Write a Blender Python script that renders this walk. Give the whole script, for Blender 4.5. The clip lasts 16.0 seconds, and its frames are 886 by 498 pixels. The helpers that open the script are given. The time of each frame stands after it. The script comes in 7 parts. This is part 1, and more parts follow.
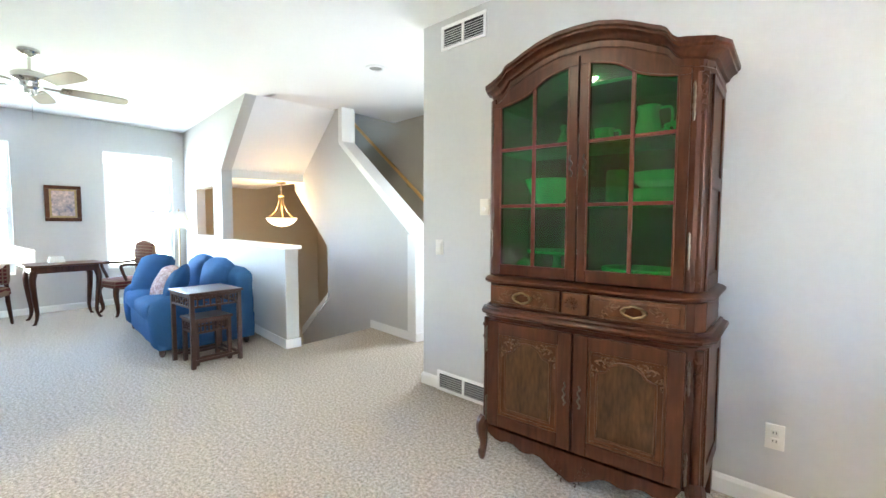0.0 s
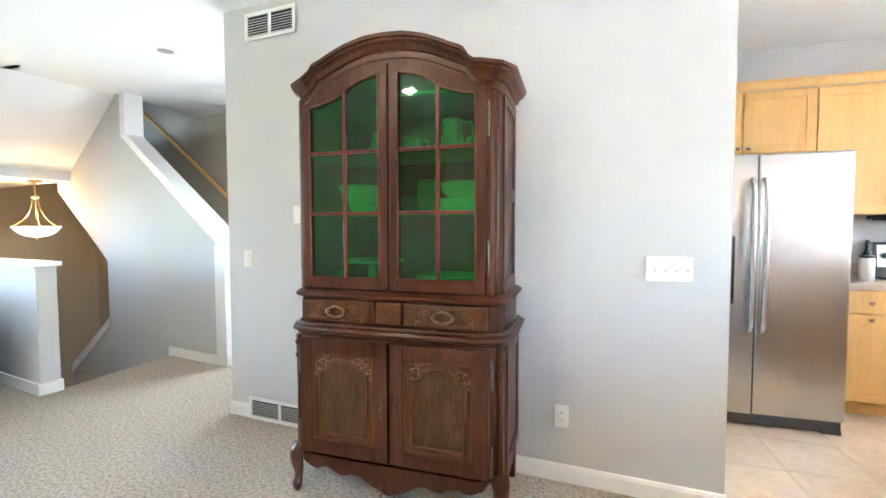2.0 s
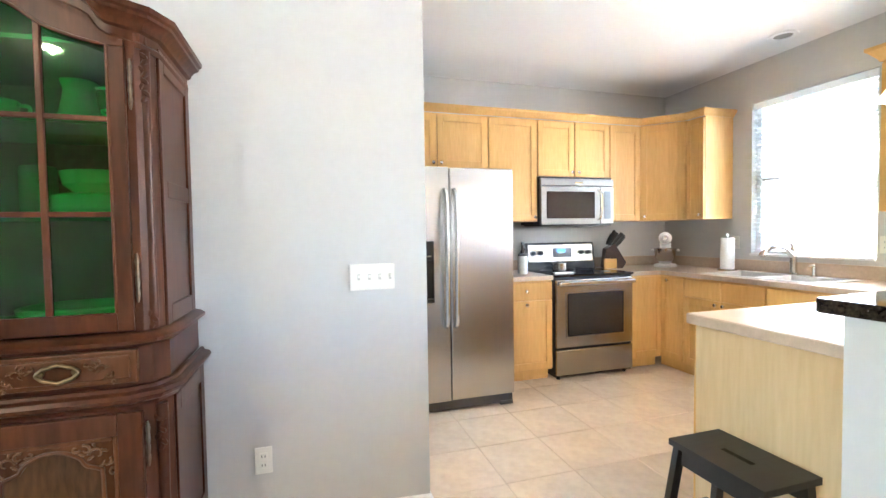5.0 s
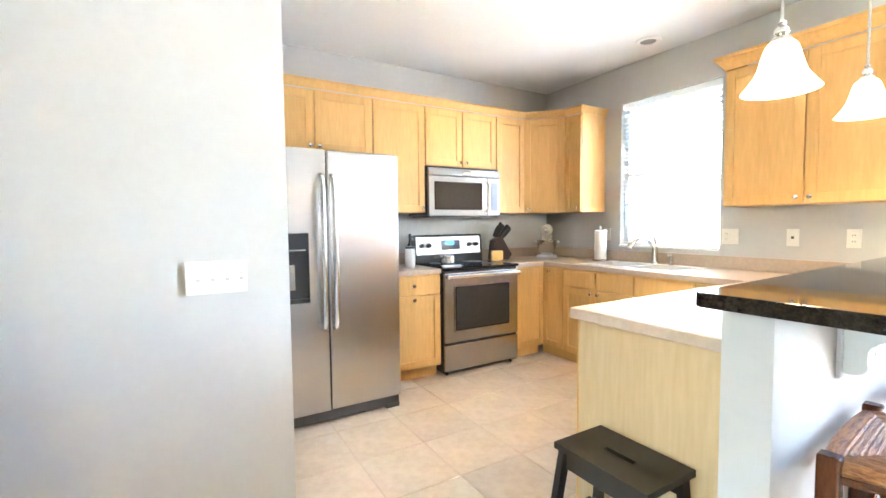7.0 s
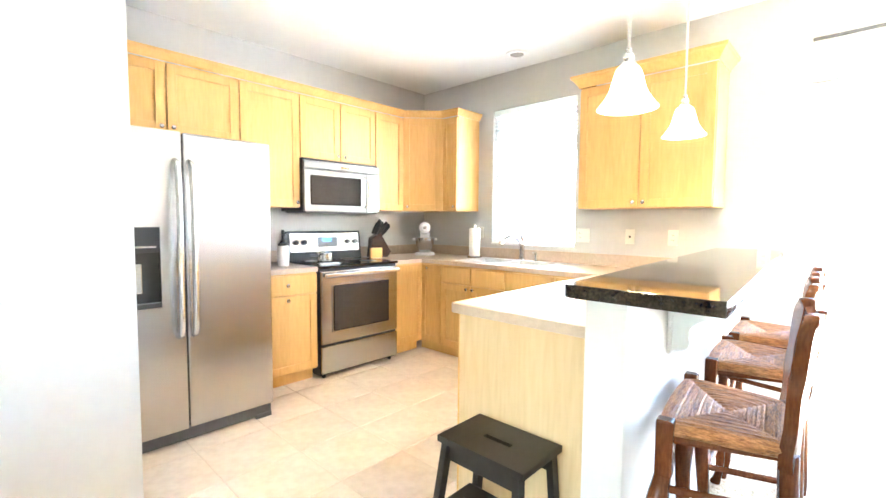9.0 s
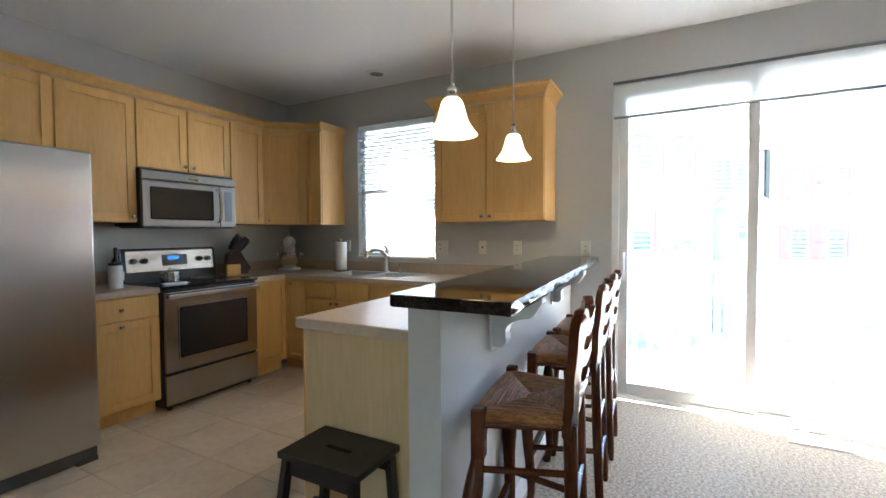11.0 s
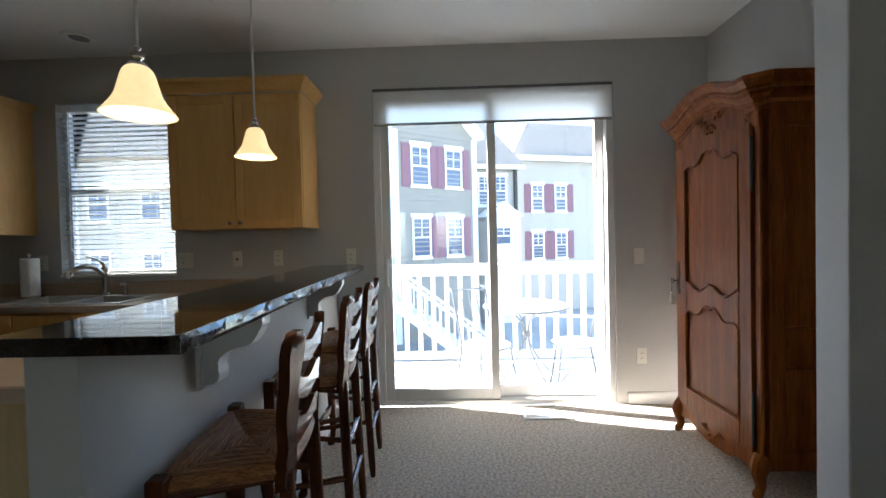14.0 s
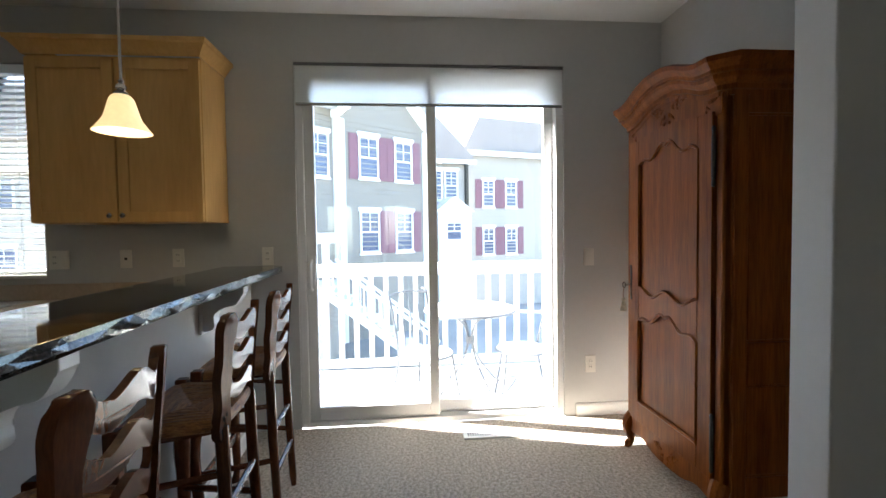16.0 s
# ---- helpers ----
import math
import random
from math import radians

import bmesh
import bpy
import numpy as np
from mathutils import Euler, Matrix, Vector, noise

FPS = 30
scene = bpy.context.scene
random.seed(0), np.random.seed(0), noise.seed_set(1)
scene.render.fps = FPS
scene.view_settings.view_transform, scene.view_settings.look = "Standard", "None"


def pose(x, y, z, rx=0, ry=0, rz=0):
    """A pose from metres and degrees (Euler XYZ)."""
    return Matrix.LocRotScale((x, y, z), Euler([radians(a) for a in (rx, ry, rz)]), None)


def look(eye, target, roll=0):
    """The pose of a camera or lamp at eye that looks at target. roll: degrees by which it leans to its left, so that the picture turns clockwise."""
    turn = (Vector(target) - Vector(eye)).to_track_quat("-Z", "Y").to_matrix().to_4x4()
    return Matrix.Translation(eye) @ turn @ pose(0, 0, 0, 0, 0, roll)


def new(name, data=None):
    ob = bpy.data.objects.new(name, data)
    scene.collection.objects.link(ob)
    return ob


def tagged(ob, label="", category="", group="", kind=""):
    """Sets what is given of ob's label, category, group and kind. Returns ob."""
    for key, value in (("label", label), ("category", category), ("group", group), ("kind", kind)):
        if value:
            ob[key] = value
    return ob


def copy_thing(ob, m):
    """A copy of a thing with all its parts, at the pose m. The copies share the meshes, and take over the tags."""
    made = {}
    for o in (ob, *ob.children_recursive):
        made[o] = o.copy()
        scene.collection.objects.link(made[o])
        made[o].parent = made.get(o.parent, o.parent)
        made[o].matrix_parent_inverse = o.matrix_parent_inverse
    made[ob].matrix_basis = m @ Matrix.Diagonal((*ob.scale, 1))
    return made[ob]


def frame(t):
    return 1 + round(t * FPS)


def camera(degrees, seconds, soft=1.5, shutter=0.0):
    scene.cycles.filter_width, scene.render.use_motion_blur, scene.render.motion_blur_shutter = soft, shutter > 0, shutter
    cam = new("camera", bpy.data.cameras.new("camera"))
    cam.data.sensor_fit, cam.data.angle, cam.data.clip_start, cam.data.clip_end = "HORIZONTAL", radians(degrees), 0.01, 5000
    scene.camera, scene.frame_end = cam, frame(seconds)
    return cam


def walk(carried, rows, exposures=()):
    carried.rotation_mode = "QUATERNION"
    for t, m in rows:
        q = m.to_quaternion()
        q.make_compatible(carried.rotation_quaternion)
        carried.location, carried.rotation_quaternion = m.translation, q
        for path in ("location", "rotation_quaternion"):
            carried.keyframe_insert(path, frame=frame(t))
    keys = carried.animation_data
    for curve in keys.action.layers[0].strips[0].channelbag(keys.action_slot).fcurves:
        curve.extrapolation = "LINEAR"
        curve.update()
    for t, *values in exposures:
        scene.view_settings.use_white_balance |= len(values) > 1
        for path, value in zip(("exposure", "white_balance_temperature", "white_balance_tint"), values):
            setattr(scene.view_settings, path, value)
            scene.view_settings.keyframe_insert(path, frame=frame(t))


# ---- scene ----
cam = camera(90.8, 16.0)
PATH = [
    (0, (0.299, 0.533, 1.282), (-0.947, 2.092, 1.156), 0.2),
    (0.5, (0.318, 0.557, 1.261), (-0.832, 2.19, 1.149), 0.3),
    (1, (0.321, 0.582, 1.294), (-0.678, 2.311, 1.177), -0.2),
    (1.5, (0.331, 0.605, 1.267), (-0.476, 2.433, 1.181), 0.1),
    (2, (0.341, 0.66, 1.29), (-0.245, 2.57, 1.196), -0.1),
    (2.5, (0.34, 0.689, 1.283), (-0.004, 2.658, 1.204), -0.3),
    (3, (0.366, 0.731, 1.271), (0.244, 2.727, 1.203), -0.5),
    (3.5, (0.353, 0.784, 1.3), (0.475, 2.778, 1.205), -0.3),
    (4, (0.401, 0.819, 1.287), (0.696, 2.796, 1.2), -0.5),
    (4.5, (0.449, 0.88, 1.288), (0.89, 2.83, 1.212), -0.7),
    (7, (0.653, 1.142, 1.281), (1.669, 2.861, 1.168), -0.6),
    (7.5, (0.675, 1.168, 1.27), (1.78, 2.83, 1.138), -0.2),
    (8, (0.68, 1.184, 1.268), (1.878, 2.778, 1.12), 0.0),
    (8.5, (0.689, 1.173, 1.277), (1.996, 2.681, 1.131), 0.3),
    (9, (0.65, 1.181, 1.274), (2.103, 2.55, 1.15), 0.4),
    (11.5, (0.683, 0.931, 1.287), (2.499, 1.768, 1.231), -0.6),
    (12, (0.7, 0.873, 1.285), (2.567, 1.588, 1.243), -0.9),
    (12.5, (0.733, 0.814, 1.283), (2.647, 1.391, 1.245), -1.1),
    (13, (0.77, 0.791, 1.282), (2.726, 1.205, 1.242), -1.12),
    (13.5, (0.833, 0.808, 1.284), (2.819, 1.043, 1.239), -1.36),
    (14, (0.93, 0.834, 1.279), (2.929, 0.884, 1.235), -1.36),
    (14.5, (1.026, 0.859, 1.276), (3.024, 0.773, 1.232), -1.2),
    (15, (1.089, 0.85, 1.28), (3.082, 0.695, 1.235), -0.94),
    (15.5, (1.22, 0.792, 1.3), (3.211, 0.614, 1.241), -0.85),
    (16, (1.296, 0.711, 1.301), (3.288, 0.545, 1.228), -0.82),
]
EXPOSURES = [
    (0.0, 6.74, 6050, 11), (2.0, 6.81, 6000, 11), (2.5, 6.69, 6000, 11), (3.0, 6.74, 6000, 11), (3.5, 6.64, 6000, 12), (4.0, 6.69, 6000, 12), (4.5, 6.74, 6050, 12), (7.0, 6.93, 6150, 11), (8.0, 7.28, 6250, 10), (9.0, 7.43, 6300, 10), (10.3, 5.58, 6250, 10), (11.5, 4.33, 5950, 9), (12.5, 3.35, 5950, 8), (13.0, 3.20, 5950, 8), (13.5, 3.15, 6000, 8), (14.5, 3.20, 6200, 10), (16.0, 3.25, 6350, 10),
]
walk(cam, [(t, look(eye, target, roll)) for t, eye, target, roll in PATH], EXPOSURES)

# ---- daylight and sun ----
world = bpy.data.worlds.new("sky")
scene.world = world
world.use_nodes = True
_wn = world.node_tree.nodes
_sky = _wn.new("ShaderNodeTexSky")
_sky.sky_type = "NISHITA"
_sky.sun_disc = False
_sky.air_density, _sky.dust_density, _sky.ozone_density = 1.0, 1.0, 1.5
_sky.sun_elevation = radians(50)
_sky.sun_rotation = radians(17)
world.node_tree.links.new(_sky.outputs[0], _wn["Background"].inputs[0])
_wn["Background"].inputs[1].default_value = 0.15

sun = new("sun", bpy.data.lights.new("sun", "SUN"))
sun.data.energy, sun.data.angle, sun.data.color = 5.0, radians(0.5), (1.0, 0.96, 0.91)
sun.matrix_world = look((0, 0, 0), (-0.3, -0.95, -1.2))


def window_light(name, centre, normal, wide, high, power, colour=(0.92, 0.96, 1.0)):
    """The sky's light through an opening."""
    lamp = new(name, bpy.data.lights.new(name, "AREA"))
    lamp.data.shape, lamp.data.size, lamp.data.size_y = "RECTANGLE", wide, high
    lamp.data.energy, lamp.data.color = power, colour
    lamp.matrix_world = look(centre, Vector(centre) + Vector(normal))
    lamp.visible_camera = True
    return lamp


def bulb(name, at, power, colour=(1.0, 0.78, 0.5), size=0.04):
    lamp = new(name, bpy.data.lights.new(name, "POINT"))
    lamp.data.energy, lamp.data.color, lamp.data.shadow_soft_size = power, colour, size
    lamp.location = at
    return lamp


# ---- materials ----
def material(name, colour, rough=0.6, metal=0.0, spread=0.08, scale=6.0, fine=60.0, bump=0.0, bump_scale=200.0,
             stretch=(1, 1, 1), random=0.0, coat=0.0, second=None, spec=None, rvar=0.15):
    """A surface with variation at two scales, optional fine relief and a shade of its own for each piece."""
    m = bpy.data.materials.new(name)
    m.use_nodes = True
    nt = m.node_tree
    n, l = nt.nodes, nt.links
    b = n["Principled BSDF"]
    b.inputs["Metallic"].default_value = metal
    b.inputs["Coat Weight"].default_value = coat
    b.inputs["Coat Roughness"].default_value = 0.25
    if spec is not None:
        b.inputs["Specular IOR Level"].default_value = spec
    tc = n.new("ShaderNodeTexCoord")
    mp = n.new("ShaderNodeMapping")
    mp.inputs["Scale"].default_value = stretch
    l.new(tc.outputs["Object"], mp.inputs["Vector"])
    big, small = n.new("ShaderNodeTexNoise"), n.new("ShaderNodeTexNoise")
    for tex, s in ((big, scale), (small, fine)):
        tex.inputs["Scale"].default_value = s
        tex.inputs["Detail"].default_value = 4
        l.new(mp.outputs[0], tex.inputs["Vector"])
    add = n.new("ShaderNodeMath")
    add.operation = "ADD"
    l.new(big.outputs["Fac"], add.inputs[0])
    l.new(small.outputs["Fac"], add.inputs[1])
    ramp = n.new("ShaderNodeMapRange")
    ramp.inputs["From Min"].default_value, ramp.inputs["From Max"].default_value = 0.65, 1.35
    l.new(add.outputs[0], ramp.inputs["Value"])
    mix = n.new("ShaderNodeMix")
    mix.data_type = "RGBA"
    lo = [max(0.0, c * (1 - spread)) for c in colour]
    hi = [min(1.0, c * (1 + spread)) for c in (second or colour)]
    mix.inputs["A"].default_value, mix.inputs["B"].default_value = (*lo, 1), (*hi, 1)
    l.new(ramp.outputs[0], mix.inputs["Factor"])
    out = mix.outputs["Result"]
    if random:
        info, hsv = n.new("ShaderNodeObjectInfo"), n.new("ShaderNodeHueSaturation")
        mr = n.new("ShaderNodeMapRange")
        mr.inputs["To Min"].default_value, mr.inputs["To Max"].default_value = 1 - random, 1 + random
        l.new(info.outputs["Random"], mr.inputs["Value"])
        l.new(mr.outputs[0], hsv.inputs["Value"])
        l.new(out, hsv.inputs["Color"])
        out = hsv.outputs["Color"]
    l.new(out, b.inputs["Base Color"])
    rr = n.new("ShaderNodeMapRange")
    rr.inputs["To Min"].default_value, rr.inputs["To Max"].default_value = max(0.02, rough * (1 - rvar)), min(1, rough * (1 + rvar))
    l.new(big.outputs["Fac"], rr.inputs["Value"])
    l.new(rr.outputs[0], b.inputs["Roughness"])
    if bump:
        bt, bp = n.new("ShaderNodeTexNoise"), n.new("ShaderNodeBump")
        bt.inputs["Scale"].default_value, bt.inputs["Detail"].default_value = bump_scale, 3
        bp.inputs["Strength"].default_value, bp.inputs["Distance"].default_value = bump, 0.01
        l.new(mp.outputs[0], bt.inputs["Vector"])
        l.new(bt.outputs["Fac"], bp.inputs["Height"])
        l.new(bp.outputs[0], b.inputs["Normal"])
    return m


def glowing(name, colour, strength, base=(0.8, 0.75, 0.65)):
    m = material(name, base, 0.4)
    b = m.node_tree.nodes["Principled BSDF"]
    b.inputs["Emission Color"].default_value = (*colour, 1)
    b.inputs["Emission Strength"].default_value = strength
    return m


def translucent(m, share):
    """Lets some of the light that falls on the back come through, as thin cloth and plastic do."""
    n, l = m.node_tree.nodes, m.node_tree.links
    b = n["Principled BSDF"]
    tl, mx = n.new("ShaderNodeBsdfTranslucent"), n.new("ShaderNodeMixShader")
    l.new(b.inputs["Base Color"].links[0].from_socket, tl.inputs[0])
    mx.inputs[0].default_value = share
    l.new(b.outputs[0], mx.inputs[1])
    l.new(tl.outputs[0], mx.inputs[2])
    l.new(mx.outputs[0], n["Material Output"].inputs[0])
    return m


def glass(name, tint=(0.96, 0.98, 0.97), gloss=1.0):
    """A thin pane: it lets light straight through, tinted, and reflects as glass does."""
    m = bpy.data.materials.new(name)
    m.use_nodes = True
    n, l = m.node_tree.nodes, m.node_tree.links
    n.remove(n["Principled BSDF"])
    tr, gl, mx, fr = (n.new(k) for k in ("ShaderNodeBsdfTransparent", "ShaderNodeBsdfGlossy", "ShaderNodeMixShader", "ShaderNodeFresnel"))
    tr.inputs[0].default_value = (*tint, 1)
    gl.inputs["Roughness"].default_value = 0.02
    gl.inputs[0].default_value = (gloss, gloss, gloss, 1)
    fr.inputs[0].default_value = 1.5
    l.new(fr.outputs[0], mx.inputs[0])
    l.new(tr.outputs[0], mx.inputs[1])
    l.new(gl.outputs[0], mx.inputs[2])
    l.new(mx.outputs[0], n["Material Output"].inputs[0])
    return m


M = {}
M["wall"] = material("wall_paint", (0.535, 0.53, 0.516), 0.75, spread=0.025, scale=1.2, fine=30, bump=0.06, bump_scale=260)
M["wall_tan"] = material("tan_wall_paint", (0.42, 0.36, 0.27), 0.75, spread=0.03, scale=1.2, fine=30, bump=0.06, bump_scale=260)
M["ceiling"] = material("ceiling_paint", (0.80, 0.80, 0.79), 0.85, spread=0.02, scale=1.0, fine=40, bump=0.12, bump_scale=120)
M["trim"] = material("white_trim_paint", (0.80, 0.80, 0.78), 0.4, spread=0.02, scale=3, fine=50)
M["carpet"] = material("beige_carpet", (0.355, 0.303, 0.248), 0.95, spread=0.55, scale=60, fine=190, bump=0.9, bump_scale=150, second=(0.48, 0.425, 0.355), spec=0.1)
M["tile"] = material("beige_floor_tile", (0.66, 0.53, 0.41), 0.35, spread=0.06, scale=5, fine=22, bump=0.05, bump_scale=40, random=0.05, second=(0.72, 0.61, 0.49))
M["grout"] = material("floor_grout", (0.63, 0.52, 0.415), 0.85, spread=0.08)
M["maple"] = material("maple_wood", (0.66, 0.375, 0.120), 0.40, spread=0.05, scale=1.6, fine=10, stretch=(5, 5, 0.7), random=0.05, second=(0.71, 0.43, 0.155), spec=0.3)
M["maple_pale"] = material("pale_maple_panel", (0.60, 0.415, 0.215), 0.45, spread=0.05, scale=1.6, fine=10, stretch=(5, 5, 0.5), second=(0.65, 0.475, 0.265), spec=0.3)
M["laminate"] = material("beige_laminate", (0.51, 0.39, 0.29), 0.3, spread=0.12, scale=40, fine=300)
M["granite"] = material("black_granite", (0.006, 0.0055, 0.005), 0.045, spread=0.5, scale=30, fine=120, second=(0.030, 0.024, 0.018))
M["granite_rough"] = material("broken_granite", (0.012, 0.011, 0.011), 0.13, spread=0.5, scale=30, fine=120, second=(0.05, 0.047, 0.045), spec=0.5)
M["steel"] = material("brushed_steel", (0.56, 0.555, 0.55), 0.27, metal=1.0, spread=0.02, scale=2, fine=60, stretch=(25, 25, 0.3), rvar=0.02)
def brushed(m, amount):
    n, l = m.node_tree.nodes, m.node_tree.links
    tan = n.new("ShaderNodeTangent")
    tan.direction_type, tan.axis = "RADIAL", "Z"
    b = n["Principled BSDF"]
    l.new(tan.outputs[0], b.inputs["Tangent"])
    b.inputs["Anisotropic"].default_value = amount
    return m


brushed(M["steel"], 0.75)
M["steel_grey"] = material("dark_brushed_steel", (0.46, 0.456, 0.45), 0.27, metal=1.0, spread=0.02, scale=2, fine=60, stretch=(25, 25, 0.3), rvar=0.02)
brushed(M["steel_grey"], 0.6)
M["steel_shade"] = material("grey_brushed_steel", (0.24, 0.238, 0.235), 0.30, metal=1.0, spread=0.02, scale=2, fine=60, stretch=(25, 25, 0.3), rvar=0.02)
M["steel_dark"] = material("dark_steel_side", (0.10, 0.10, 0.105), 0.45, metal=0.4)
M["sink_steel"] = material("satin_sink_steel", (0.72, 0.72, 0.71), 0.42, metal=0.85, spread=0.03)
M["chrome"] = material("satin_nickel", (0.66, 0.65, 0.62), 0.22, metal=1.0, spread=0.03)
M["black_glass"] = material("black_glass", (0.012, 0.012, 0.013), 0.06, spread=0.1)
M["black"] = material("black_plastic", (0.02, 0.02, 0.021), 0.4)
M["oven_window"] = material("oven_window", (0.035, 0.03, 0.028), 0.1)
M["walnut"] = material("dark_walnut", (0.042, 0.0115, 0.0045), 0.32, spread=0.28, scale=2.0, fine=9, stretch=(6, 6, 0.8), coat=0.05, second=(0.066, 0.020, 0.008), spec=0.25)
M["walnut_panel"] = material("walnut_panel", (0.062, 0.020, 0.007), 0.32, spread=0.25, scale=2.0, fine=9, stretch=(6, 6, 0.8), coat=0.05, second=(0.095, 0.034, 0.012), spec=0.25)
M["walnut_field"] = material("dark_walnut_field", (0.040, 0.016, 0.006), 0.36, spread=0.35, scale=3.0, fine=14, stretch=(5, 5, 1.2), second=(0.075, 0.033, 0.012), spec=0.25)
M["carving"] = material("worn_carved_walnut", (0.105, 0.046, 0.020), 0.34, spread=0.3, scale=20, fine=90, second=(0.17, 0.085, 0.042), spec=0.4)
M["cherry"] = material("cherry_wood", (0.150, 0.037, 0.0048), 0.38, spread=0.24, scale=2.5, fine=14, stretch=(9, 9, 0.6), second=(0.225, 0.066, 0.010), spec=0.09)
M["stool_wood"] = material("stool_wood", (0.074, 0.0195, 0.006), 0.24, spread=0.22, scale=5, fine=40, stretch=(4, 4, 0.9), coat=0.08, second=(0.092, 0.026, 0.008), spec=0.32)
M["rush"] = material("woven_rush", (0.13, 0.036, 0.009), 0.48, spread=0.5, scale=1.3, fine=5, stretch=(10, 60, 60), bump=0.5, bump_scale=4, second=(0.31, 0.14, 0.05), spec=0.2)
M["rush_side"] = material("woven_rush_side", (0.13, 0.036, 0.009), 0.48, spread=0.5, scale=1.3, fine=5, stretch=(60, 10, 60), bump=0.5, bump_scale=4, second=(0.31, 0.14, 0.05), spec=0.2)
M["dark_wood"] = material("dark_rosewood", (0.045, 0.018, 0.012), 0.35, spread=0.3, scale=4, fine=30, coat=0.3)
M["black_wood"] = material("black_stained_wood", (0.018, 0.015, 0.013), 0.42, spread=0.25, scale=4, fine=40, stretch=(1, 8, 1))
M["brass"] = material("aged_brass", (0.40, 0.30, 0.15), 0.34, metal=1.0, spread=0.15, scale=30)
M["old_brass"] = material("tarnished_brass", (0.22, 0.17, 0.10), 0.38, metal=1.0, spread=0.25, scale=40)
M["iron"] = material("dark_iron", (0.05, 0.045, 0.04), 0.4, metal=0.8, spread=0.2)
M["blue"] = material("blue_sofa_fabric", (0.035, 0.115, 0.275), 0.9, spread=0.14, scale=4, fine=120, bump=0.35, bump_scale=350, spec=0.15)
M["plastic"] = material("ivory_plastic", (0.76, 0.74, 0.68), 0.35, spread=0.02)
M["slot_grey"] = material("switch_slot", (0.50, 0.48, 0.44), 0.6)
M["white_plastic"] = material("white_plastic", (0.80, 0.80, 0.79), 0.35, spread=0.02)
M["blind"] = translucent(material("white_blind", (0.83, 0.83, 0.81), 0.5, spread=0.02), 0.5)
M["pane"] = glass("window_pane")
M["green_pane"] = glass("green_pane", (0.075, 0.72, 0.25))


# ---- building helpers ----
ORIGIN = {}


def thing(name, at, label="", category="", group="", kind=""):
    """An empty at the base of a thing; its parts are given in world coordinates."""
    ob = new(name)
    ob.empty_display_size = 0.1
    ob.location = at
    ORIGIN[ob.name] = Vector(at)
    return tagged(ob, label, category, group, kind)


def part(name, bm, mat, parent=None, label="", smooth=False, kind=""):
    """Links a bmesh, given in world coordinates, as one mesh under a thing or a part."""
    me = bpy.data.meshes.new(name)
    o = ORIGIN.get(parent.name, Vector((0, 0, 0))) if parent else Vector((0, 0, 0))
    if o.length:
        bmesh.ops.translate(bm, vec=-o, verts=bm.verts)
    bmesh.ops.recalc_face_normals(bm, faces=bm.faces)
    if smooth:
        for f in bm.faces:
            f.smooth = True
    bm.to_mesh(me)
    bm.free()
    if smooth:
        me.set_sharp_from_angle(angle=radians(32))
    me.materials.append(mat)
    ob = new(name, me)
    if parent:
        ob.parent = parent
    ORIGIN[ob.name] = o
    return tagged(ob, label, kind=kind)


def structure(name, bm, mat, label="", smooth=False):
    return tagged(part(name, bm, mat, None, label, smooth), kind="structure")


def box(x0, x1, y0, y1, z0, z1, bevel=0.0, bm=None, seg=2):
    b = bmesh.new()
    v = [b.verts.new(p) for p in ((x0, y0, z0), (x1, y0, z0), (x1, y1, z0), (x0, y1, z0), (x0, y0, z1), (x1, y0, z1), (x1, y1, z1), (x0, y1, z1))]
    for f in ((0, 3, 2, 1), (4, 5, 6, 7), (0, 1, 5, 4), (1, 2, 6, 5), (2, 3, 7, 6), (3, 0, 4, 7)):
        b.faces.new([v[i] for i in f])
    if bevel:
        bmesh.ops.bevel(b, geom=b.edges[:], offset=bevel, segments=seg, profile=0.5, affect="EDGES")
    return join(bm, b) if bm is not None else b


def join(bm, other):
    """Adds another bmesh to bm."""
    tmp = bpy.data.meshes.new("tmp")
    other.to_mesh(tmp)
    other.free()
    bm.from_mesh(tmp)
    bpy.data.meshes.remove(tmp)
    return bm


def moved(bm, m):
    bmesh.ops.transform(bm, matrix=m, verts=bm.verts)
    return bm


def extrude(points, depth, axis="y", at=0.0, bevel=0.0):
    """A flat outline given in the two other axes, made thick along one axis from at to at + depth."""
    b = bmesh.new()
    def place(p, d):
        return {"x": (d, p[0], p[1]), "y": (p[0], d, p[1]), "z": (p[0], p[1], d)}[axis]
    lo = [b.verts.new(place(p, at)) for p in points]
    hi = [b.verts.new(place(p, at + depth)) for p in points]
    n = len(points)
    b.faces.new(lo)
    b.faces.new(hi[::-1])
    for i in range(n):
        b.faces.new((lo[i], hi[i], hi[(i + 1) % n], lo[(i + 1) % n]))
    if bevel:
        es = [e for e in b.edges if abs(sum((e.verts[0].co - e.verts[1].co)[k] for k in range(3) if "xyz"[k] == axis)) < 1e-6]
        bmesh.ops.bevel(b, geom=es, offset=bevel, segments=2, profile=0.5, affect="EDGES")
    return b


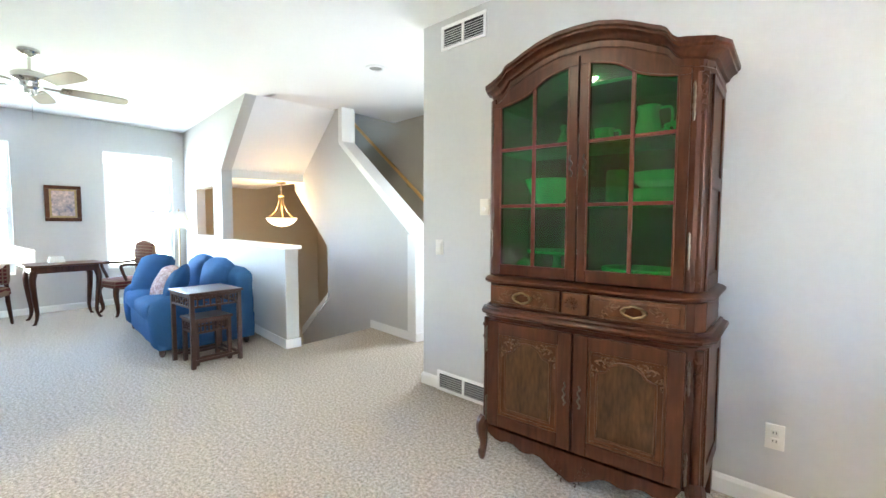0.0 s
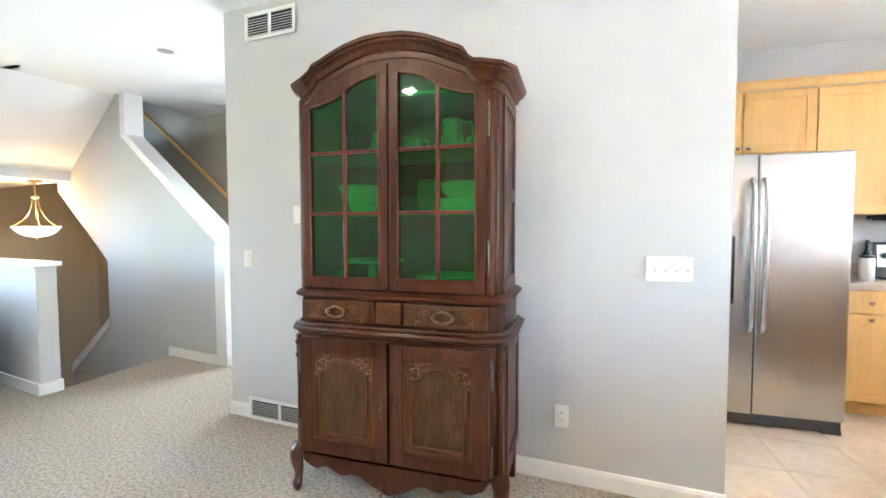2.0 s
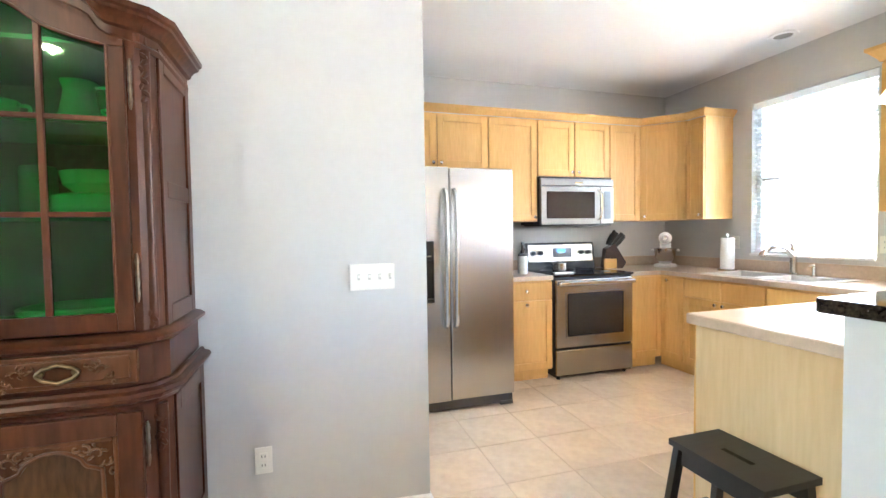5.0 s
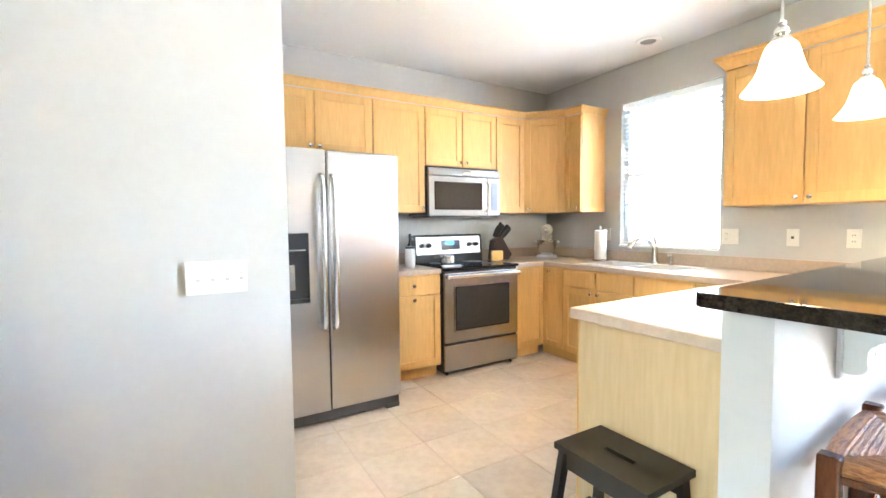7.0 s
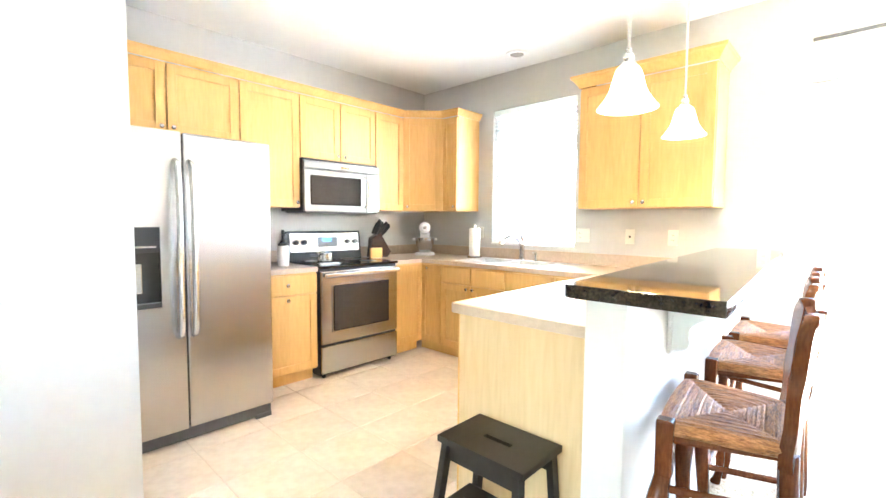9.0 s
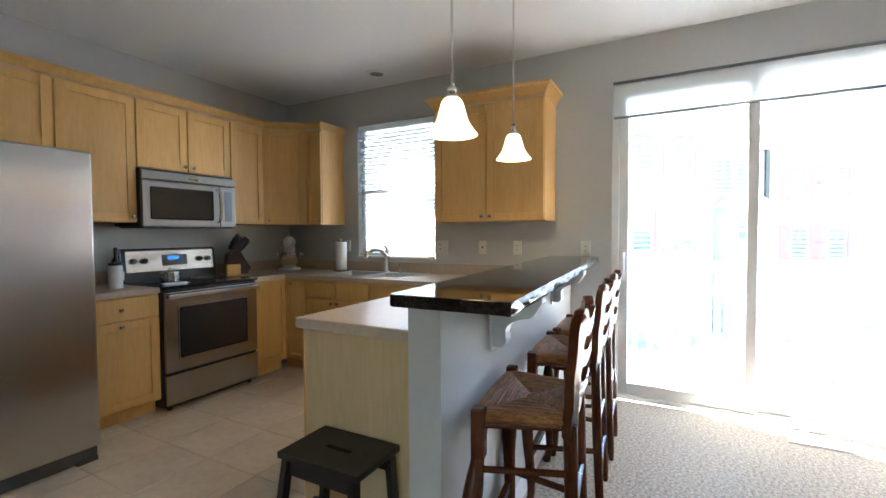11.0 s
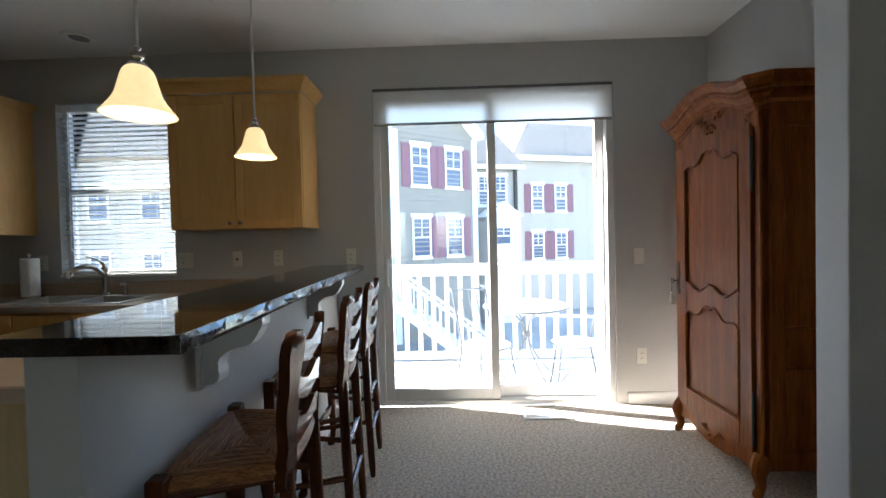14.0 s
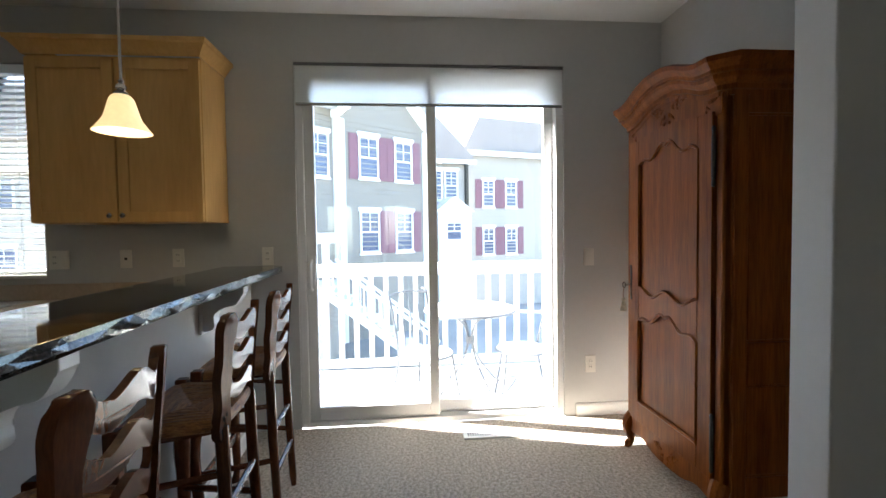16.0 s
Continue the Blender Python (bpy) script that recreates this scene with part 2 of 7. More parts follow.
def lathe(profile, at=(0, 0, 0), seg=20, axis="z"):
    """A turned shape from (radius, height) pairs."""
    b = bmesh.new()
    rings = []
    for r, h in profile:
        ring = []
        for i in range(seg):
            a = 2 * math.pi * i / seg
            p = (r * math.cos(a), r * math.sin(a), h)
            if axis == "y":
                p = (p[0], p[2], p[1])
            elif axis == "x":
                p = (p[2], p[0], p[1])
            ring.append(b.verts.new(Vector(p) + Vector(at)))
        rings.append(ring)
    for r0, r1 in zip(rings, rings[1:]):
        for i in range(seg):
            b.faces.new((r0[i], r0[(i + 1) % seg], r1[(i + 1) % seg], r1[i]))
    b.faces.new(rings[0][::-1])
    b.faces.new(rings[-1])
    return b


def tube(path, radius, seg=8, cyclic=False, flat=1.0):
    """A rod along a path; radius is one number or one for each point."""
    b = bmesh.new()
    pts = [Vector(p) for p in path]
    rad = radius if isinstance(radius, (list, tuple)) else [radius] * len(pts)
    rings = []
    side = None
    for i, p in enumerate(pts):
        a, c = (pts[i - 1] if i or cyclic else p), (pts[(i + 1) % len(pts)] if i < len(pts) - 1 or cyclic else p)
        d = (c - a).normalized()
        ref = Vector((0, 0, 1)) if abs(d.z) < 0.9 else Vector((0, 1, 0))
        s = d.cross(ref).normalized() if side is None else (side - d * side.dot(d)).normalized()
        side = s
        t = d.cross(s)
        rings.append([b.verts.new(p + rad[i] * (math.cos(2 * math.pi * k / seg) * s + flat * math.sin(2 * math.pi * k / seg) * t)) for k in range(seg)])
    pairs = list(zip(rings, rings[1:])) + ([(rings[-1], rings[0])] if cyclic else [])
    for r0, r1 in pairs:
        for k in range(seg):
            b.faces.new((r0[k], r0[(k + 1) % seg], r1[(k + 1) % seg], r1[k]))
    if not cyclic:
        b.faces.new(rings[0][::-1])
        b.faces.new(rings[-1])
    return b


def curve(points, steps=6):
    """A smooth line through points."""
    out = []
    p = [Vector(q) for q in points]
    for i in range(len(p) - 1):
        p0, p1, p2, p3 = p[max(i - 1, 0)], p[i], p[i + 1], p[min(i + 2, len(p) - 1)]
        for k in range(steps):
            t = k / steps
            out.append(0.5 * ((2 * p1) + (p2 - p0) * t + (2 * p0 - 5 * p1 + 4 * p2 - p3) * t * t + (3 * p1 - p0 - 3 * p2 + p3) * t ** 3))
    return out + [p[-1]]


def curve2(points, steps=6):
    return [(q.x, q.y) for q in curve([(a, b, 0) for a, b in points], steps)]


def sweep(path, profile, cyclic=False):
    """A moulding: profile of (out, up) pairs carried along a level or arched path of (x, y, z); out is to the right of the way."""
    b = bmesh.new()
    pts = [Vector(p) for p in path]
    rings = []
    n = len(pts)
    for i, p in enumerate(pts):
        d0 = (p - pts[i - 1]) if i or cyclic else (pts[i + 1] - p)
        d1 = (pts[(i + 1) % n] - p) if i < n - 1 or cyclic else (p - pts[i - 1])
        h0, h1 = Vector((d0.y, -d0.x, 0)), Vector((d1.y, -d1.x, 0))
        h0, h1 = h0.normalized(), h1.normalized()
        o = (h0 + h1).normalized()
        o = o / max(0.4, o.dot(h1))
        rings.append([b.verts.new(p + o * a + Vector((0, 0, c))) for a, c in profile])
    m = len(profile)
    for r0, r1 in list(zip(rings, rings[1:])) + ([(rings[-1], rings[0])] if cyclic else []):
        for k in range(m):
            b.faces.new((r0[k], r0[(k + 1) % m], r1[(k + 1) % m], r1[k]))
    if not cyclic:
        b.faces.new(rings[0][::-1])
        b.faces.new(rings[-1])
    return b


def wall_x(name, x0, x1, y0, y1, holes, z1=2.74, z0=0.0, mat="wall"):
    """A wall that runs along y, thick from x0 to x1, with openings (ya, yb, za, zb)."""
    b = bmesh.new()
    cuts = sorted(holes)
    y = y0
    for ya, yb, za, zb in cuts:
        box(x0, x1, y, ya, z0, z1, bm=b)
        if za > z0:
            box(x0, x1, ya, yb, z0, za, bm=b)
        if zb < z1:
            box(x0, x1, ya, yb, zb, z1, bm=b)
        y = yb
    box(x0, x1, y, y1, z0, z1, bm=b)
    return structure(name, b, M[mat])

# ---- the rooms ----
CEIL = 2.74
EAST, WEST, SOUTH, NORTH = 4.25, -7.75, -1.08, 4.88
DOOR = (-0.38, 1.43, 0.0, 2.43)
KWIN = (2.98, 3.885, 1.05, 2.39)
wall_x("wall_east", EAST, EAST + 0.16, SOUTH - 0.15, NORTH + 0.15, [DOOR, KWIN])
wall_x("wall_west", WEST - 0.16, WEST, SOUTH - 0.15, 6.5, [(0.45, 1.5, 0.55, 2.3), (2.5, 3.42, 0.55, 2.3)], z0=-1.7)
structure("wall_kitchen_north", box(1.02, EAST, NORTH, NORTH + 0.15, 0, CEIL), M["wall"])
structure("wall_kitchen_west", box(0.88, 1.02, 3.26, NORTH + 0.15, 0, CEIL), M["wall"])
structure("wall_dining", extrude([(-1.95, 3.105), (0.99, 2.862), (0.99, 3.26), (-1.95, 3.26)], CEIL, "z", 0), M["wall"])
structure("wall_hall_east", box(-1.95, -1.81, 3.26, 5.2, 0, CEIL), M["wall"])
structure("wall_south", box(WEST, EAST, SOUTH - 0.15, SOUTH, 0, CEIL), M["wall"])
structure("wall_stub", box(2.458, 2.60, SOUTH, -0.518, 0, CEIL, 0.006), M["wall"])
structure("wall_chimney", box(-3.7, -2.55, SOUTH, 0.66, 0, CEIL), M["wall"])

# floors: carpet and kitchen tile side by side
def sheet(x0, x1, y0, y1, z=0.0):
    return box(x0, x1, y0, y1, z - 0.2, z)

for nm, bm_ in (("floor_carpet_dining", box(-3.62, 1.02, SOUTH, 3.12, -0.2, 0)), ("floor_carpet_bar", box(1.02, EAST, SOUTH, 1.76, -0.2, 0)),
                ("floor_carpet_landing", box(-3.62, -1.65, 3.12, 6.2, -0.2, 0)), ("floor_carpet_living", extrude([(-3.62, SOUTH), (-3.62, 3.05), (WEST, 3.73), (WEST, SOUTH)], 0.2, "z", -0.2))):
    structure(nm, bm_, M["carpet"], "beige cut-pile carpet")
grout = bmesh.new()
box(1.02, EAST, 1.76, NORTH, -0.2, -0.002, bm=grout)
kitchen_floor = structure("floor_kitchen", grout, M["grout"], "beige ceramic tile floor")

structure("ceiling", join(box(WEST, EAST + 0.16, SOUTH, 3.3, CEIL, CEIL + 0.12), join(box(-4.4, EAST + 0.16, 3.3, 6.2, CEIL, CEIL + 0.12), extrude([(WEST, 3.3), (-4.4, 3.3), (-4.4, 3.35), (WEST, 3.8)], 0.12, "z", CEIL))), M["ceiling"])

# stair hall, turned a little from the rest: along runs west, across runs north
HALL = Matrix.Translation((-3.62, 2.93, 0)) @ Matrix.Rotation(radians(180 - 9.26), 4, "Z") @ Matrix.Scale(-1, 4, (0, 1, 0))


def hall(bm):
    return moved(bm, HALL)


nook = bmesh.new()
box(0, 2.06, 0, 0.13, -1.7, 1.0, bm=nook)
box(2.06, 2.47, 0, 0.13, -1.7, 1.96, bm=nook)
box(2.47, 3.42, 0, 0.13, -1.7, 1.06, bm=nook)
box(3.42, 4.3, 0, 0.13, -1.7, CEIL, bm=nook)
join(nook, extrude([(2.47, 1.77), (3.42, 1.77), (3.42, CEIL), (1.06, CEIL), (2.06, 1.96), (2.47, 1.96)], 0.13, "y", 0))
structure("wall_stair_half", hall(nook), M["wall"])
structure("trim_half_wall_cap", hall(box(-0.03, 2.06, -0.03, 0.16, 1.0, 1.035, 0.006)), M["trim"])
# wall between the flight down and the flight up
flank = extrude([(-0.52, 0), (-0.52, 1.15), (0.92, 2.28), (0.92, CEIL), (1.18, CEIL), (2.37, 1.93), (2.37, 1.75), (1.32, 0.93), (1.32, 0.26), (2.15, -0.4), (2.15, -1.7), (0.2, -1.7), (0.2, 0)], 0.13, "y", 1.14)
structure("wall_stair_flank", hall(flank), M["wall"])
cap = extrude([(-0.68, 1.13), (-0.68, 1.19), (0.92, 2.36), (0.92, 2.28), (-0.60, 1.13)], 0.19, "y", 1.11)
join(cap, box(0.84, 0.93, 1.11, 1.30, 2.30, CEIL))
join(cap, box(-0.66, -0.52, 1.125, 1.29, 0, 1.14))
structure("trim_stair_cap", hall(cap), M["trim"])
soffit = extrude([(1.06, CEIL), (2.06, 1.97), (2.06, 1.86), (4.4, 1.86), (4.4, CEIL)], 1.01, "y", 0.13)
structure("ceiling_stair_soffit", hall(soffit), M["ceiling"])
structure("wall_entry", hall(box(4.0, 4.1, 0.13, 2.4, -1.8, 4.6)), M["wall_tan"])
HW = (-1.42, -0.48, 0.35, 2.25)


def pierced(u0, u1, v0, v1, z0, z1):
    """A wall along the hall with the landing window's opening."""
    b = box(u0, HW[0], v0, v1, z0, z1)
    box(HW[1], u1, v0, v1, z0, z1, bm=b)
    box(HW[0], HW[1], v0, v1, z0, HW[2], bm=b)
    return box(HW[0], HW[1], v0, v1, HW[3], z1, bm=b)


structure("wall_entry_side", hall(join(pierced(-1.7, 4.0, 2.3, 2.4, -1.8, 4.6), box(-1.7, -1.6, 1.27, 2.3, -1.8, 4.6))), M["wall_tan"])
structure("wall_stair_far", hall(pierced(-1.6, 2.6, 2.15, 2.29, 0, 4.6)), M["wall_tan"])
wn = thing("window_4", tuple(HALL @ Vector((-0.95, 2.3, HW[2]))), "white framed landing window beside the stair", "window", kind="structure")
b = bmesh.new()
for q in ((HW[0], HW[1], HW[2], HW[2] + 0.05), (HW[0], HW[1], HW[3] - 0.05, HW[3]), (HW[0], HW[0] + 0.05, HW[2] + 0.05, HW[3] - 0.05), (HW[1] - 0.05, HW[1], HW[2] + 0.05, HW[3] - 0.05), (HW[0] + 0.05, HW[1] - 0.05, 1.28, 1.32)):
    box(q[0], q[1], 2.24, 2.29, q[2], q[3], 0.004, bm=b)
part("window_frame", hall(b), M["white_plastic"], wn)
for z0, z1 in ((HW[2] + 0.05, 1.28), (1.32, HW[3] - 0.05)):
    part("pane", hall(box(HW[0] + 0.05, HW[1] - 0.05, 2.263, 2.267, z0, z1)), M["pane"], wn).visible_shadow = False
structure("wall_stair_west", hall(box(2.45, 2.6, 1.27, 2.15, 1.9, 4.6)), M["wall_tan"])
structure("ceiling_stair_upper", hall(extrude([(-1.6, 2.9), (0.6, 2.9), (2.6, 4.3), (2.6, 4.5), (-1.6, 4.5)], 1.0, "y", 1.27)), M["ceiling"])
structure("floor_entry", hall(box(0, 4.0, 0, 2.4, -1.8, -1.7)), M["carpet"])
# unseen slab added over the stairwell to keep the sky's light out
structure("roof_stair", box(-8.2, -1.8, 3.85, 6.7, 4.6, 4.7), M["ceiling"])
# strip added where sky light leaked through a gap in the ceiling
structure("ceiling_stair_edge", box(-5.05, -4.4, 3.31, 4.20, CEIL, CEIL + 0.1), M["ceiling"])
# unseen wall added above the ceiling, closing the stairwell against the sky
structure("wall_stair_upper", box(-8.2, -1.8, 3.95, 4.05, CEIL + 0.12, 4.6), M["wall"])
structure("wall_hall_north", box(-3.9, -1.86, 5.35, 5.5, 0, CEIL), M["wall"])


# the daylight of the bright living-room and hall windows
window_light("living_window_light", (WEST - 0.13, 2.96, 1.45), (1, 0, -0.1), 0.9, 1.7, 0.36)
window_light("living_window_light", (WEST - 0.13, 0.95, 1.45), (1, 0, -0.1), 0.9, 1.7, 0.36)
window_light("landing_window_light", tuple(HALL @ Vector((-0.95, 2.36, 1.3))), tuple(HALL.to_3x3() @ Vector((0, -1, 0))), 0.9, 1.85, 0.72)

# ---- trim ----
BASE = [(0, 0), (0.014, 0), (0.014, 0.07), (0.008, 0.085), (0, 0.09)]


def baseboard(name, *path):
    return structure(name, sweep([(x, y, 0) for x, y in path], BASE), M["trim"], "white painted baseboard")


baseboard("baseboard_dining", (-1.95, 3.26), (-1.95, 3.105), (0.99, 2.862), (0.99, 3.26))
baseboard("baseboard_east", (4.25, -0.46), (4.25, SOUTH))
baseboard("baseboard_stub", (2.60, -0.9), (2.60, -0.518), (2.458, -0.518), (2.458, SOUTH))
baseboard("baseboard_west", (WEST, SOUTH), (WEST, 3.58))
structure("baseboard_half_wall", hall(join(box(-0.014, 4.1, -0.014, 0, 0, 0.09), box(-0.014, 0, 0, 0.144, 0, 0.09))), M["trim"], "white painted baseboard")
structure("baseboard_flank", hall(join(box(-0.68, 0.2, 1.11, 1.125, 0, 0.09), box(-0.68, -0.66, 1.11, 1.3, 0, 0.09))), M["trim"], "white painted baseboard")
structure("trim_stair_skirt", hall(extrude([(1.30, 0.20), (1.30, 0.28), (2.15, -0.36), (2.15, -0.46)], 0.02, "y", 1.12)), M["trim"])

# carpeted flight down and flight up
for nm, u0, sgn, v0, z0, cnt in (("stair_down", 0.0, 1, 0.14, 0.0, 9), ("stair_up", -0.35, 1, 1.28, 0.0, 13)):
    b = bmesh.new()
    for i in range(cnt):
        if nm == "stair_down":
            box(u0 + 0.25 * i, u0 + 0.25 * (i + 1), v0, v0 + 0.99, -1.7, -0.18 * (i + 1), bm=b)
        else:
            box(u0 + 0.26 * i, u0 + 0.26 * (i + 1) + 0.02, v0, v0 + 0.86, 0.18 * i, 0.18 * (i + 1), 0.012, bm=b)
    structure(nm, hall(b), M["carpet"], "carpeted stair flight")


def window(name, x, y0, y1, z0, z1, out=1, sashes=2):
    """A window in a wall that runs along y: a frame, its panes and a sill."""
    w = thing(name, (x, (y0 + y1) / 2, z0), "white framed window in a painted wall", "window", kind="structure")
    f = bmesh.new()
    a, b = (x + 0.06 * out, x + 0.11 * out)
    a, b = min(a, b), max(a, b)
    for q in ((y0, y1, z0, z0 + 0.05), (y0, y1, z1 - 0.05, z1), (y0, y0 + 0.05, z0 + 0.05, z1 - 0.05), (y1 - 0.05, y1, z0 + 0.05, z1 - 0.05), (y0 + 0.05, y1 - 0.05, (z0 + z1) / 2 - 0.02, (z0 + z1) / 2 + 0.02)):
        box(a, b, *q, 0.004, bm=f)
    part("window_frame", f, M["white_plastic"], w)
    for za, zb in ((z0 + 0.05, (z0 + z1) / 2 - 0.02), ((z0 + z1) / 2 + 0.02, z1 - 0.05)):
        p = part("pane", box(x + 0.083 * out - 0.002, x + 0.083 * out + 0.002, y0 + 0.05, y1 - 0.05, za, zb), M["pane"], w)
        p.visible_shadow = False
    s0, s1 = sorted((x - 0.02 * out, x + 0.06 * out))
    part("window_sill", box(s0, s1, y0, y1, z0, z0 + 0.02, 0.004), M["trim"], w)
    return w


window("window_1", WEST, 0.45, 1.5, 0.55, 2.3, -1)
window("window_2", WEST, 2.5, 3.42, 0.55, 2.3, -1)
window("window_3", EAST, KWIN[0], KWIN[1], KWIN[2], KWIN[3], 1)

# ---- sliding door to the deck ----
door = thing("door_1", (EAST + 0.08, 0.52, 0), "white framed sliding glass door", "door", kind="structure")
y0, y1 = DOOR[0], DOOR[1]
f = bmesh.new()
for q in ((y0, y0 + 0.05, 0, 2.43), (y1 - 0.05, y1, 0, 2.43), (y0 + 0.05, y1 - 0.05, 2.37, 2.43), (y0 + 0.05, y1 - 0.05, 0, 0.035)):
    box(EAST + 0.015, EAST + 0.145, *q, 0.004, bm=f)
part("door_frame", f, M["white_plastic"], door)
for nm, a, b, x in (("sliding_panel", 0.50, y1 - 0.05, EAST + 0.035), ("fixed_panel", y0 + 0.05, 0.56, EAST + 0.085)):
    f = bmesh.new()
    for q in ((a, a + 0.065, 0.036, 2.369), (b - 0.065, b, 0.036, 2.369), (a + 0.065, b - 0.065, 0.036, 0.125), (a + 0.065, b - 0.065, 2.29, 2.369)):
        box(x, x + 0.04, *q, 0.004, bm=f)
    leaf = part(nm, f, M["white_plastic"], door)
    g = part("pane", box(x + 0.018, x + 0.022, a + 0.06, b - 0.06, 0.12, 2.295), M["pane"], leaf)
    g.visible_shadow = False
part("door_handle", join(tube(curve([(EAST + 0.03, 1.345, 0.93), (EAST - 0.012, 1.345, 0.96), (EAST - 0.012, 1.345, 1.10), (EAST + 0.03, 1.345, 1.13)]), 0.011), box(EAST + 0.025, EAST + 0.034, 1.32, 1.37, 0.90, 1.16, 0.003)), M["white_plastic"], door, smooth=True)

def shade_sheet(x, y0, y1, z0, z1, n=30):
    """One hanging sheet of thin cloth with slight waves."""
    b = bmesh.new()
    for j in range(4):
        for i in range(n + 1):
            b.verts.new((x + 0.0012 * math.sin(i * 1.1) * j / 3, y0 + (y1 - y0) * i / n, z1 + (z0 - z1) * j / 3))
    b.verts.ensure_lookup_table()
    for j in range(3):
        for i in range(n):
            a = j * (n + 1) + i
            b.faces.new([b.verts[k] for k in (a, a + 1, a + n + 2, a + n + 1)])
    return b


shade = thing("roller_shade", (EAST + 0.01, 0.52, 2.08), "white roller shade drawn part way down", "shade")
part("cassette", box(EAST - 0.002, EAST + 0.012, y0 + 0.004, y1 - 0.004, 2.408, 2.428, 0.004), material("grey_shade_rail", (0.14, 0.14, 0.145), 0.5, spread=0.03), shade, "dark grey head rail")
part("fabric", shade_sheet(EAST + 0.004, y0 + 0.012, y1 - 0.012, 2.168, 2.41), translucent(material("shade_cloth", (0.92, 0.93, 0.92), 0.8, spread=0.02), 0.95), shade)
part("bottom_rail", box(EAST - 0.002, EAST + 0.011, y0 + 0.012, y1 - 0.012, 2.148, 2.168, 0.004), M["chrome"], shade, "grey metal bottom rail")

# venetian blind in the kitchen window
blind = thing("venetian_blind", (EAST + 0.03, 3.43, 1.07), "white venetian blind with open slats", "blind")
part("head_rail", box(EAST + 0.005, EAST + 0.05, KWIN[0] + 0.006, KWIN[1] - 0.006, 2.33, 2.385, 0.004), M["blind"], blind)
slat = None
for i in range(32):
    z = 1.115 + i * 0.0378
    if slat is None:
        bm_s = moved(box(-0.022, 0.022, KWIN[0] + 0.008, KWIN[1] - 0.008, -0.0013, 0.0013), Matrix.Rotation(radians(6), 4, "Y"))
        slat = part("slat", moved(bm_s, Matrix.Translation((EAST + 0.03, 0, z))), M["blind"], blind)
        first_z = z
    else:
        s = slat.copy()
        scene.collection.objects.link(s)
        s.location = (0, 0, z - first_z)
part("bottom_rail", box(EAST + 0.01, EAST + 0.05, KWIN[0] + 0.008, KWIN[1] - 0.008, 1.075, 1.095, 0.004), M["blind"], blind)
for y in (3.12, 3.43, 3.74):
    part("cord", tube([(EAST + 0.008, y, 1.09), (EAST + 0.008, y, 2.34)], 0.0015, 5), M["blind"], blind)
part("wand", tube([(EAST - 0.004, 3.80, 1.25), (EAST + 0.006, 3.80, 2.34)], 0.004, 6), M["white_plastic"], blind)

# shades in the living-room windows
for ya, yb in ((0.45, 1.5), (2.5, 3.42)):
    rs = thing("window_shade", (WEST, (ya + yb) / 2, 2.25), "white window shade rolled to the top", "shade", "living room shades")
    part("shade_roll", lathe([(0.028, 0), (0.03, 0.01), (0.03, yb - ya - 0.03), (0.028, yb - ya - 0.02)], (WEST + 0.02, ya + 0.01, 2.272), 14, "y"), M["blind"], rs, smooth=True)

# ---- plates, vents and switches ----
def wall_plate(name, at, face, wide, high, inserts, label, category):
    """A cover plate with its switches or sockets. face: the way it looks, 'y' for south, 'x' for west."""
    t = thing(name, at, label, category)
    turn = Matrix.Translation(at) @ Matrix.Rotation(radians(0 if face == "y" else -90), 4, "Z")
    part("cover_plate", moved(box(-wide / 2, wide / 2, -0.007, 0, -high / 2, high / 2, 0.0025), turn), M["plastic"], t)
    for u, kind_ in inserts:
        if kind_ == "toggle":
            part("toggle", moved(box(u - 0.0045, u + 0.0045, -0.024, -0.006, -0.002, 0.010, 0.002), turn), M["plastic"], t)
            part("toggle_slot", moved(box(u - 0.006, u + 0.006, -0.0078, -0.006, -0.013, 0.013), turn), M["slot_grey"], t)
        elif kind_ == "rocker":
            part("rocker", moved(box(u - 0.016, u + 0.016, -0.011, -0.006, -0.033, 0.033, 0.002), turn), M["plastic"], t)
        elif kind_ == "jack":
            part("jack", moved(box(u - 0.008, u + 0.008, -0.0085, -0.006, -0.008, 0.008, 0.001), turn), M["black"], t)
        else:
            for dz in (-0.019, 0.019):
                s = part("socket", moved(box(u - 0.016, u + 0.016, -0.010, -0.006, dz - 0.014, dz + 0.014, 0.003), turn), M["plastic"], t)
                holes = bmesh.new()
                for du in (-0.006, 0.006):
                    box(u + du - 0.0015, u + du + 0.0015, -0.0108, -0.0095, dz - 0.004, dz + 0.006, bm=holes)
                part("slot", moved(holes, turn), M["black"], s)
    return t


wall_plate("light_switch", (0.756, 2.881, 1.102), "y", 0.214, 0.115, [(-0.069, "toggle"), (-0.023, "toggle"), (0.023, "toggle"), (0.069, "toggle")], "ivory four-gang switch plate on the grey wall", "switch")
wall_plate("light_switch", (-1.775, 3.089, 1.088), "y", 0.07, 0.114, [(0, "rocker")], "ivory single switch plate on the grey wall", "switch")
wall_plate("wall_outlet", (0.276, 2.921, 0.336), "y", 0.07, 0.114, [(0, "socket")], "ivory outlet plate low on the grey wall", "outlet")
wall_plate("wall_outlet", (EAST, 2.90, 1.165), "x", 0.118, 0.118, [(-0.024, "socket"), (0.024, "rocker")], "ivory two-gang outlet plate above the counter", "outlet")
wall_plate("wall_outlet", (EAST, 2.50, 1.165), "x", 0.072, 0.118, [(0, "jack")], "ivory jack plate above the counter", "outlet")
wall_plate("wall_outlet", (EAST, 2.18, 1.165), "x", 0.072, 0.118, [(0, "socket")], "ivory outlet plate above the counter", "outlet")
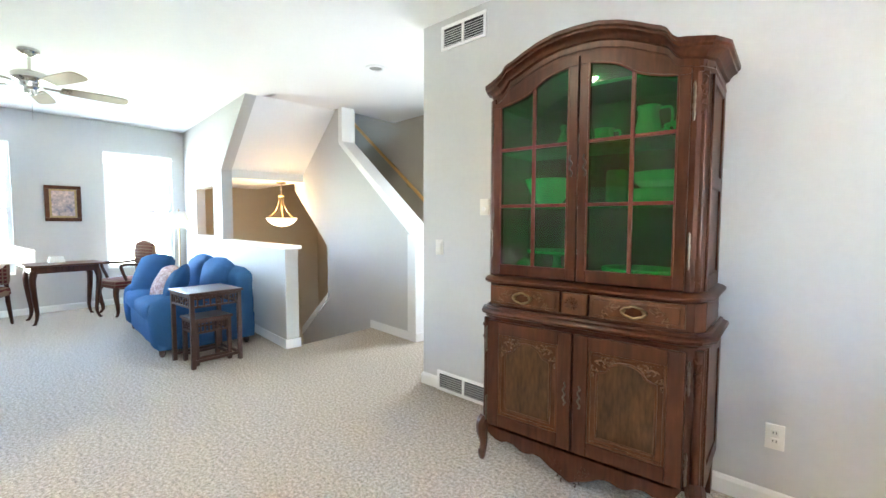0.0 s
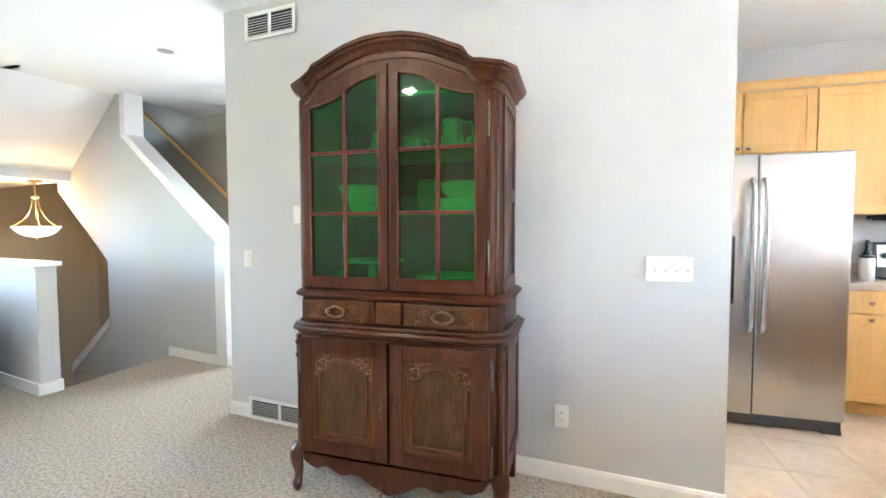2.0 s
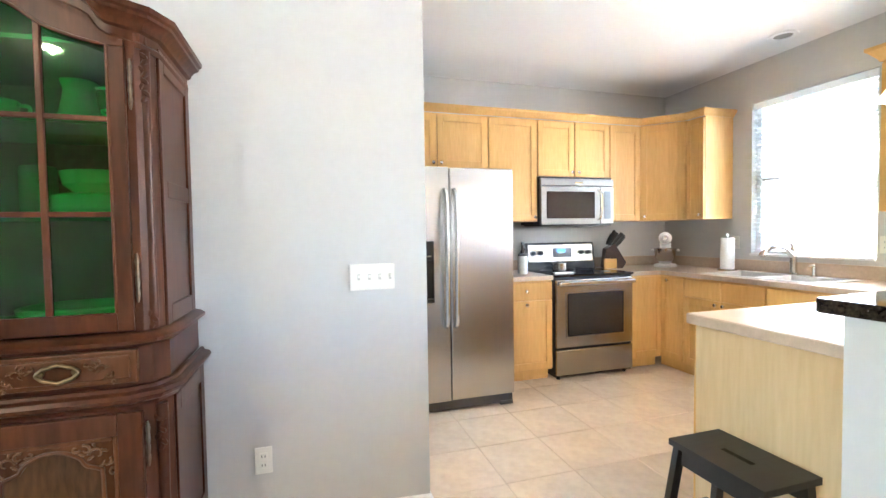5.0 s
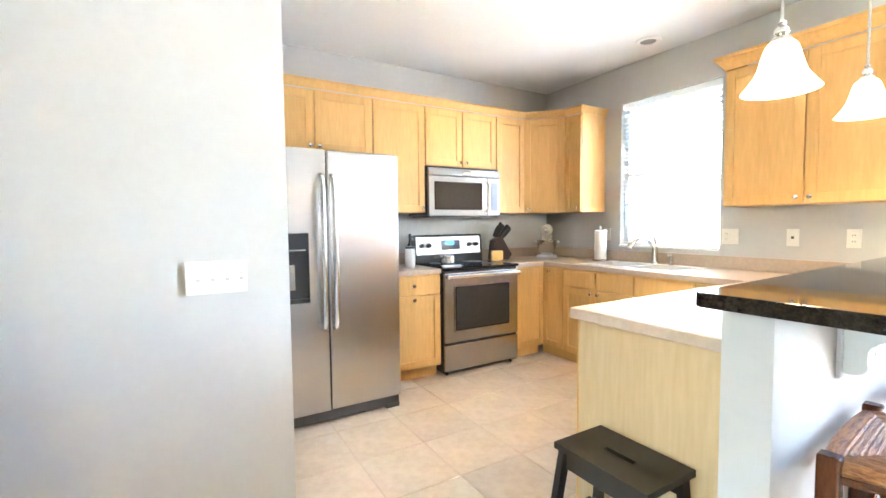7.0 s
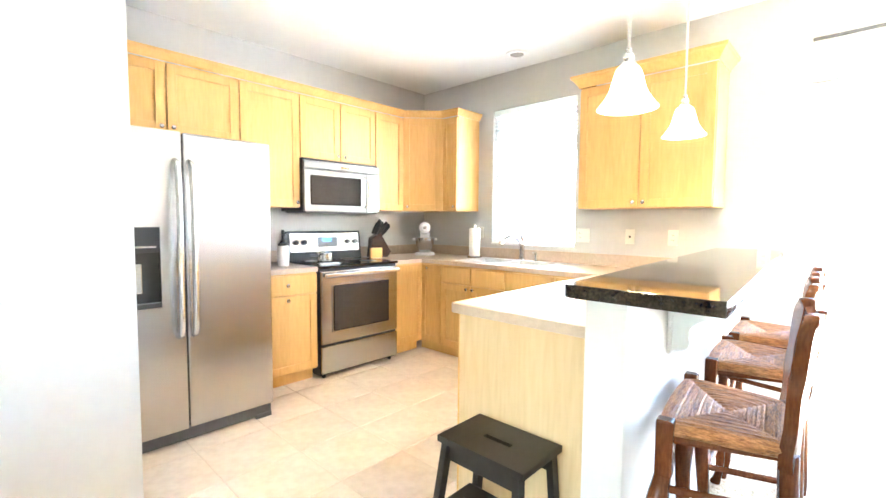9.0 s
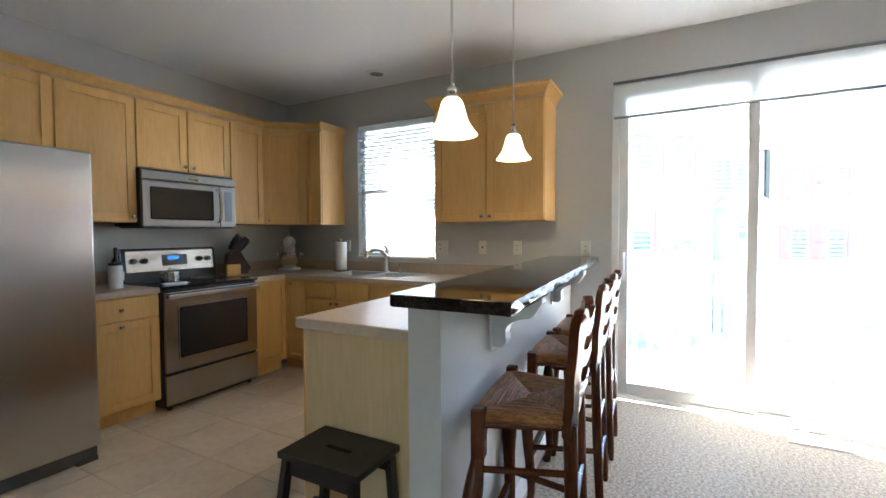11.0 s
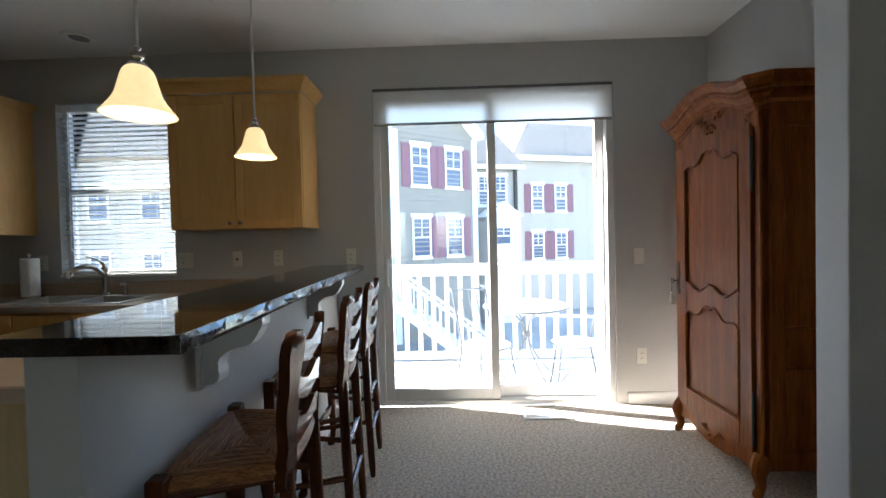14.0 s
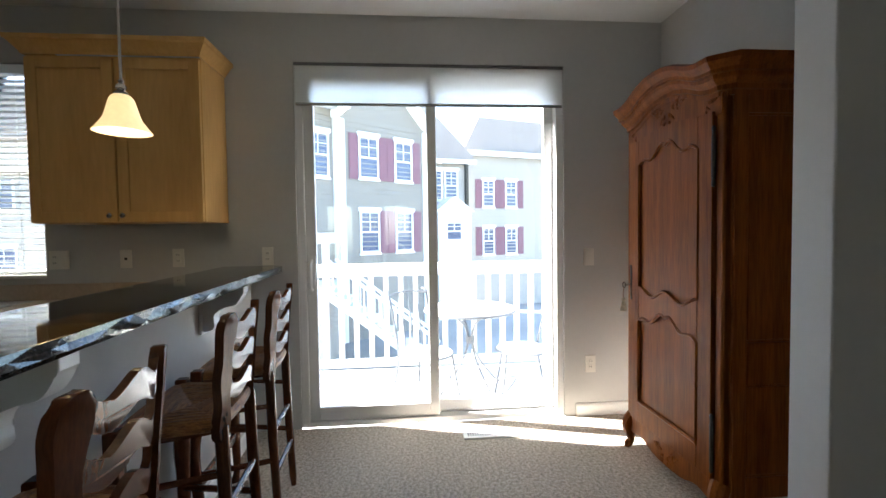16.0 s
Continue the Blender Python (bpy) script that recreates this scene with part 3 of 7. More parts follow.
wall_plate("wall_outlet", (EAST, 1.62, 1.165), "x", 0.072, 0.118, [(0, "socket")], "ivory outlet plate beside the sliding door", "outlet")
wall_plate("light_switch", (EAST, -0.555, 1.12), "x", 0.075, 0.12, [(0, "rocker")], "ivory switch plate between door and armoire", "switch")
wall_plate("wall_outlet", (EAST, -0.565, 0.365), "x", 0.075, 0.12, [(0, "socket")], "ivory outlet plate between door and armoire", "outlet")
wall_plate("wall_outlet", (3.55, NORTH, 1.17), "y", 0.075, 0.118, [(0, "socket")], "ivory outlet plate behind the knife block", "outlet")
wall_plate("wall_outlet", (EAST, 4.03, 1.165), "x", 0.075, 0.118, [(0, "socket")], "ivory outlet plate behind the paper towels", "outlet")

intercom = thing("thermostat", (-1.34, 3.054, 1.378), "ivory box thermostat on the grey wall", "thermostat")
part("housing", box(-1.377, -1.305, 3.030, 3.060, 1.325, 1.435, 0.006), M["plastic"], intercom)
part("dial", lathe([(0.014, 0), (0.014, 0.008), (0.010, 0.010)], (-1.342, 3.021, 1.366), 14, "y"), M["white_plastic"], intercom)


# white slats of the low vent, with their shade put into the colour as grey
SHADED_SLAT = material("shaded_white_louvre", (0.30, 0.30, 0.295), 0.5, spread=0.03)


def wall_vent(name, x0, x1, z0, z1, y, label):
    v = thing(name, ((x0 + x1) / 2, y, z0), label, "vent")
    part("backing", box(x0 + 0.012, x1 - 0.012, y - 0.003, y, z0 + 0.012, z1 - 0.012), M["black"], v)
    f = bmesh.new()
    mid = (x0 + x1) / 2
    for q in ((x0, x1, z0, z0 + 0.022), (x0, x1, z1 - 0.022, z1), (x0, x0 + 0.022, z0 + 0.022, z1 - 0.022), (x1 - 0.022, x1, z0 + 0.022, z1 - 0.022), (mid - 0.010, mid + 0.010, z0 + 0.022, z1 - 0.022)):
        box(q[0], q[1], y - 0.012, y, q[2], q[3], 0.002, bm=f)
    part("frame", f, M["trim"], v)
    n = int((z1 - z0 - 0.044) / 0.0165)
    for a, b in ((x0 + 0.022, mid - 0.010), (mid + 0.010, x1 - 0.022)):
        for i in range(n):
            z = z0 + 0.030 + i * 0.0165
            part("slat", moved(box(a, b, -0.005, 0.005, -0.001, 0.001), Matrix.Translation((0, y - 0.006, z)) @ Matrix.Rotation(radians(40), 4, "X")), M["trim"] if z0 > 1 else SHADED_SLAT, v)
    v.rotation_euler = (0, 0, -0.0811)
    return v


wall_vent("return_vent", -1.755, -1.347, 2.515, 2.688, 3.069, "white louvred return vent high on the wall")
wall_vent("return_vent", -1.78, -1.26, 0.0, 0.152, 3.056, "white louvred vent at the baseboard, slats greyed for shade")

reg = thing("floor_register", (4.03, 0.19, 0), "white metal floor register in the carpet", "vent")
part("rim", box(3.975, 4.085, 0.01, 0.37, 0, 0.010, 0.003), M["trim"], reg)
for i in range(20):
    part("slot", box(4.0, 4.06, 0.04 + i * 0.0155, 0.0475 + i * 0.0155, 0.0095, 0.0112), M["black"], reg)

# recessed ceiling lights and grilles
def downlight(at, lit=0.0):
    d = thing("recessed_light", at, "round recessed ceiling light with white trim", "ceiling light", "recessed lights")
    x, y, z = at
    part("trim_ring", lathe([(0.062, -0.002), (0.066, -0.012), (0.095, -0.010), (0.098, 0.0), (0.062, 0.0)], at, 28), M["white_plastic"], d, smooth=True)
    part("lamp_face", lathe([(0.0, -0.005), (0.06, -0.005), (0.06, -0.001), (0.0, -0.001)], at, 24), glowing("downlight_glow", (1, 0.8, 0.5), lit) if lit else material("dark_baffle", (0.25, 0.24, 0.22), 0.6), d)
    return d


downlight((-1.35, 0.0, CEIL), 8.0)
downlight((-2.87, 3.46, CEIL))
downlight((3.93, 3.40, CEIL))
bulb("downlight_bulb", (-1.35, 0.0, CEIL - 0.03), 0.25, (1, 0.82, 0.6), 0.02)

# kitchen floor tiles, 0.4 m, joints along the walls
nx = [1.02 + 0.4 * i for i in range(9)]
ny = [1.76 + 0.4 * j for j in range(8)]
tile_mesh = {}
for i in range(len(nx)):
    for j in range(len(ny)):
        a, b = nx[i], min(nx[i] + 0.4, EAST)
        c, d = ny[j], min(ny[j] + 0.4, NORTH)
        if b - a < 0.02 or d - c < 0.02:
            continue
        key = (round(b - a, 3), round(d - c, 3))
        if key not in tile_mesh:
            ob = part("tile", box(0.003, key[0] - 0.003, 0.003, key[1] - 0.003, -0.006, 0.001, 0.0015, seg=1), M["tile"], kitchen_floor)
            tile_mesh[key] = ob.data
        else:
            ob = new("tile", tile_mesh[key])
            ob.parent = kitchen_floor
        ob.location = (a, c, 0)

# ---- kitchen ----
def shaker_door(name, u0, u1, z0, z1, parent, place, knob=None, mat="maple", rail=0.058):
    """A framed cabinet front in the plane u (along), w (out), z; place carries it to the world."""
    d = part(name, moved(box(u0 + rail - 0.004, u1 - rail + 0.004, 0, 0.011, z0 + rail - 0.004, z1 - rail + 0.004), place), M[mat], parent)
    for nm, q in (("stile", (u0, u0 + rail, z0, z1)), ("stile", (u1 - rail, u1, z0, z1)), ("rail", (u0 + rail, u1 - rail, z0, z0 + rail)), ("rail", (u0 + rail, u1 - rail, z1 - rail, z1))):
        part(nm, moved(box(q[0], q[1], 0, 0.020, q[2], q[3], 0.002), place), M[mat], d)
    if knob:
        part("knob", moved(lathe([(0.006, 0), (0.006, 0.012), (0.014, 0.018), (0.015, 0.024), (0.010, 0.029), (0.002, 0.030)], (knob[0], 0.02, knob[1]), 14, "y"), place), M["chrome"], d, "brushed nickel knob", smooth=True)
    return d


def slab_front(name, u0, u1, z0, z1, parent, place, knob=True):
    d = part(name, moved(box(u0, u1, 0, 0.020, z0, z1, 0.003), place), M["maple"], parent)
    if knob:
        part("knob", moved(lathe([(0.006, 0), (0.006, 0.012), (0.014, 0.018), (0.015, 0.024), (0.010, 0.029), (0.002, 0.030)], ((u0 + u1) / 2, 0.02, (z0 + z1) / 2), 14, "y"), place), M["chrome"], d, "brushed nickel knob", smooth=True)
    return d


# fronts that look south: along runs west, out runs south
def facing_south(y):
    return Matrix.Translation((0, y, 0)) @ Matrix.Scale(-1, 4, (0, 1, 0))


def facing_west(x):
    return Matrix.Translation((x, 0, 0)) @ Matrix(((0, -1, 0, 0), (1, 0, 0, 0), (0, 0, 1, 0), (0, 0, 0, 1)))


UZ0, UZ1, UY = 1.385, 2.315, 4.55
S = facing_south(UY)
GAP = 0.005


def upper_unit(x0, x1, z0, doors, knobs):
    c = thing("wall_cabinet", ((x0 + x1) / 2, 4.7, z0), "maple wall cabinet with flat-panel doors", "cabinet", "maple wall cabinets")
    part("body", box(x0, x1, UY, NORTH, z0, UZ1, 0.002), M["maple"], c)
    w = (x1 - x0) / doors
    for i in range(doors):
        a, b = x0 + i * w + GAP, x0 + (i + 1) * w - GAP
        k = knobs[i]
        shaker_door("door", a, b, z0 + 0.004, UZ1 - 0.014, c, S, (b - 0.03, z0 + 0.04) if k == "r" else (a + 0.03, z0 + 0.04) if k == "l" else None)
    return c


upper_unit(1.062, 2.0, 1.85, 2, "rl")
upper_unit(2.002, 2.483, UZ0, 1, "r")
upper_unit(2.485, 3.263, 1.80, 2, "rl")
upper_unit(3.265, 3.618, UZ0, 1, "n")

# the corner unit stands across the corner
corner = thing("wall_cabinet", (3.95, 4.6, UZ0), "maple corner wall cabinet with a diagonal door", "cabinet", "maple wall cabinets")
cx, cy = 3.62, UY
dx, dy = 3.905, 4.265
part("body", extrude([(cx, cy), (cx, NORTH), (EAST, NORTH), (EAST, dy), (dx, dy)], UZ1 - UZ0, "z", UZ0), M["maple"], corner)
diag = math.hypot(dx - cx, dy - cy)
DG = Matrix.Translation((cx, cy, 0)) @ Matrix.Rotation(math.atan2(dy - cy, dx - cx), 4, "Z") @ Matrix.Scale(-1, 4, (0, 1, 0))
shaker_door("door", 0.012, diag - 0.012, UZ0 + 0.004, UZ1 - 0.014, corner, DG, (0.05, UZ0 + 0.04))

W = facing_west(3.925)


def side_unit(y0, y1, doors, knobs, body="maple"):
    c = thing("wall_cabinet", (4.1, (y0 + y1) / 2, UZ0), "maple wall cabinet with flat-panel doors", "cabinet", "maple wall cabinets")
    part("body", box(3.925, EAST, y0, y1, UZ0, UZ1, 0.002), M[body], c)
    w = (y1 - y0) / doors
    for i in range(doors):
        a, b = y0 + i * w + GAP, y0 + (i + 1) * w - GAP
        k = knobs[i]
        shaker_door("door", a, b, UZ0 + 0.004, UZ1 - 0.014, c, W, (b - 0.03, UZ0 + 0.04) if k == "r" else (a + 0.03, UZ0 + 0.04), rail=0.058 if b - a > 0.25 else 0.045)
    return c


side_unit(4.066, 4.262, 1, "l")
side_unit(1.86, 2.79, 2, "rl")
CROWN = [(0, 0), (0.006, 0), (0.010, 0.012), (0.046, 0.060), (0.056, 0.066), (0.058, 0.088), (0, 0.088)]
SLIM = [(0, 0), (0.006, 0), (0.010, 0.010), (0.034, 0.040), (0.038, 0.046), (0.040, 0.064), (0, 0.064)]
crown = thing("crown_moulding", (2.5, 4.5, UZ1), "maple crown moulding along the wall cabinets", "moulding")
part("moulding", sweep([(1.062, UY - 0.02, UZ1), (cx, UY - 0.02, UZ1), (dx - 0.014, dy - 0.014, UZ1), (3.905, 4.066, UZ1), (EAST, 4.066, UZ1)], SLIM), M["maple"], crown)
crown = thing("crown_moulding", (4.1, 2.3, UZ1), "maple crown moulding along the wall cabinets", "moulding")
part("moulding", sweep([(EAST, 2.79, UZ1), (3.905, 2.79, UZ1), (3.905, 1.86, UZ1), (EAST, 1.86, UZ1)], CROWN), M["maple"], crown)

# base cabinets
BY = 4.275


def base_unit(x0, x1, fronts, knobs=True):
    c = thing("base_cabinet", ((x0 + x1) / 2, 4.6, 0), "maple base cabinet with drawer and door", "cabinet", "maple base cabinets")
    part("body", box(x0, x1, BY, NORTH, 0.10, 0.874), M["maple"], c)
    part("toe_kick", box(x0, x1, BY + 0.07, NORTH - 0.02, 0, 0.10), M["maple"], c)
    SB = facing_south(BY)
    if fronts == "drawer":
        slab_front("drawer", x0 + GAP, x1 - GAP, 0.715, 0.862, c, SB)
        shaker_door("door", x0 + GAP, x1 - GAP, 0.115, 0.705, c, SB, ((x0 + x1) / 2 + 0.0, 0.675))
    else:
        shaker_door("door", x0 + GAP, x1 - GAP, 0.115, 0.862, c, SB)


base_unit(1.96, 2.468, "drawer")
base_unit(3.274, 3.63, "door")
WX = facing_west(3.63)
for y0, y1, kind_ in ((4.0, 4.27, "door"), (3.27, 4.0, "drawers"), (2.35, 3.27, "drawers")):
    c = thing("base_cabinet", (3.9, (y0 + y1) / 2, 0), "maple base cabinet under the sink counter", "cabinet", "maple base cabinets")
    part("body", box(3.63, EAST, y0, y1 if y1 < 4.2 else NORTH, 0.10, 0.874 if kind_ == "door" else 0.70), M["maple"], c)
    part("toe_kick", box(3.70, EAST - 0.02, y0, y1 if y1 < 4.2 else BY + 0.07, 0, 0.10), M["maple"], c)
    if kind_ == "door":
        shaker_door("door", y0 + GAP, y1 - GAP, 0.115, 0.862, c, WX, (y1 - 0.10, 0.83))
    else:
        part("rail", box(3.63, 3.66, y0, y1, 0.70, 0.874), M["maple"], c)
        h = (y1 - y0) / 2
        for i in range(2):
            slab_front("drawer", y0 + i * h + GAP, y0 + (i + 1) * h - GAP, 0.715, 0.862, c, WX, False)
            shaker_door("door", y0 + i * h + GAP, y0 + (i + 1) * h - GAP, 0.115, 0.705, c, WX, (y0 + h + (0.035 if i else -0.035), 0.675))

# worktops with a rounded front and an upstand
SINK = (3.70, 4.15, 3.02, 3.86)
top = thing("worktop", (3.9, 3.6, 0.874), "beige laminate worktop in an L shape", "worktop")
part("slab", extrude([(3.274, 4.245), (3.605, 4.245), (3.605, 3.44), (SINK[0], 3.44), (SINK[0], SINK[3]), (SINK[1], SINK[3]), (SINK[1], SINK[2]), (SINK[0], SINK[2]), (SINK[0], 3.4399), (3.605, 3.4399), (3.605, 1.825), (EAST, 1.825), (EAST, NORTH), (3.274, NORTH)], 0.039, "z", 0.875), M["laminate"], top)
b = box(3.274, EAST - 0.02, NORTH - 0.02, NORTH, 0.915, 1.015, 0.003)
box(EAST - 0.02, EAST, 1.825, NORTH - 0.02, 0.915, 1.015, 0.003, bm=b)
part("upstand", b, M["laminate"], top)
top = thing("worktop", (2.2, 4.6, 0.874), "beige laminate worktop between fridge and range", "worktop")
part("slab", box(1.955, 2.470, 4.245, NORTH, 0.875, 0.914, 0.004), M["laminate"], top)
part("upstand", box(1.955, 2.470, NORTH - 0.02, NORTH, 0.915, 1.015, 0.003), M["laminate"], top)

# peninsula
pen = thing("peninsula_cabinet", (2.8, 2.08, 0), "pale maple peninsula cabinet with laminate end panel", "cabinet")
part("body", extrude([(1.975, 1.724), (3.60, 1.816), (3.60, 2.315), (1.975, 2.315)], 0.81, "z", 0.10), M["maple"], pen)
part("toe_kick", extrude([(1.99, 1.726), (3.60, 1.816), (3.60, 2.26), (1.99, 2.26)], 0.10, "z", 0), M["maple"], pen)
part("end_panel", extrude([(1.724, 0), (2.26, 0), (2.26, 0.10), (2.318, 0.10), (2.318, 0.910), (1.724, 0.910)], 0.014, "x", 1.96), M["maple_pale"], pen, "pale maple laminate end panel")
part("edge_strip", box(1.957, 1.977, 2.318, 2.326, 0.10, 0.908, 0.002), M["maple"], pen)
N_ = Matrix.Translation((0, 2.318, 0))
for i in range(3):
    a = 2.0 + i * 0.53
    shaker_door("door", a, a + 0.525, 0.115, 0.705, pen, N_, (a + 0.05, 0.675))
    slab_front("drawer", a, a + 0.525, 0.715, 0.895, pen, N_)
top = thing("worktop", (2.8, 2.08, 0.910), "beige laminate worktop on the peninsula", "worktop")
part("slab", extrude([(1.938, 1.722), (3.604, 1.815), (3.604, 2.345), (1.938, 2.345)], 0.042, "z", 0.911, 0.004), M["laminate"], top)
part("edge_band", box(1.934, 1.9385, 1.728, 2.338, 0.914, 0.950, 0.001), M["laminate"], top)
PONY = lambda x: 1.60 + 0.0549 * (x - 1.79)
structure("wall_pony", extrude([(1.79, 1.60), (EAST, PONY(EAST)), (EAST, PONY(EAST) + 0.112), (1.79, 1.712)], 1.064, "z", 0, 0.004), M["wall"])
structure("baseboard_pony", sweep([(1.79, 1.712, 0), (1.79, 1.60, 0), (EAST, PONY(EAST), 0)][::-1], [(-a, c) for a, c in BASE]), M["trim"], "white painted baseboard")
bar = thing("bar_counter", (3.0, 1.6, 1.06), "polished black granite bar counter on the half wall", "bar counter")
BAR0, BAR1 = Vector((1.775, 1.380)), Vector((4.19, 1.515))
part("slab", extrude([(1.775, 1.380), (1.768, 1.395), (1.765, 1.755), (1.778, 1.770), (4.245, 1.90), (4.245, 1.55), (4.19, 1.515)], 0.038, "z", 1.065, 0.002), M["granite"], bar)


def chipped_edge(a, b, z0, z1, proud=0.012, step=0.065):
    """A rock-faced edge along the front of a slab: flat broken facets that jut unevenly."""
    rnd = random.Random(11)
    e = bmesh.new()
    n = int((b - a).length / step)
    d = (b - a).normalized()
    out = Vector((d.y, -d.x))
    rows = []
    for i in range(n + 1):
        row = []
        for k, f in enumerate((0.0, 0.3, 0.65, 1.0)):
            push = (0.0 if i in (0, n) else 1.0) * proud * (rnd.uniform(0.15, 1.0) if k in (1, 2) else rnd.uniform(0.0, 0.35))
            q = a + d * ((b - a).length * i / n + (0 if i in (0, n) else rnd.uniform(-0.3, 0.3) * step)) + out * (0.001 + push)
            row.append(e.verts.new((q.x, q.y, z0 + (z1 - z0) * f)))
        q = a + d * ((b - a).length * i / n) - out * 0.012
        row.append(e.verts.new((q.x, q.y, z1)))
        row.append(e.verts.new((q.x, q.y, z0)))
        rows.append(row)
    for r, s in zip(rows, rows[1:]):
        for k in range(6):
            e.faces.new((r[k], s[k], s[(k + 1) % 6], r[(k + 1) % 6]))
    for r in (rows[0], rows[-1]):
        e.faces.new(r)
    bmesh.ops.triangulate(e, faces=e.faces)
    return e


part("edge", chipped_edge(BAR0, BAR1, 1.0635, 1.1025), M["granite_rough"], bar, "rock-faced broken granite edge")


def corbel(x):
    y = PONY(x)
    c = thing("corbel", (x, y, 0.84), "white painted scroll corbel under the bar", "corbel", "bar corbels")
    prof = curve2([(0.0, 0.850), (-0.025, 0.850), (-0.045, 0.857), (-0.055, 0.880), (-0.050, 0.910), (-0.066, 0.942), (-0.108, 0.962), (-0.148, 0.970), (-0.172, 0.996), (-0.184, 1.020)], 5) + [(-0.192, 1.030), (-0.192, 1.0635), (0.0, 1.0635)]
    part("scroll", extrude([(y - 0.012 + p, q) for p, q in prof], 0.06, "x", x - 0.03, 0.003), M["trim"], c)
    part("backplate", box(x - 0.045, x + 0.045, y - 0.0125, y + 0.002, 0.835, 1.062, 0.003), M["trim"], c)


for x in (2.27, 3.47):
    corbel(x)

# sink and tap
sink = thing("kitchen_sink", (3.92, 3.44, 0.914), "double bowl stainless steel sink set in the counter", "sink")
rim = bmesh.new()
for q in ((SINK[0] - 0.02, SINK[1] + 0.02, SINK[2] - 0.02, SINK[2] + 0.02), (SINK[0] - 0.02, SINK[1] + 0.02, SINK[3] - 0.02, SINK[3] + 0.02), (SINK[0] - 0.02, SINK[0] + 0.02, SINK[2] + 0.02, SINK[3] - 0.02), (SINK[1] - 0.07, SINK[1] + 0.02, SINK[2] + 0.02, SINK[3] - 0.02), (SINK[0] + 0.02, SINK[1] - 0.07, 3.425, 3.455)):
    box(*q, 0.9145, 0.920, bm=rim)
part("rim", rim, M["sink_steel"], sink)
for a, b in ((SINK[2] + 0.02, 3.425), (3.455, SINK[3] - 0.02)):
    w = bmesh.new()
    x0, x1 = SINK[0] + 0.02, SINK[1] - 0.07
    for q in ((x0, x1, a, b, 0.735, 0.74), (x0, x0 + 0.004, a, b, 0.74, 0.9145), (x1 - 0.004, x1, a, b, 0.74, 0.9145), (x0 + 0.004, x1 - 0.004, a, a + 0.004, 0.74, 0.9145), (x0 + 0.004, x1 - 0.004, b - 0.004, b, 0.74, 0.9145)):
        box(*q, bm=w)
    bowl = part("bowl", w, M["sink_steel"], sink)
    part("drain", lathe([(0.0, 0.740), (0.04, 0.740), (0.04, 0.744), (0.03, 0.742)], ((x0 + x1) / 2, (a + b) / 2, 0), 18), M["chrome"], bowl)
def taller(b, k=1.2, base=Vector((4.125, 3.44, 0.92))):
    return moved(b, Matrix.Translation(base) @ Matrix.Scale(k, 4) @ Matrix.Translation(-base))


tap = thing("kitchen_faucet", (4.12, 3.44, 0.92), "brushed nickel pull-out kitchen faucet behind the sink", "faucet")
part("body", taller(lathe([(0.030, 0.92), (0.030, 0.928), (0.022, 0.935), (0.020, 1.05), (0.022, 1.09), (0.018, 1.10)], (4.125, 3.44, 0), 18)), M["chrome"], tap, smooth=True)
part("spout", taller(tube(curve([(4.12, 3.44, 1.04), (4.06, 3.45, 1.095), (3.99, 3.465, 1.105), (3.93, 3.475, 1.085), (3.895, 3.48, 1.045)]), [0.016] * 15 + [0.015] * 6 + [0.019] * 4, 12)), M["chrome"], tap, smooth=True)
part("lever", taller(tube(curve([(4.125, 3.44, 1.10), (4.115, 3.45, 1.125), (4.06, 3.46, 1.155), (4.02, 3.465, 1.165)]), [0.012] * 7 + [0.008] * 6 + [0.006] * 6, 10)), M["chrome"], tap, smooth=True)
sprayer = thing("soap_dispenser", (4.125, 3.29, 0.92), "brushed nickel soap dispenser beside the faucet", "dispenser")
part("base", lathe([(0.022, 0.92), (0.022, 0.926), (0.013, 0.93), (0.013, 0.985)], (4.125, 3.29, 0), 14), M["chrome"], sprayer, smooth=True)
part("nozzle", tube(curve([(4.125, 3.29, 0.98), (4.125, 3.29, 1.0), (4.09, 3.30, 1.0)]), 0.008), M["chrome"], sprayer, smooth=True)

# refrigerator
FX0, FX1, FS, FY = 1.04, 1.93, 1.432, 3.90
fridge = thing("refrigerator", (1.48, 4.3, 0), "stainless steel side-by-side refrigerator with water dispenser", "refrigerator")
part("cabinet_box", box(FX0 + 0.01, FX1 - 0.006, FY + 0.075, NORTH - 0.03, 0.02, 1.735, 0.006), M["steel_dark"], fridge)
DX0, DX1, DZ0, DZ1 = 1.10, 1.315, 0.80, 1.235
b = bmesh.new()
for q in ((FX0, DX0, 0.085, 1.757), (DX1, FS - 0.004, 0.085, 1.757), (DX0, DX1, 0.085, DZ0), (DX0, DX1, DZ1, 1.757)):
    box(q[0], q[1], FY, FY + 0.07, q[2], q[3], bm=b)
left = part("freezer_door", b, M["steel"], fridge)
right = part("fridge_door", box(FS + 0.004, FX1, FY, FY + 0.07, 0.085, 1.757, 0.012), M["steel"], fridge)
disp = part("dispenser", join(box(DX0, DX1, FY + 0.05, FY + 0.068, DZ0, DZ1), join(box(DX0, DX1, FY - 0.004, FY + 0.05, 1.10, DZ1, 0.004), box(DX0, DX1, FY - 0.002, FY + 0.05, DZ0, DZ0 + 0.025, 0.003))), M["black"], fridge, "black water and ice dispenser recess")
part("paddle", box(1.185, 1.235, FY + 0.025, FY + 0.04, 0.88, 1.04, 0.006), M["chrome"], disp)
part("control_strip", box(1.12, 1.295, FY - 0.007, FY - 0.003, 1.125, 1.135), M["chrome"], disp)
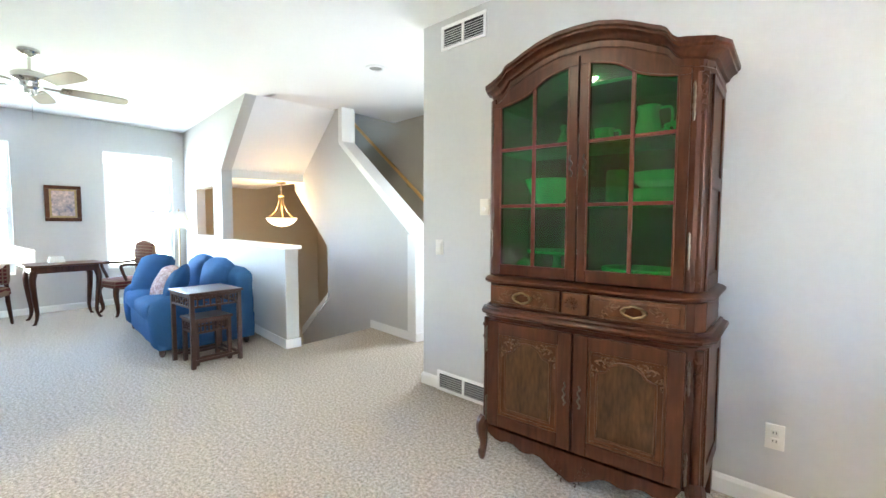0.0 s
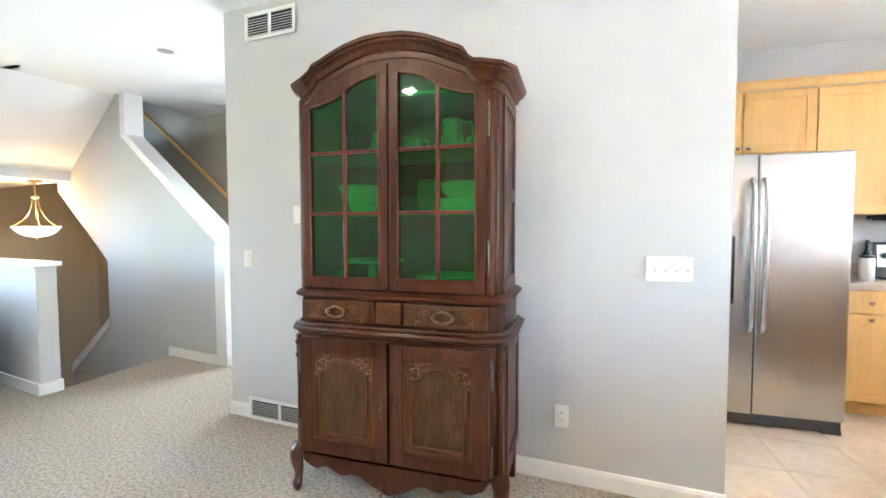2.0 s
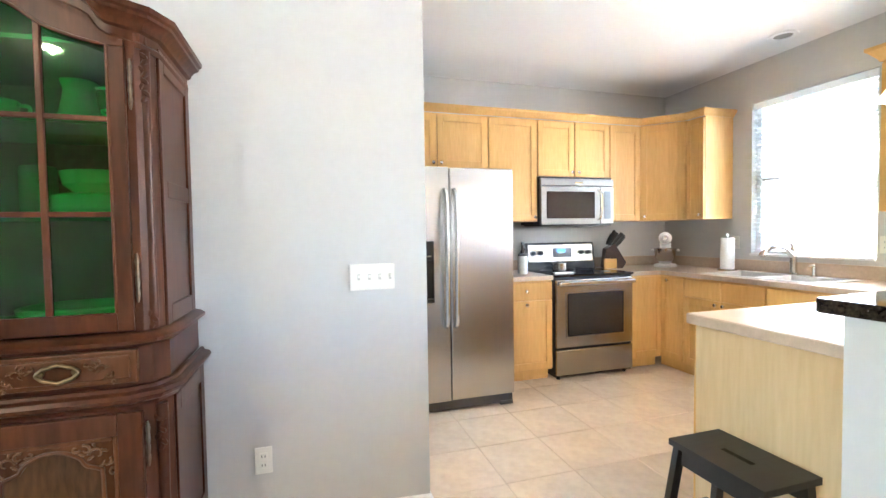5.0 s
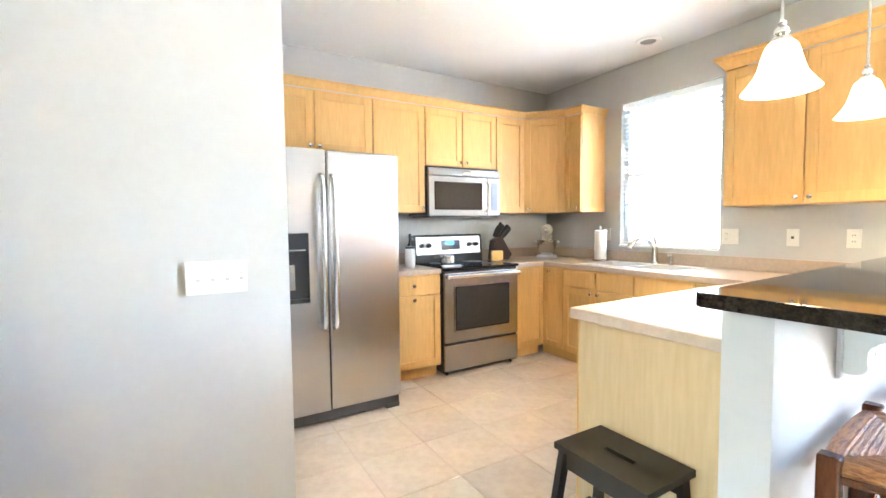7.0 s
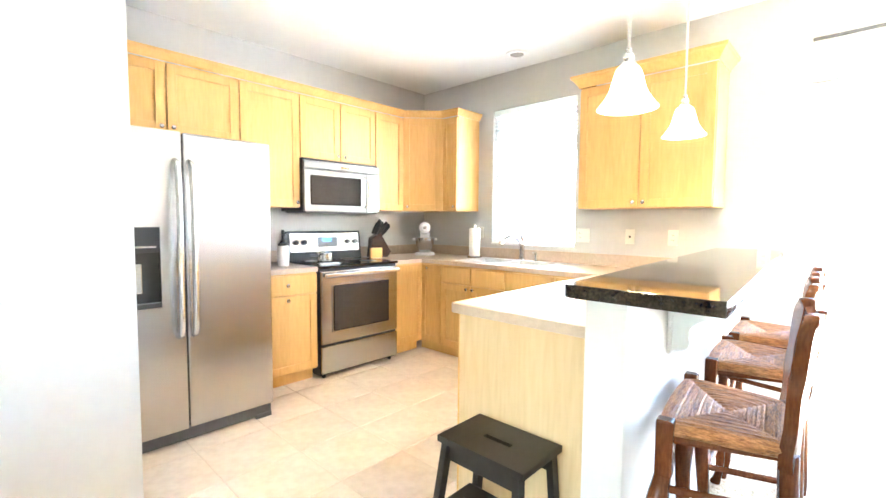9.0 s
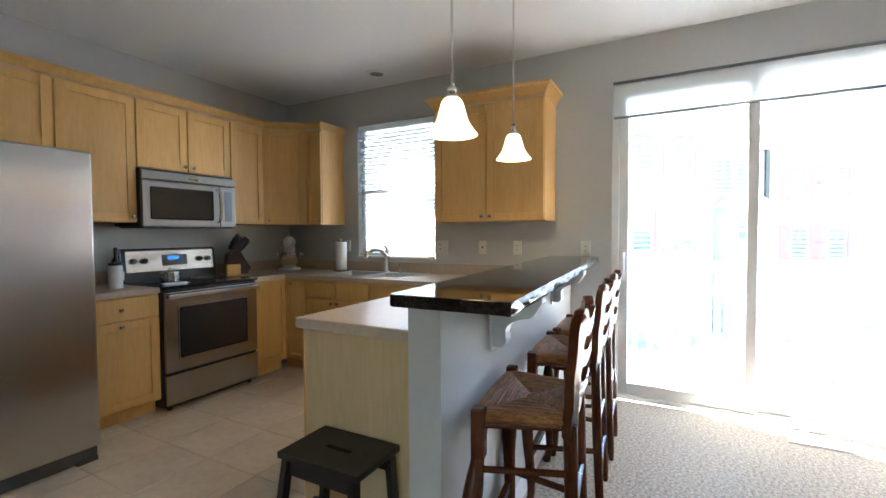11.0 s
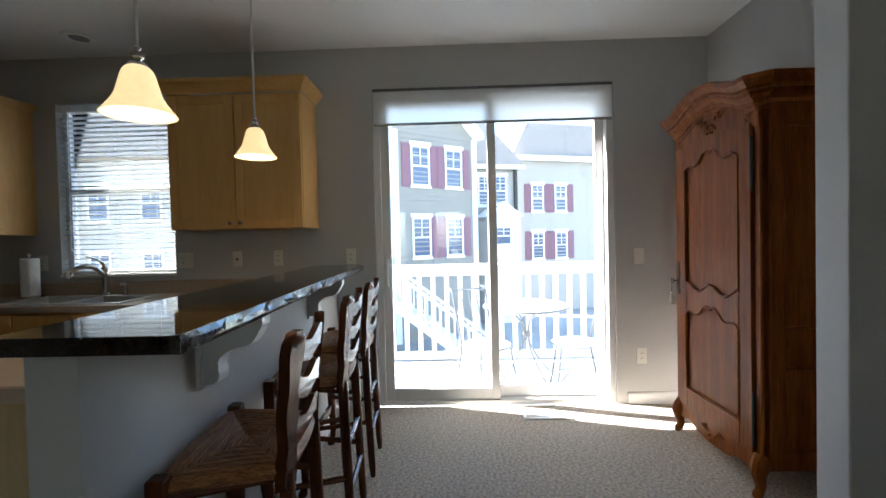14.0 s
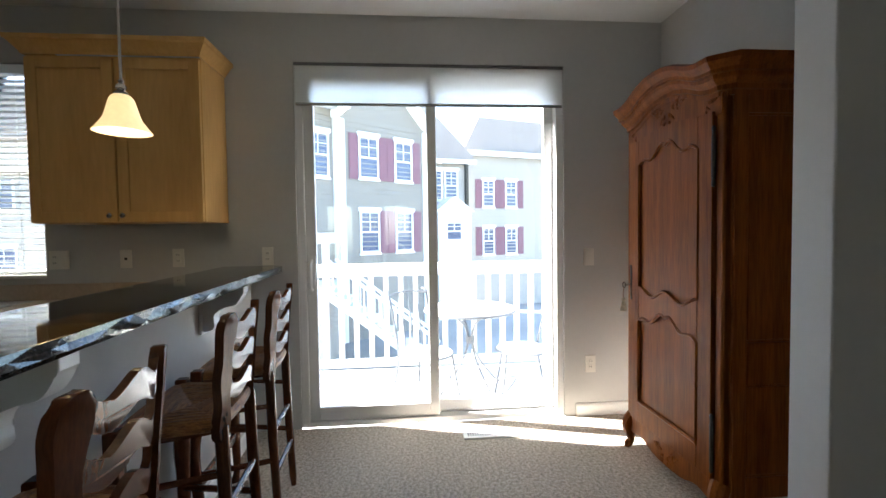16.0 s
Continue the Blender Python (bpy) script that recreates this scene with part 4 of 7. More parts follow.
for x, dr in ((FS - 0.035, left), (FS + 0.035, right)):
    part("handle", tube(curve([(x, FY + 0.01, 0.62), (x, FY - 0.045, 0.66), (x, FY - 0.058, 0.85), (x, FY - 0.060, 1.13), (x, FY - 0.058, 1.40), (x, FY - 0.045, 1.56), (x, FY + 0.01, 1.60)]), 0.017, 12), M["chrome"], dr, "polished curved bar handle", smooth=True)
part("base_grille", box(FX0 + 0.01, FX1 - 0.01, FY + 0.02, FY + 0.07, 0.012, 0.08, 0.004), M["steel_dark"], fridge, "dark grey base grille")
for x in (FX0 + 0.06, FX1 - 0.06):
    part("hinge_foot", box(x - 0.05, x + 0.05, FY + 0.012, FY + 0.06, 0.0, 0.03, 0.004), M["steel_dark"], fridge)
part("badge", box(1.84, 1.90, FY - 0.002, FY + 0.001, 1.685, 1.70), M["chrome"], fridge)

# range
RX0, RX1, RY = 2.478, 3.264, 4.215
rng = thing("range", (2.87, 4.5, 0), "freestanding stainless electric range with glass cooktop", "range")
part("body", box(RX0, RX1, RY + 0.03, 4.86, 0.03, 0.895), M["black"], rng)
part("cooktop", box(RX0 - 0.004, RX1 + 0.004, RY - 0.005, 4.80, 0.896, 0.918, 0.005), M["black_glass"], rng, "black ceramic glass cooktop")
for x, y, r in ((2.67, 4.40, 0.10), (3.07, 4.40, 0.075), (2.67, 4.66, 0.075), (3.07, 4.66, 0.10)):
    part("burner_ring", lathe([(r - 0.003, 0.9182), (r, 0.9182), (r, 0.9188), (r - 0.003, 0.9188), (r - 0.003, 0.9182)], (x, y, 0), 32), material("burner_print", (0.12, 0.12, 0.12), 0.3), rng)
ov = part("oven_door", box(RX0 + 0.004, RX1 - 0.004, RY, RY + 0.03, 0.285, 0.875, 0.008), M["steel_grey"], rng)
part("oven_window", box(RX0 + 0.11, RX1 - 0.11, RY - 0.004, RY + 0.004, 0.385, 0.755, 0.012, seg=3), M["oven_window"], ov)
part("window_trim", join(join(box(RX0 + 0.095, RX1 - 0.095, RY - 0.006, RY, 0.372, 0.384, 0.002), box(RX0 + 0.095, RX1 - 0.095, RY - 0.006, RY, 0.756, 0.768, 0.002)), join(box(RX0 + 0.095, RX0 + 0.107, RY - 0.006, RY, 0.384, 0.756, 0.002), box(RX1 - 0.107, RX1 - 0.095, RY - 0.006, RY, 0.384, 0.756, 0.002))), M["steel_grey"], ov)
part("handle", join(box(RX0 + 0.01, RX1 - 0.01, RY - 0.055, RY - 0.025, 0.825, 0.862, 0.012, seg=3), join(box(RX0 + 0.03, RX0 + 0.06, RY - 0.03, RY + 0.004, 0.83, 0.857), box(RX1 - 0.06, RX1 - 0.03, RY - 0.03, RY + 0.004, 0.83, 0.857))), M["chrome"], ov, "wide stainless bar handle")
part("drawer", box(RX0 + 0.004, RX1 - 0.004, RY, RY + 0.03, 0.045, 0.268, 0.008), M["steel_grey"], rng)
for x in (RX0 + 0.05, RX1 - 0.05):
    part("foot", lathe([(0.015, 0), (0.018, 0.012), (0.012, 0.03)], (x, RY + 0.06, 0), 12), M["black"], rng)
guard = part("backguard", extrude([(4.76, 0.918), (4.79, 1.165), (4.80, 1.18), (4.86, 1.18), (4.86, 0.918)], RX1 - RX0 - 0.01, "x", RX0 + 0.005, 0.004), M["black"], rng, "black backguard with steel control panel")
panel = part("control_panel", moved(box(RX0 + 0.03, RX1 - 0.03, -0.006, 0.004, 0.06, 0.235, 0.004), Matrix.Translation((0, 4.758, 0.93)) @ Matrix.Rotation(radians(-6.9), 4, "X")), M["steel_grey"], rng)
for x in (2.56, 2.64, 3.10, 3.18):
    part("knob", moved(lathe([(0.024, 0), (0.024, -0.012), (0.018, -0.03), (0.016, -0.032)], (x, -0.006, 0.15), 16, "y"), Matrix.Translation((0, 4.758, 0.93)) @ Matrix.Rotation(radians(-6.9), 4, "X")), M["black"], panel, smooth=True)
part("display", moved(box(2.78, 2.99, -0.009, -0.005, 0.105, 0.195), Matrix.Translation((0, 4.758, 0.93)) @ Matrix.Rotation(radians(-6.9), 4, "X")), M["steel_dark"], panel)
part("clock", moved(box(2.83, 2.92, -0.011, -0.008, 0.155, 0.182), Matrix.Translation((0, 4.758, 0.93)) @ Matrix.Rotation(radians(-6.9), 4, "X")), glowing("clock_glow", (0.05, 0.3, 1.0), 0.05, (0.02, 0.05, 0.2)), panel, "blue lit clock")

# microwave over the range
mw = thing("microwave", (2.87, 4.7, 1.345), "stainless over-the-range microwave oven", "microwave")
MX0, MX1, MY, MZ0, MZ1 = 2.487, 3.262, 4.475, 1.345, 1.775
part("body", box(MX0, MX1, MY + 0.03, NORTH, MZ0 + 0.012, MZ1 + 0.02, 0.004), M["black"], mw)
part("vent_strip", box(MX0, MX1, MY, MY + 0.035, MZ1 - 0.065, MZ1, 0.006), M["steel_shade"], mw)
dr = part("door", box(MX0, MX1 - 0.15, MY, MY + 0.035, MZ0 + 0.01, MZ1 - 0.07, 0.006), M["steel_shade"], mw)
part("door_window", box(MX0 + 0.055, MX1 - 0.215, MY - 0.004, MY + 0.003, MZ0 + 0.065, MZ1 - 0.118, 0.010, seg=3), M["oven_window"], dr)
part("handle", tube(curve([(MX1 - 0.175, MY + 0.005, MZ0 + 0.05), (MX1 - 0.178, MY - 0.045, MZ0 + 0.08), (MX1 - 0.178, MY - 0.055, MZ0 + 0.19), (MX1 - 0.178, MY - 0.045, MZ0 + 0.30), (MX1 - 0.175, MY + 0.005, MZ0 + 0.33)]), 0.012, 10), M["chrome"], dr, "curved polished handle", smooth=True)
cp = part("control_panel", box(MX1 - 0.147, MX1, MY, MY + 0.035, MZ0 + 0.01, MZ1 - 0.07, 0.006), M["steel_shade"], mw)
part("keypad", box(MX1 - 0.105, MX1 - 0.035, MY - 0.003, MY + 0.002, MZ0 + 0.06, MZ1 - 0.11, 0.002), material("keypad_grey", (0.10, 0.12, 0.16), 0.3), cp)
part("underside", box(MX0 + 0.02, MX1 - 0.02, MY + 0.02, NORTH - 0.04, MZ0, MZ0 + 0.012), M["black"], mw)
part("badge", box(2.84, 2.92, MY - 0.002, MY + 0.001, MZ1 - 0.045, MZ1 - 0.03), M["chrome"], mw)

# things on the counters
mixer = thing("stand_mixer", (3.98, 4.60, 0.914), "white stand mixer with steel bowl on the counter", "mixer")
T = Matrix.Translation((3.97, 4.58, 0.914)) @ Matrix.Rotation(radians(225), 4, "Z")
def at_mixer(b):
    return moved(b, T)
part("base", at_mixer(moved(lathe([(0.105, 0), (0.11, 0.012), (0.10, 0.028), (0.06, 0.034), (0.0, 0.034)], (0, 0, 0), 28), Matrix.Diagonal((1.3, 1, 1, 1)))), M["white_plastic"], mixer, smooth=True)
part("column", at_mixer(moved(lathe([(0.055, 0.03), (0.048, 0.12), (0.05, 0.21), (0.055, 0.24)], (0, 0, 0), 18), Matrix.Translation((-0.09, 0, 0)))), M["white_plastic"], mixer, smooth=True)
part("motor_head", at_mixer(moved(lathe([(0.004, -0.15), (0.045, -0.14), (0.060, -0.09), (0.062, 0.0), (0.055, 0.09), (0.038, 0.13), (0.03, 0.14), (0.0, 0.142)], (0, 0, 0), 20, "x"), Matrix.Translation((0.0, 0, 0.295)))), M["white_plastic"], mixer, smooth=True)
part("trim_band", at_mixer(lathe([(0.0625, -0.012), (0.064, -0.012), (0.064, 0.012), (0.0625, 0.012)], (0.02, 0, 0.295), 20, "x")), M["chrome"], mixer)
part("bowl", at_mixer(lathe([(0.045, 0.036), (0.055, 0.045), (0.09, 0.10), (0.102, 0.17), (0.104, 0.19), (0.098, 0.19), (0.08, 0.10), (0.03, 0.05)], (0.06, 0, 0), 26)), M["chrome"], mixer, "polished steel bowl", smooth=True)
part("hub", at_mixer(lathe([(0.018, 0.14), (0.018, 0.165), (0.012, 0.168)], (0, 0, 0.295), 14, "x")), M["chrome"], mixer)
for sy in (-1, 1):
    part("lever_knob", at_mixer(moved(lathe([(0.004, 0.05), (0.004, 0.105), (0.012, 0.11), (0.012, 0.125), (0.004, 0.13)], (0.0, 0, 0), 10, "y"), Matrix.Translation((0.02, 0, 0.17)) @ Matrix.Diagonal((1, sy, 1, 1)))), M["white_plastic"], mixer)

towel = thing("paper_towel_roll", (4.10, 4.03, 0.914), "white paper towel roll on an upright holder", "paper towels")
part("holder_base", lathe([(0.075, 0.914), (0.078, 0.920), (0.07, 0.928), (0.0, 0.928)], (4.10, 3.99, 0), 22), M["chrome"], towel, smooth=True)
part("holder_rod", lathe([(0.005, 0.926), (0.005, 1.225), (0.011, 1.23), (0.011, 1.243), (0.004, 1.25)], (4.10, 3.99, 0), 10), M["chrome"], towel, smooth=True)
part("roll", lathe([(0.02, 0.930), (0.052, 0.930), (0.056, 0.934), (0.056, 1.205), (0.052, 1.21), (0.02, 1.21)], (4.10, 3.99, 0), 24), material("paper", (0.82, 0.82, 0.81), 0.9, spread=0.02, bump=0.3, bump_scale=90), towel, smooth=True)

block = thing("knife_block", (3.42, 4.72, 0.914), "wooden knife block full of black-handled knives", "knife block")
KB = Matrix.Translation((3.43, 4.69, 0.914)) @ Matrix.Rotation(radians(-20), 4, "Z") @ Matrix.Scale(1.15, 4)
part("block", moved(extrude([(-0.10, 0.0), (0.06, 0.0), (0.09, 0.05), (-0.005, 0.215), (-0.08, 0.17)][::-1], 0.11, "y", -0.055, 0.004), KB), M["dark_wood"], block)
part("front_block", moved(box(-0.105, 0.0, -0.085, -0.056, 0, 0.085, 0.003), KB), M["maple"], block)
for i in range(4):
    for j in range(3):
        p = Vector((-0.02 + 0.022 * j - 0.03, -0.04 + 0.027 * i, 0.185 + 0.0 * j - 0.012 * j + 0.02))
        d = Vector((0.42 + 0.13 * j, 0.09 * (i - 1.5), 0.80)).normalized()
        L = 0.105 + 0.018 * ((i * 7 + j * 5) % 3)
        q = moved(tube([p, p + d * L * 0.5, p + d * L], [0.008, 0.011, 0.009], 8, flat=1.5), KB)
        part("knife_handle", q, M["black"], block, smooth=True)

kettle = thing("sauce_pot", (2.71, 4.60, 0.918), "small shiny steel pot on the cooktop", "pot")
part("pot_body", lathe([(0.0, 0.919), (0.062, 0.919), (0.066, 0.925), (0.066, 0.985), (0.070, 0.988), (0.0, 0.988)], (2.72, 4.56, 0), 24), M["chrome"], kettle, smooth=True)
part("pot_lid", lathe([(0.068, 0.988), (0.066, 0.996), (0.03, 1.008), (0.010, 1.010), (0.010, 1.020), (0.018, 1.026), (0.0, 1.030)], (2.72, 4.56, 0), 24), M["chrome"], kettle, smooth=True)
part("pot_handle", tube([(2.655, 4.545, 0.972), (2.60, 4.53, 0.98), (2.55, 4.515, 0.985)], [0.007, 0.009, 0.008]), M["black"], kettle, smooth=True)

rest = thing("spoon_rest", (2.58, 4.36, 0.918), "white rectangular spoon rest on the cooktop", "spoon rest")
part("dish", box(2.53, 2.70, 4.29, 4.33, 0.919, 0.932, 0.005), M["white_plastic"], rest)

for i, (x, y, h, r, c, lab) in enumerate(((2.36, 4.60, 0.28, 0.035, (0.012, 0.012, 0.012), "dark glass oil bottle with a pale label"), (2.425, 4.70, 0.24, 0.033, (0.02, 0.015, 0.01), "dark glass vinegar bottle on the counter"), (2.30, 4.48, 0.18, 0.045, (0.75, 0.74, 0.70), "white ceramic canister on the counter"))):
    bt = thing("bottle" if i < 2 else "canister", (x, y, 0.914), lab, "bottle" if i < 2 else "canister")
    gm = material("bottle_glass" if i < 2 else "canister_glaze", c, 0.12)
    if i < 2:
        part("glass_body", lathe([(r * 0.9, 0.915), (r, 0.925), (r, 0.915 + h * 0.6), (r * 0.35, 0.915 + h * 0.75), (r * 0.33, 0.915 + h * 0.92)], (x, y, 0), 18), gm, bt, smooth=True)
        part("stopper", lathe([(r * 0.38, 0.915 + h * 0.92), (r * 0.38, 0.915 + h), (r * 0.2, 0.915 + h * 1.02)], (x, y, 0), 12), M["black"], bt)
        part("paper_label", lathe([(r * 1.01, 0.95), (r * 1.012, 0.95), (r * 1.012, 1.01), (r * 1.01, 1.01)], (x, y, 0), 18), M["white_plastic"], bt)
    else:
        part("jar", lathe([(r * 0.95, 0.915), (r, 0.925), (r, 0.915 + h * 0.85), (r * 0.9, 0.915 + h * 0.9)], (x, y, 0), 20), gm, bt, smooth=True)
        part("lid", lathe([(r * 0.92, 0.915 + h * 0.9), (r * 0.92, 0.915 + h), (0.008, 0.915 + h * 1.02)], (x, y, 0), 20), M["black"], bt, smooth=True)

# pendants over the bar
SHADE_GLASS = glowing("alabaster_glass", (1.0, 0.70, 0.32), 0.115, (0.85, 0.78, 0.62))


def pendant(x, y, z):
    p = thing("pendant_lamp", (x, y, CEIL), "lit bell-shaped alabaster glass pendant on a nickel rod", "pendant lamp", "pendants over the bar")
    part("canopy", lathe([(0.062, CEIL), (0.062, CEIL - 0.012), (0.045, CEIL - 0.022), (0.012, CEIL - 0.03), (0.008, CEIL - 0.04)], (x, y, 0), 24), M["chrome"], p, smooth=True)
    part("rod", tube([(x, y, z + 0.02), (x, y, CEIL - 0.03)], 0.0055, 10), M["chrome"], p, smooth=True)
    part("socket_cup", lathe([(0.006, 0.035), (0.012, 0.03), (0.008, 0.022), (0.018, 0.012), (0.020, 0.0), (0.012, -0.008), (0.026, -0.018), (0.032, -0.032)][::-1], (x, y, z), 18), M["chrome"], p, smooth=True)
    prof = curve2([(0.030, -0.028), (0.043, -0.043), (0.055, -0.083), (0.066, -0.120), (0.086, -0.152), (0.105, -0.177)], 4)
    inner = [(r - 0.004, h) for r, h in prof[::-1]]
    part("shade", lathe(prof + inner, (x, y, z), 32), SHADE_GLASS, p, "cream alabaster glass shade", smooth=True)
    bulb("pendant_bulb", (x, y, z - 0.13), 0.16)


pendant(2.275, 1.802, 1.864)
pendant(3.20, 1.858, 1.908)

# ---- china hutch ----
HC = -0.525
HTOP = [(0.0, 2.19), (0.1, 2.185), (0.2, 2.161), (0.28, 2.129), (0.33, 2.105), (0.36, 2.094), (0.378, 2.088), (0.392, 2.068), (0.408, 2.042), (0.425, 2.029), (0.46, 2.022), (0.56, 2.018)]


def arch(d, table=HTOP):
    d = abs(d)
    for (a, za), (b, zb) in zip(table, table[1:]):
        if d <= b:
            t = (d - a) / (b - a)
            return za + (zb - za) * t
    return table[-1][1]


def leafy(parent, cx, cz, y, size, flip=1, out=-1, mat="carving"):
    """A carved spray: scrolls and leaves standing a little proud of a front."""
    b = bmesh.new()
    for k, (ax, az, r) in enumerate(((0.0, 0.0, 0.30), (0.42, 0.22, 0.22), (-0.30, -0.35, 0.22), (0.75, 0.30, 0.16), (-0.55, -0.75, 0.16))):
        pts = []
        for i in range(14):
            t = i / 13
            a = 1.2 * k + t * 4.6
            rr = size * r * (1 - 0.75 * t)
            pts.append((cx + flip * (ax * size + rr * math.cos(a)), y + out * 0.002, cz + az * size + rr * math.sin(a)))
        join(b, tube(pts, [size * 0.055 * (1.1 - 0.6 * i / 13) for i in range(14)], 6))
    for ax, az, ang in ((0.25, -0.15, 0.6), (0.12, 0.42, 2.0), (-0.25, 0.12, 2.6), (0.55, 0.02, -0.3), (-0.1, -0.55, 4.2), (-0.45, -0.45, 3.4)):
        m = Matrix.Translation((cx + flip * ax * size, y + out * 0.001, cz + az * size)) @ Matrix.Rotation(flip * ang, 4, "Y") @ Matrix.Diagonal((size * 0.17, size * 0.05, size * 0.065, 1))
        s = bmesh.new()
        bmesh.ops.create_icosphere(s, subdivisions=1, radius=1)
        join(b, moved(s, m))
    return part("carving", b, M[mat], parent, smooth=True, kind="stuff")


M["pewter"] = material("dull_pewter", (0.13, 0.11, 0.085), 0.35, metal=1.0, spread=0.2, scale=30)


def hinge_post(parent, x, y, z0, z1, mat="pewter"):
    prof = [(0.003, z0)] + [(0.0075 if i % 2 else 0.005, z0 + (z1 - z0) * (i + 0.5) / 9) for i in range(9)] + [(0.003, z1)]
    return part("hinge", lathe(prof, (x, y, 0), 10), M[mat], parent, "turned metal hinge", smooth=True)


hutch = thing("china_hutch", (HC, 2.85, 0), "carved dark walnut china hutch with glazed green doors", "hutch")
LP = [(-1.055, 3.10), (-1.055, 2.66), (-1.02, 2.59), (-0.96, 2.56), (-0.06, 2.56), (0.0, 2.59), (0.035, 2.66), (0.035, 3.10)]
UP = [(-1.03, 3.10), (-1.03, 2.69), (-1.0, 2.625), (-0.945, 2.60), (-0.075, 2.60), (-0.02, 2.625), (0.01, 2.69), (0.01, 3.10)]
lower = part("lower_body", extrude(LP, 0.64, "z", 0.13, 0.003), M["walnut"], hutch)
part("waist_moulding", sweep([(x, y, 0.755) for x, y in LP], [(0, 0), (0.012, 0), (0.018, 0.012), (0.034, 0.020), (0.040, 0.034), (0.034, 0.046), (0.014, 0.052), (0.010, 0.062), (0, 0.064)]), M["walnut"], hutch, smooth=True)
part("drawer_case", extrude([(x * 0.985 - 0.008, y + 0.012 if y < 3 else y) for x, y in LP], 0.135, "z", 0.815, 0.002), M["walnut"], hutch)
part("upper_moulding", sweep([(x, y, 0.945) for x, y in LP], [(0, 0), (0.006, 0), (0.020, 0.010), (0.022, 0.022), (0.004, 0.034), (-0.02, 0.040), (-0.05, 0.040)]), M["walnut"], hutch, smooth=True)
for i, (a, b) in enumerate(((-0.985, -0.585), (-0.435, -0.035))):
    d = part("drawer", join(box(a, b, 2.548, 2.572, 0.835, 0.938, 0.004), box(a + 0.018, b - 0.018, 2.543, 2.55, 0.850, 0.924, 0.004)), M["walnut_panel"], hutch)
    cx = (a + b) / 2
    leafy(d, a + 0.09, 0.888, 2.543, 0.055, 1)
    leafy(d, b - 0.09, 0.888, 2.543, 0.055, -1)
    ring = [(cx + 0.050 * math.cos(t) * (1 + 0.07 * math.cos(6 * t)), 2.532, 0.885 + 0.025 * math.sin(t) * (1 - 0.12 * math.cos(6 * t))) for t in [2 * math.pi * k / 32 for k in range(32)]]
    part("pull", join(tube(ring, 0.006, 8, True), join(lathe([(0.010, 2.530), (0.012, 2.536), (0.008, 2.545)], (cx - 0.045, 0, 0.888), 10, "y"), lathe([(0.010, 2.530), (0.012, 2.536), (0.008, 2.545)], (cx + 0.045, 0, 0.888), 10, "y"))), M["old_brass"], d, "ornate aged brass pull", smooth=True)
ros = part("rosette_block", box(-0.575, -0.445, 2.545, 2.57, 0.835, 0.938, 0.004), M["walnut_panel"], hutch)
b = bmesh.new()
for k in range(12):
    a = 2 * math.pi * k / 12
    s = bmesh.new()
    bmesh.ops.create_icosphere(s, subdivisions=1, radius=1)
    join(b, moved(s, Matrix.Translation((HC + 0.024 * math.cos(a), 2.544, 0.887 + 0.024 * math.sin(a))) @ Matrix.Rotation(-a, 4, "Y") @ Matrix.Diagonal((0.014, 0.005, 0.006, 1))))
join(b, lathe([(0.0, 2.537), (0.008, 2.539), (0.011, 2.546)], (HC, 0, 0.887), 12, "y"))
part("rosette", b, M["walnut_panel"], ros, smooth=True)
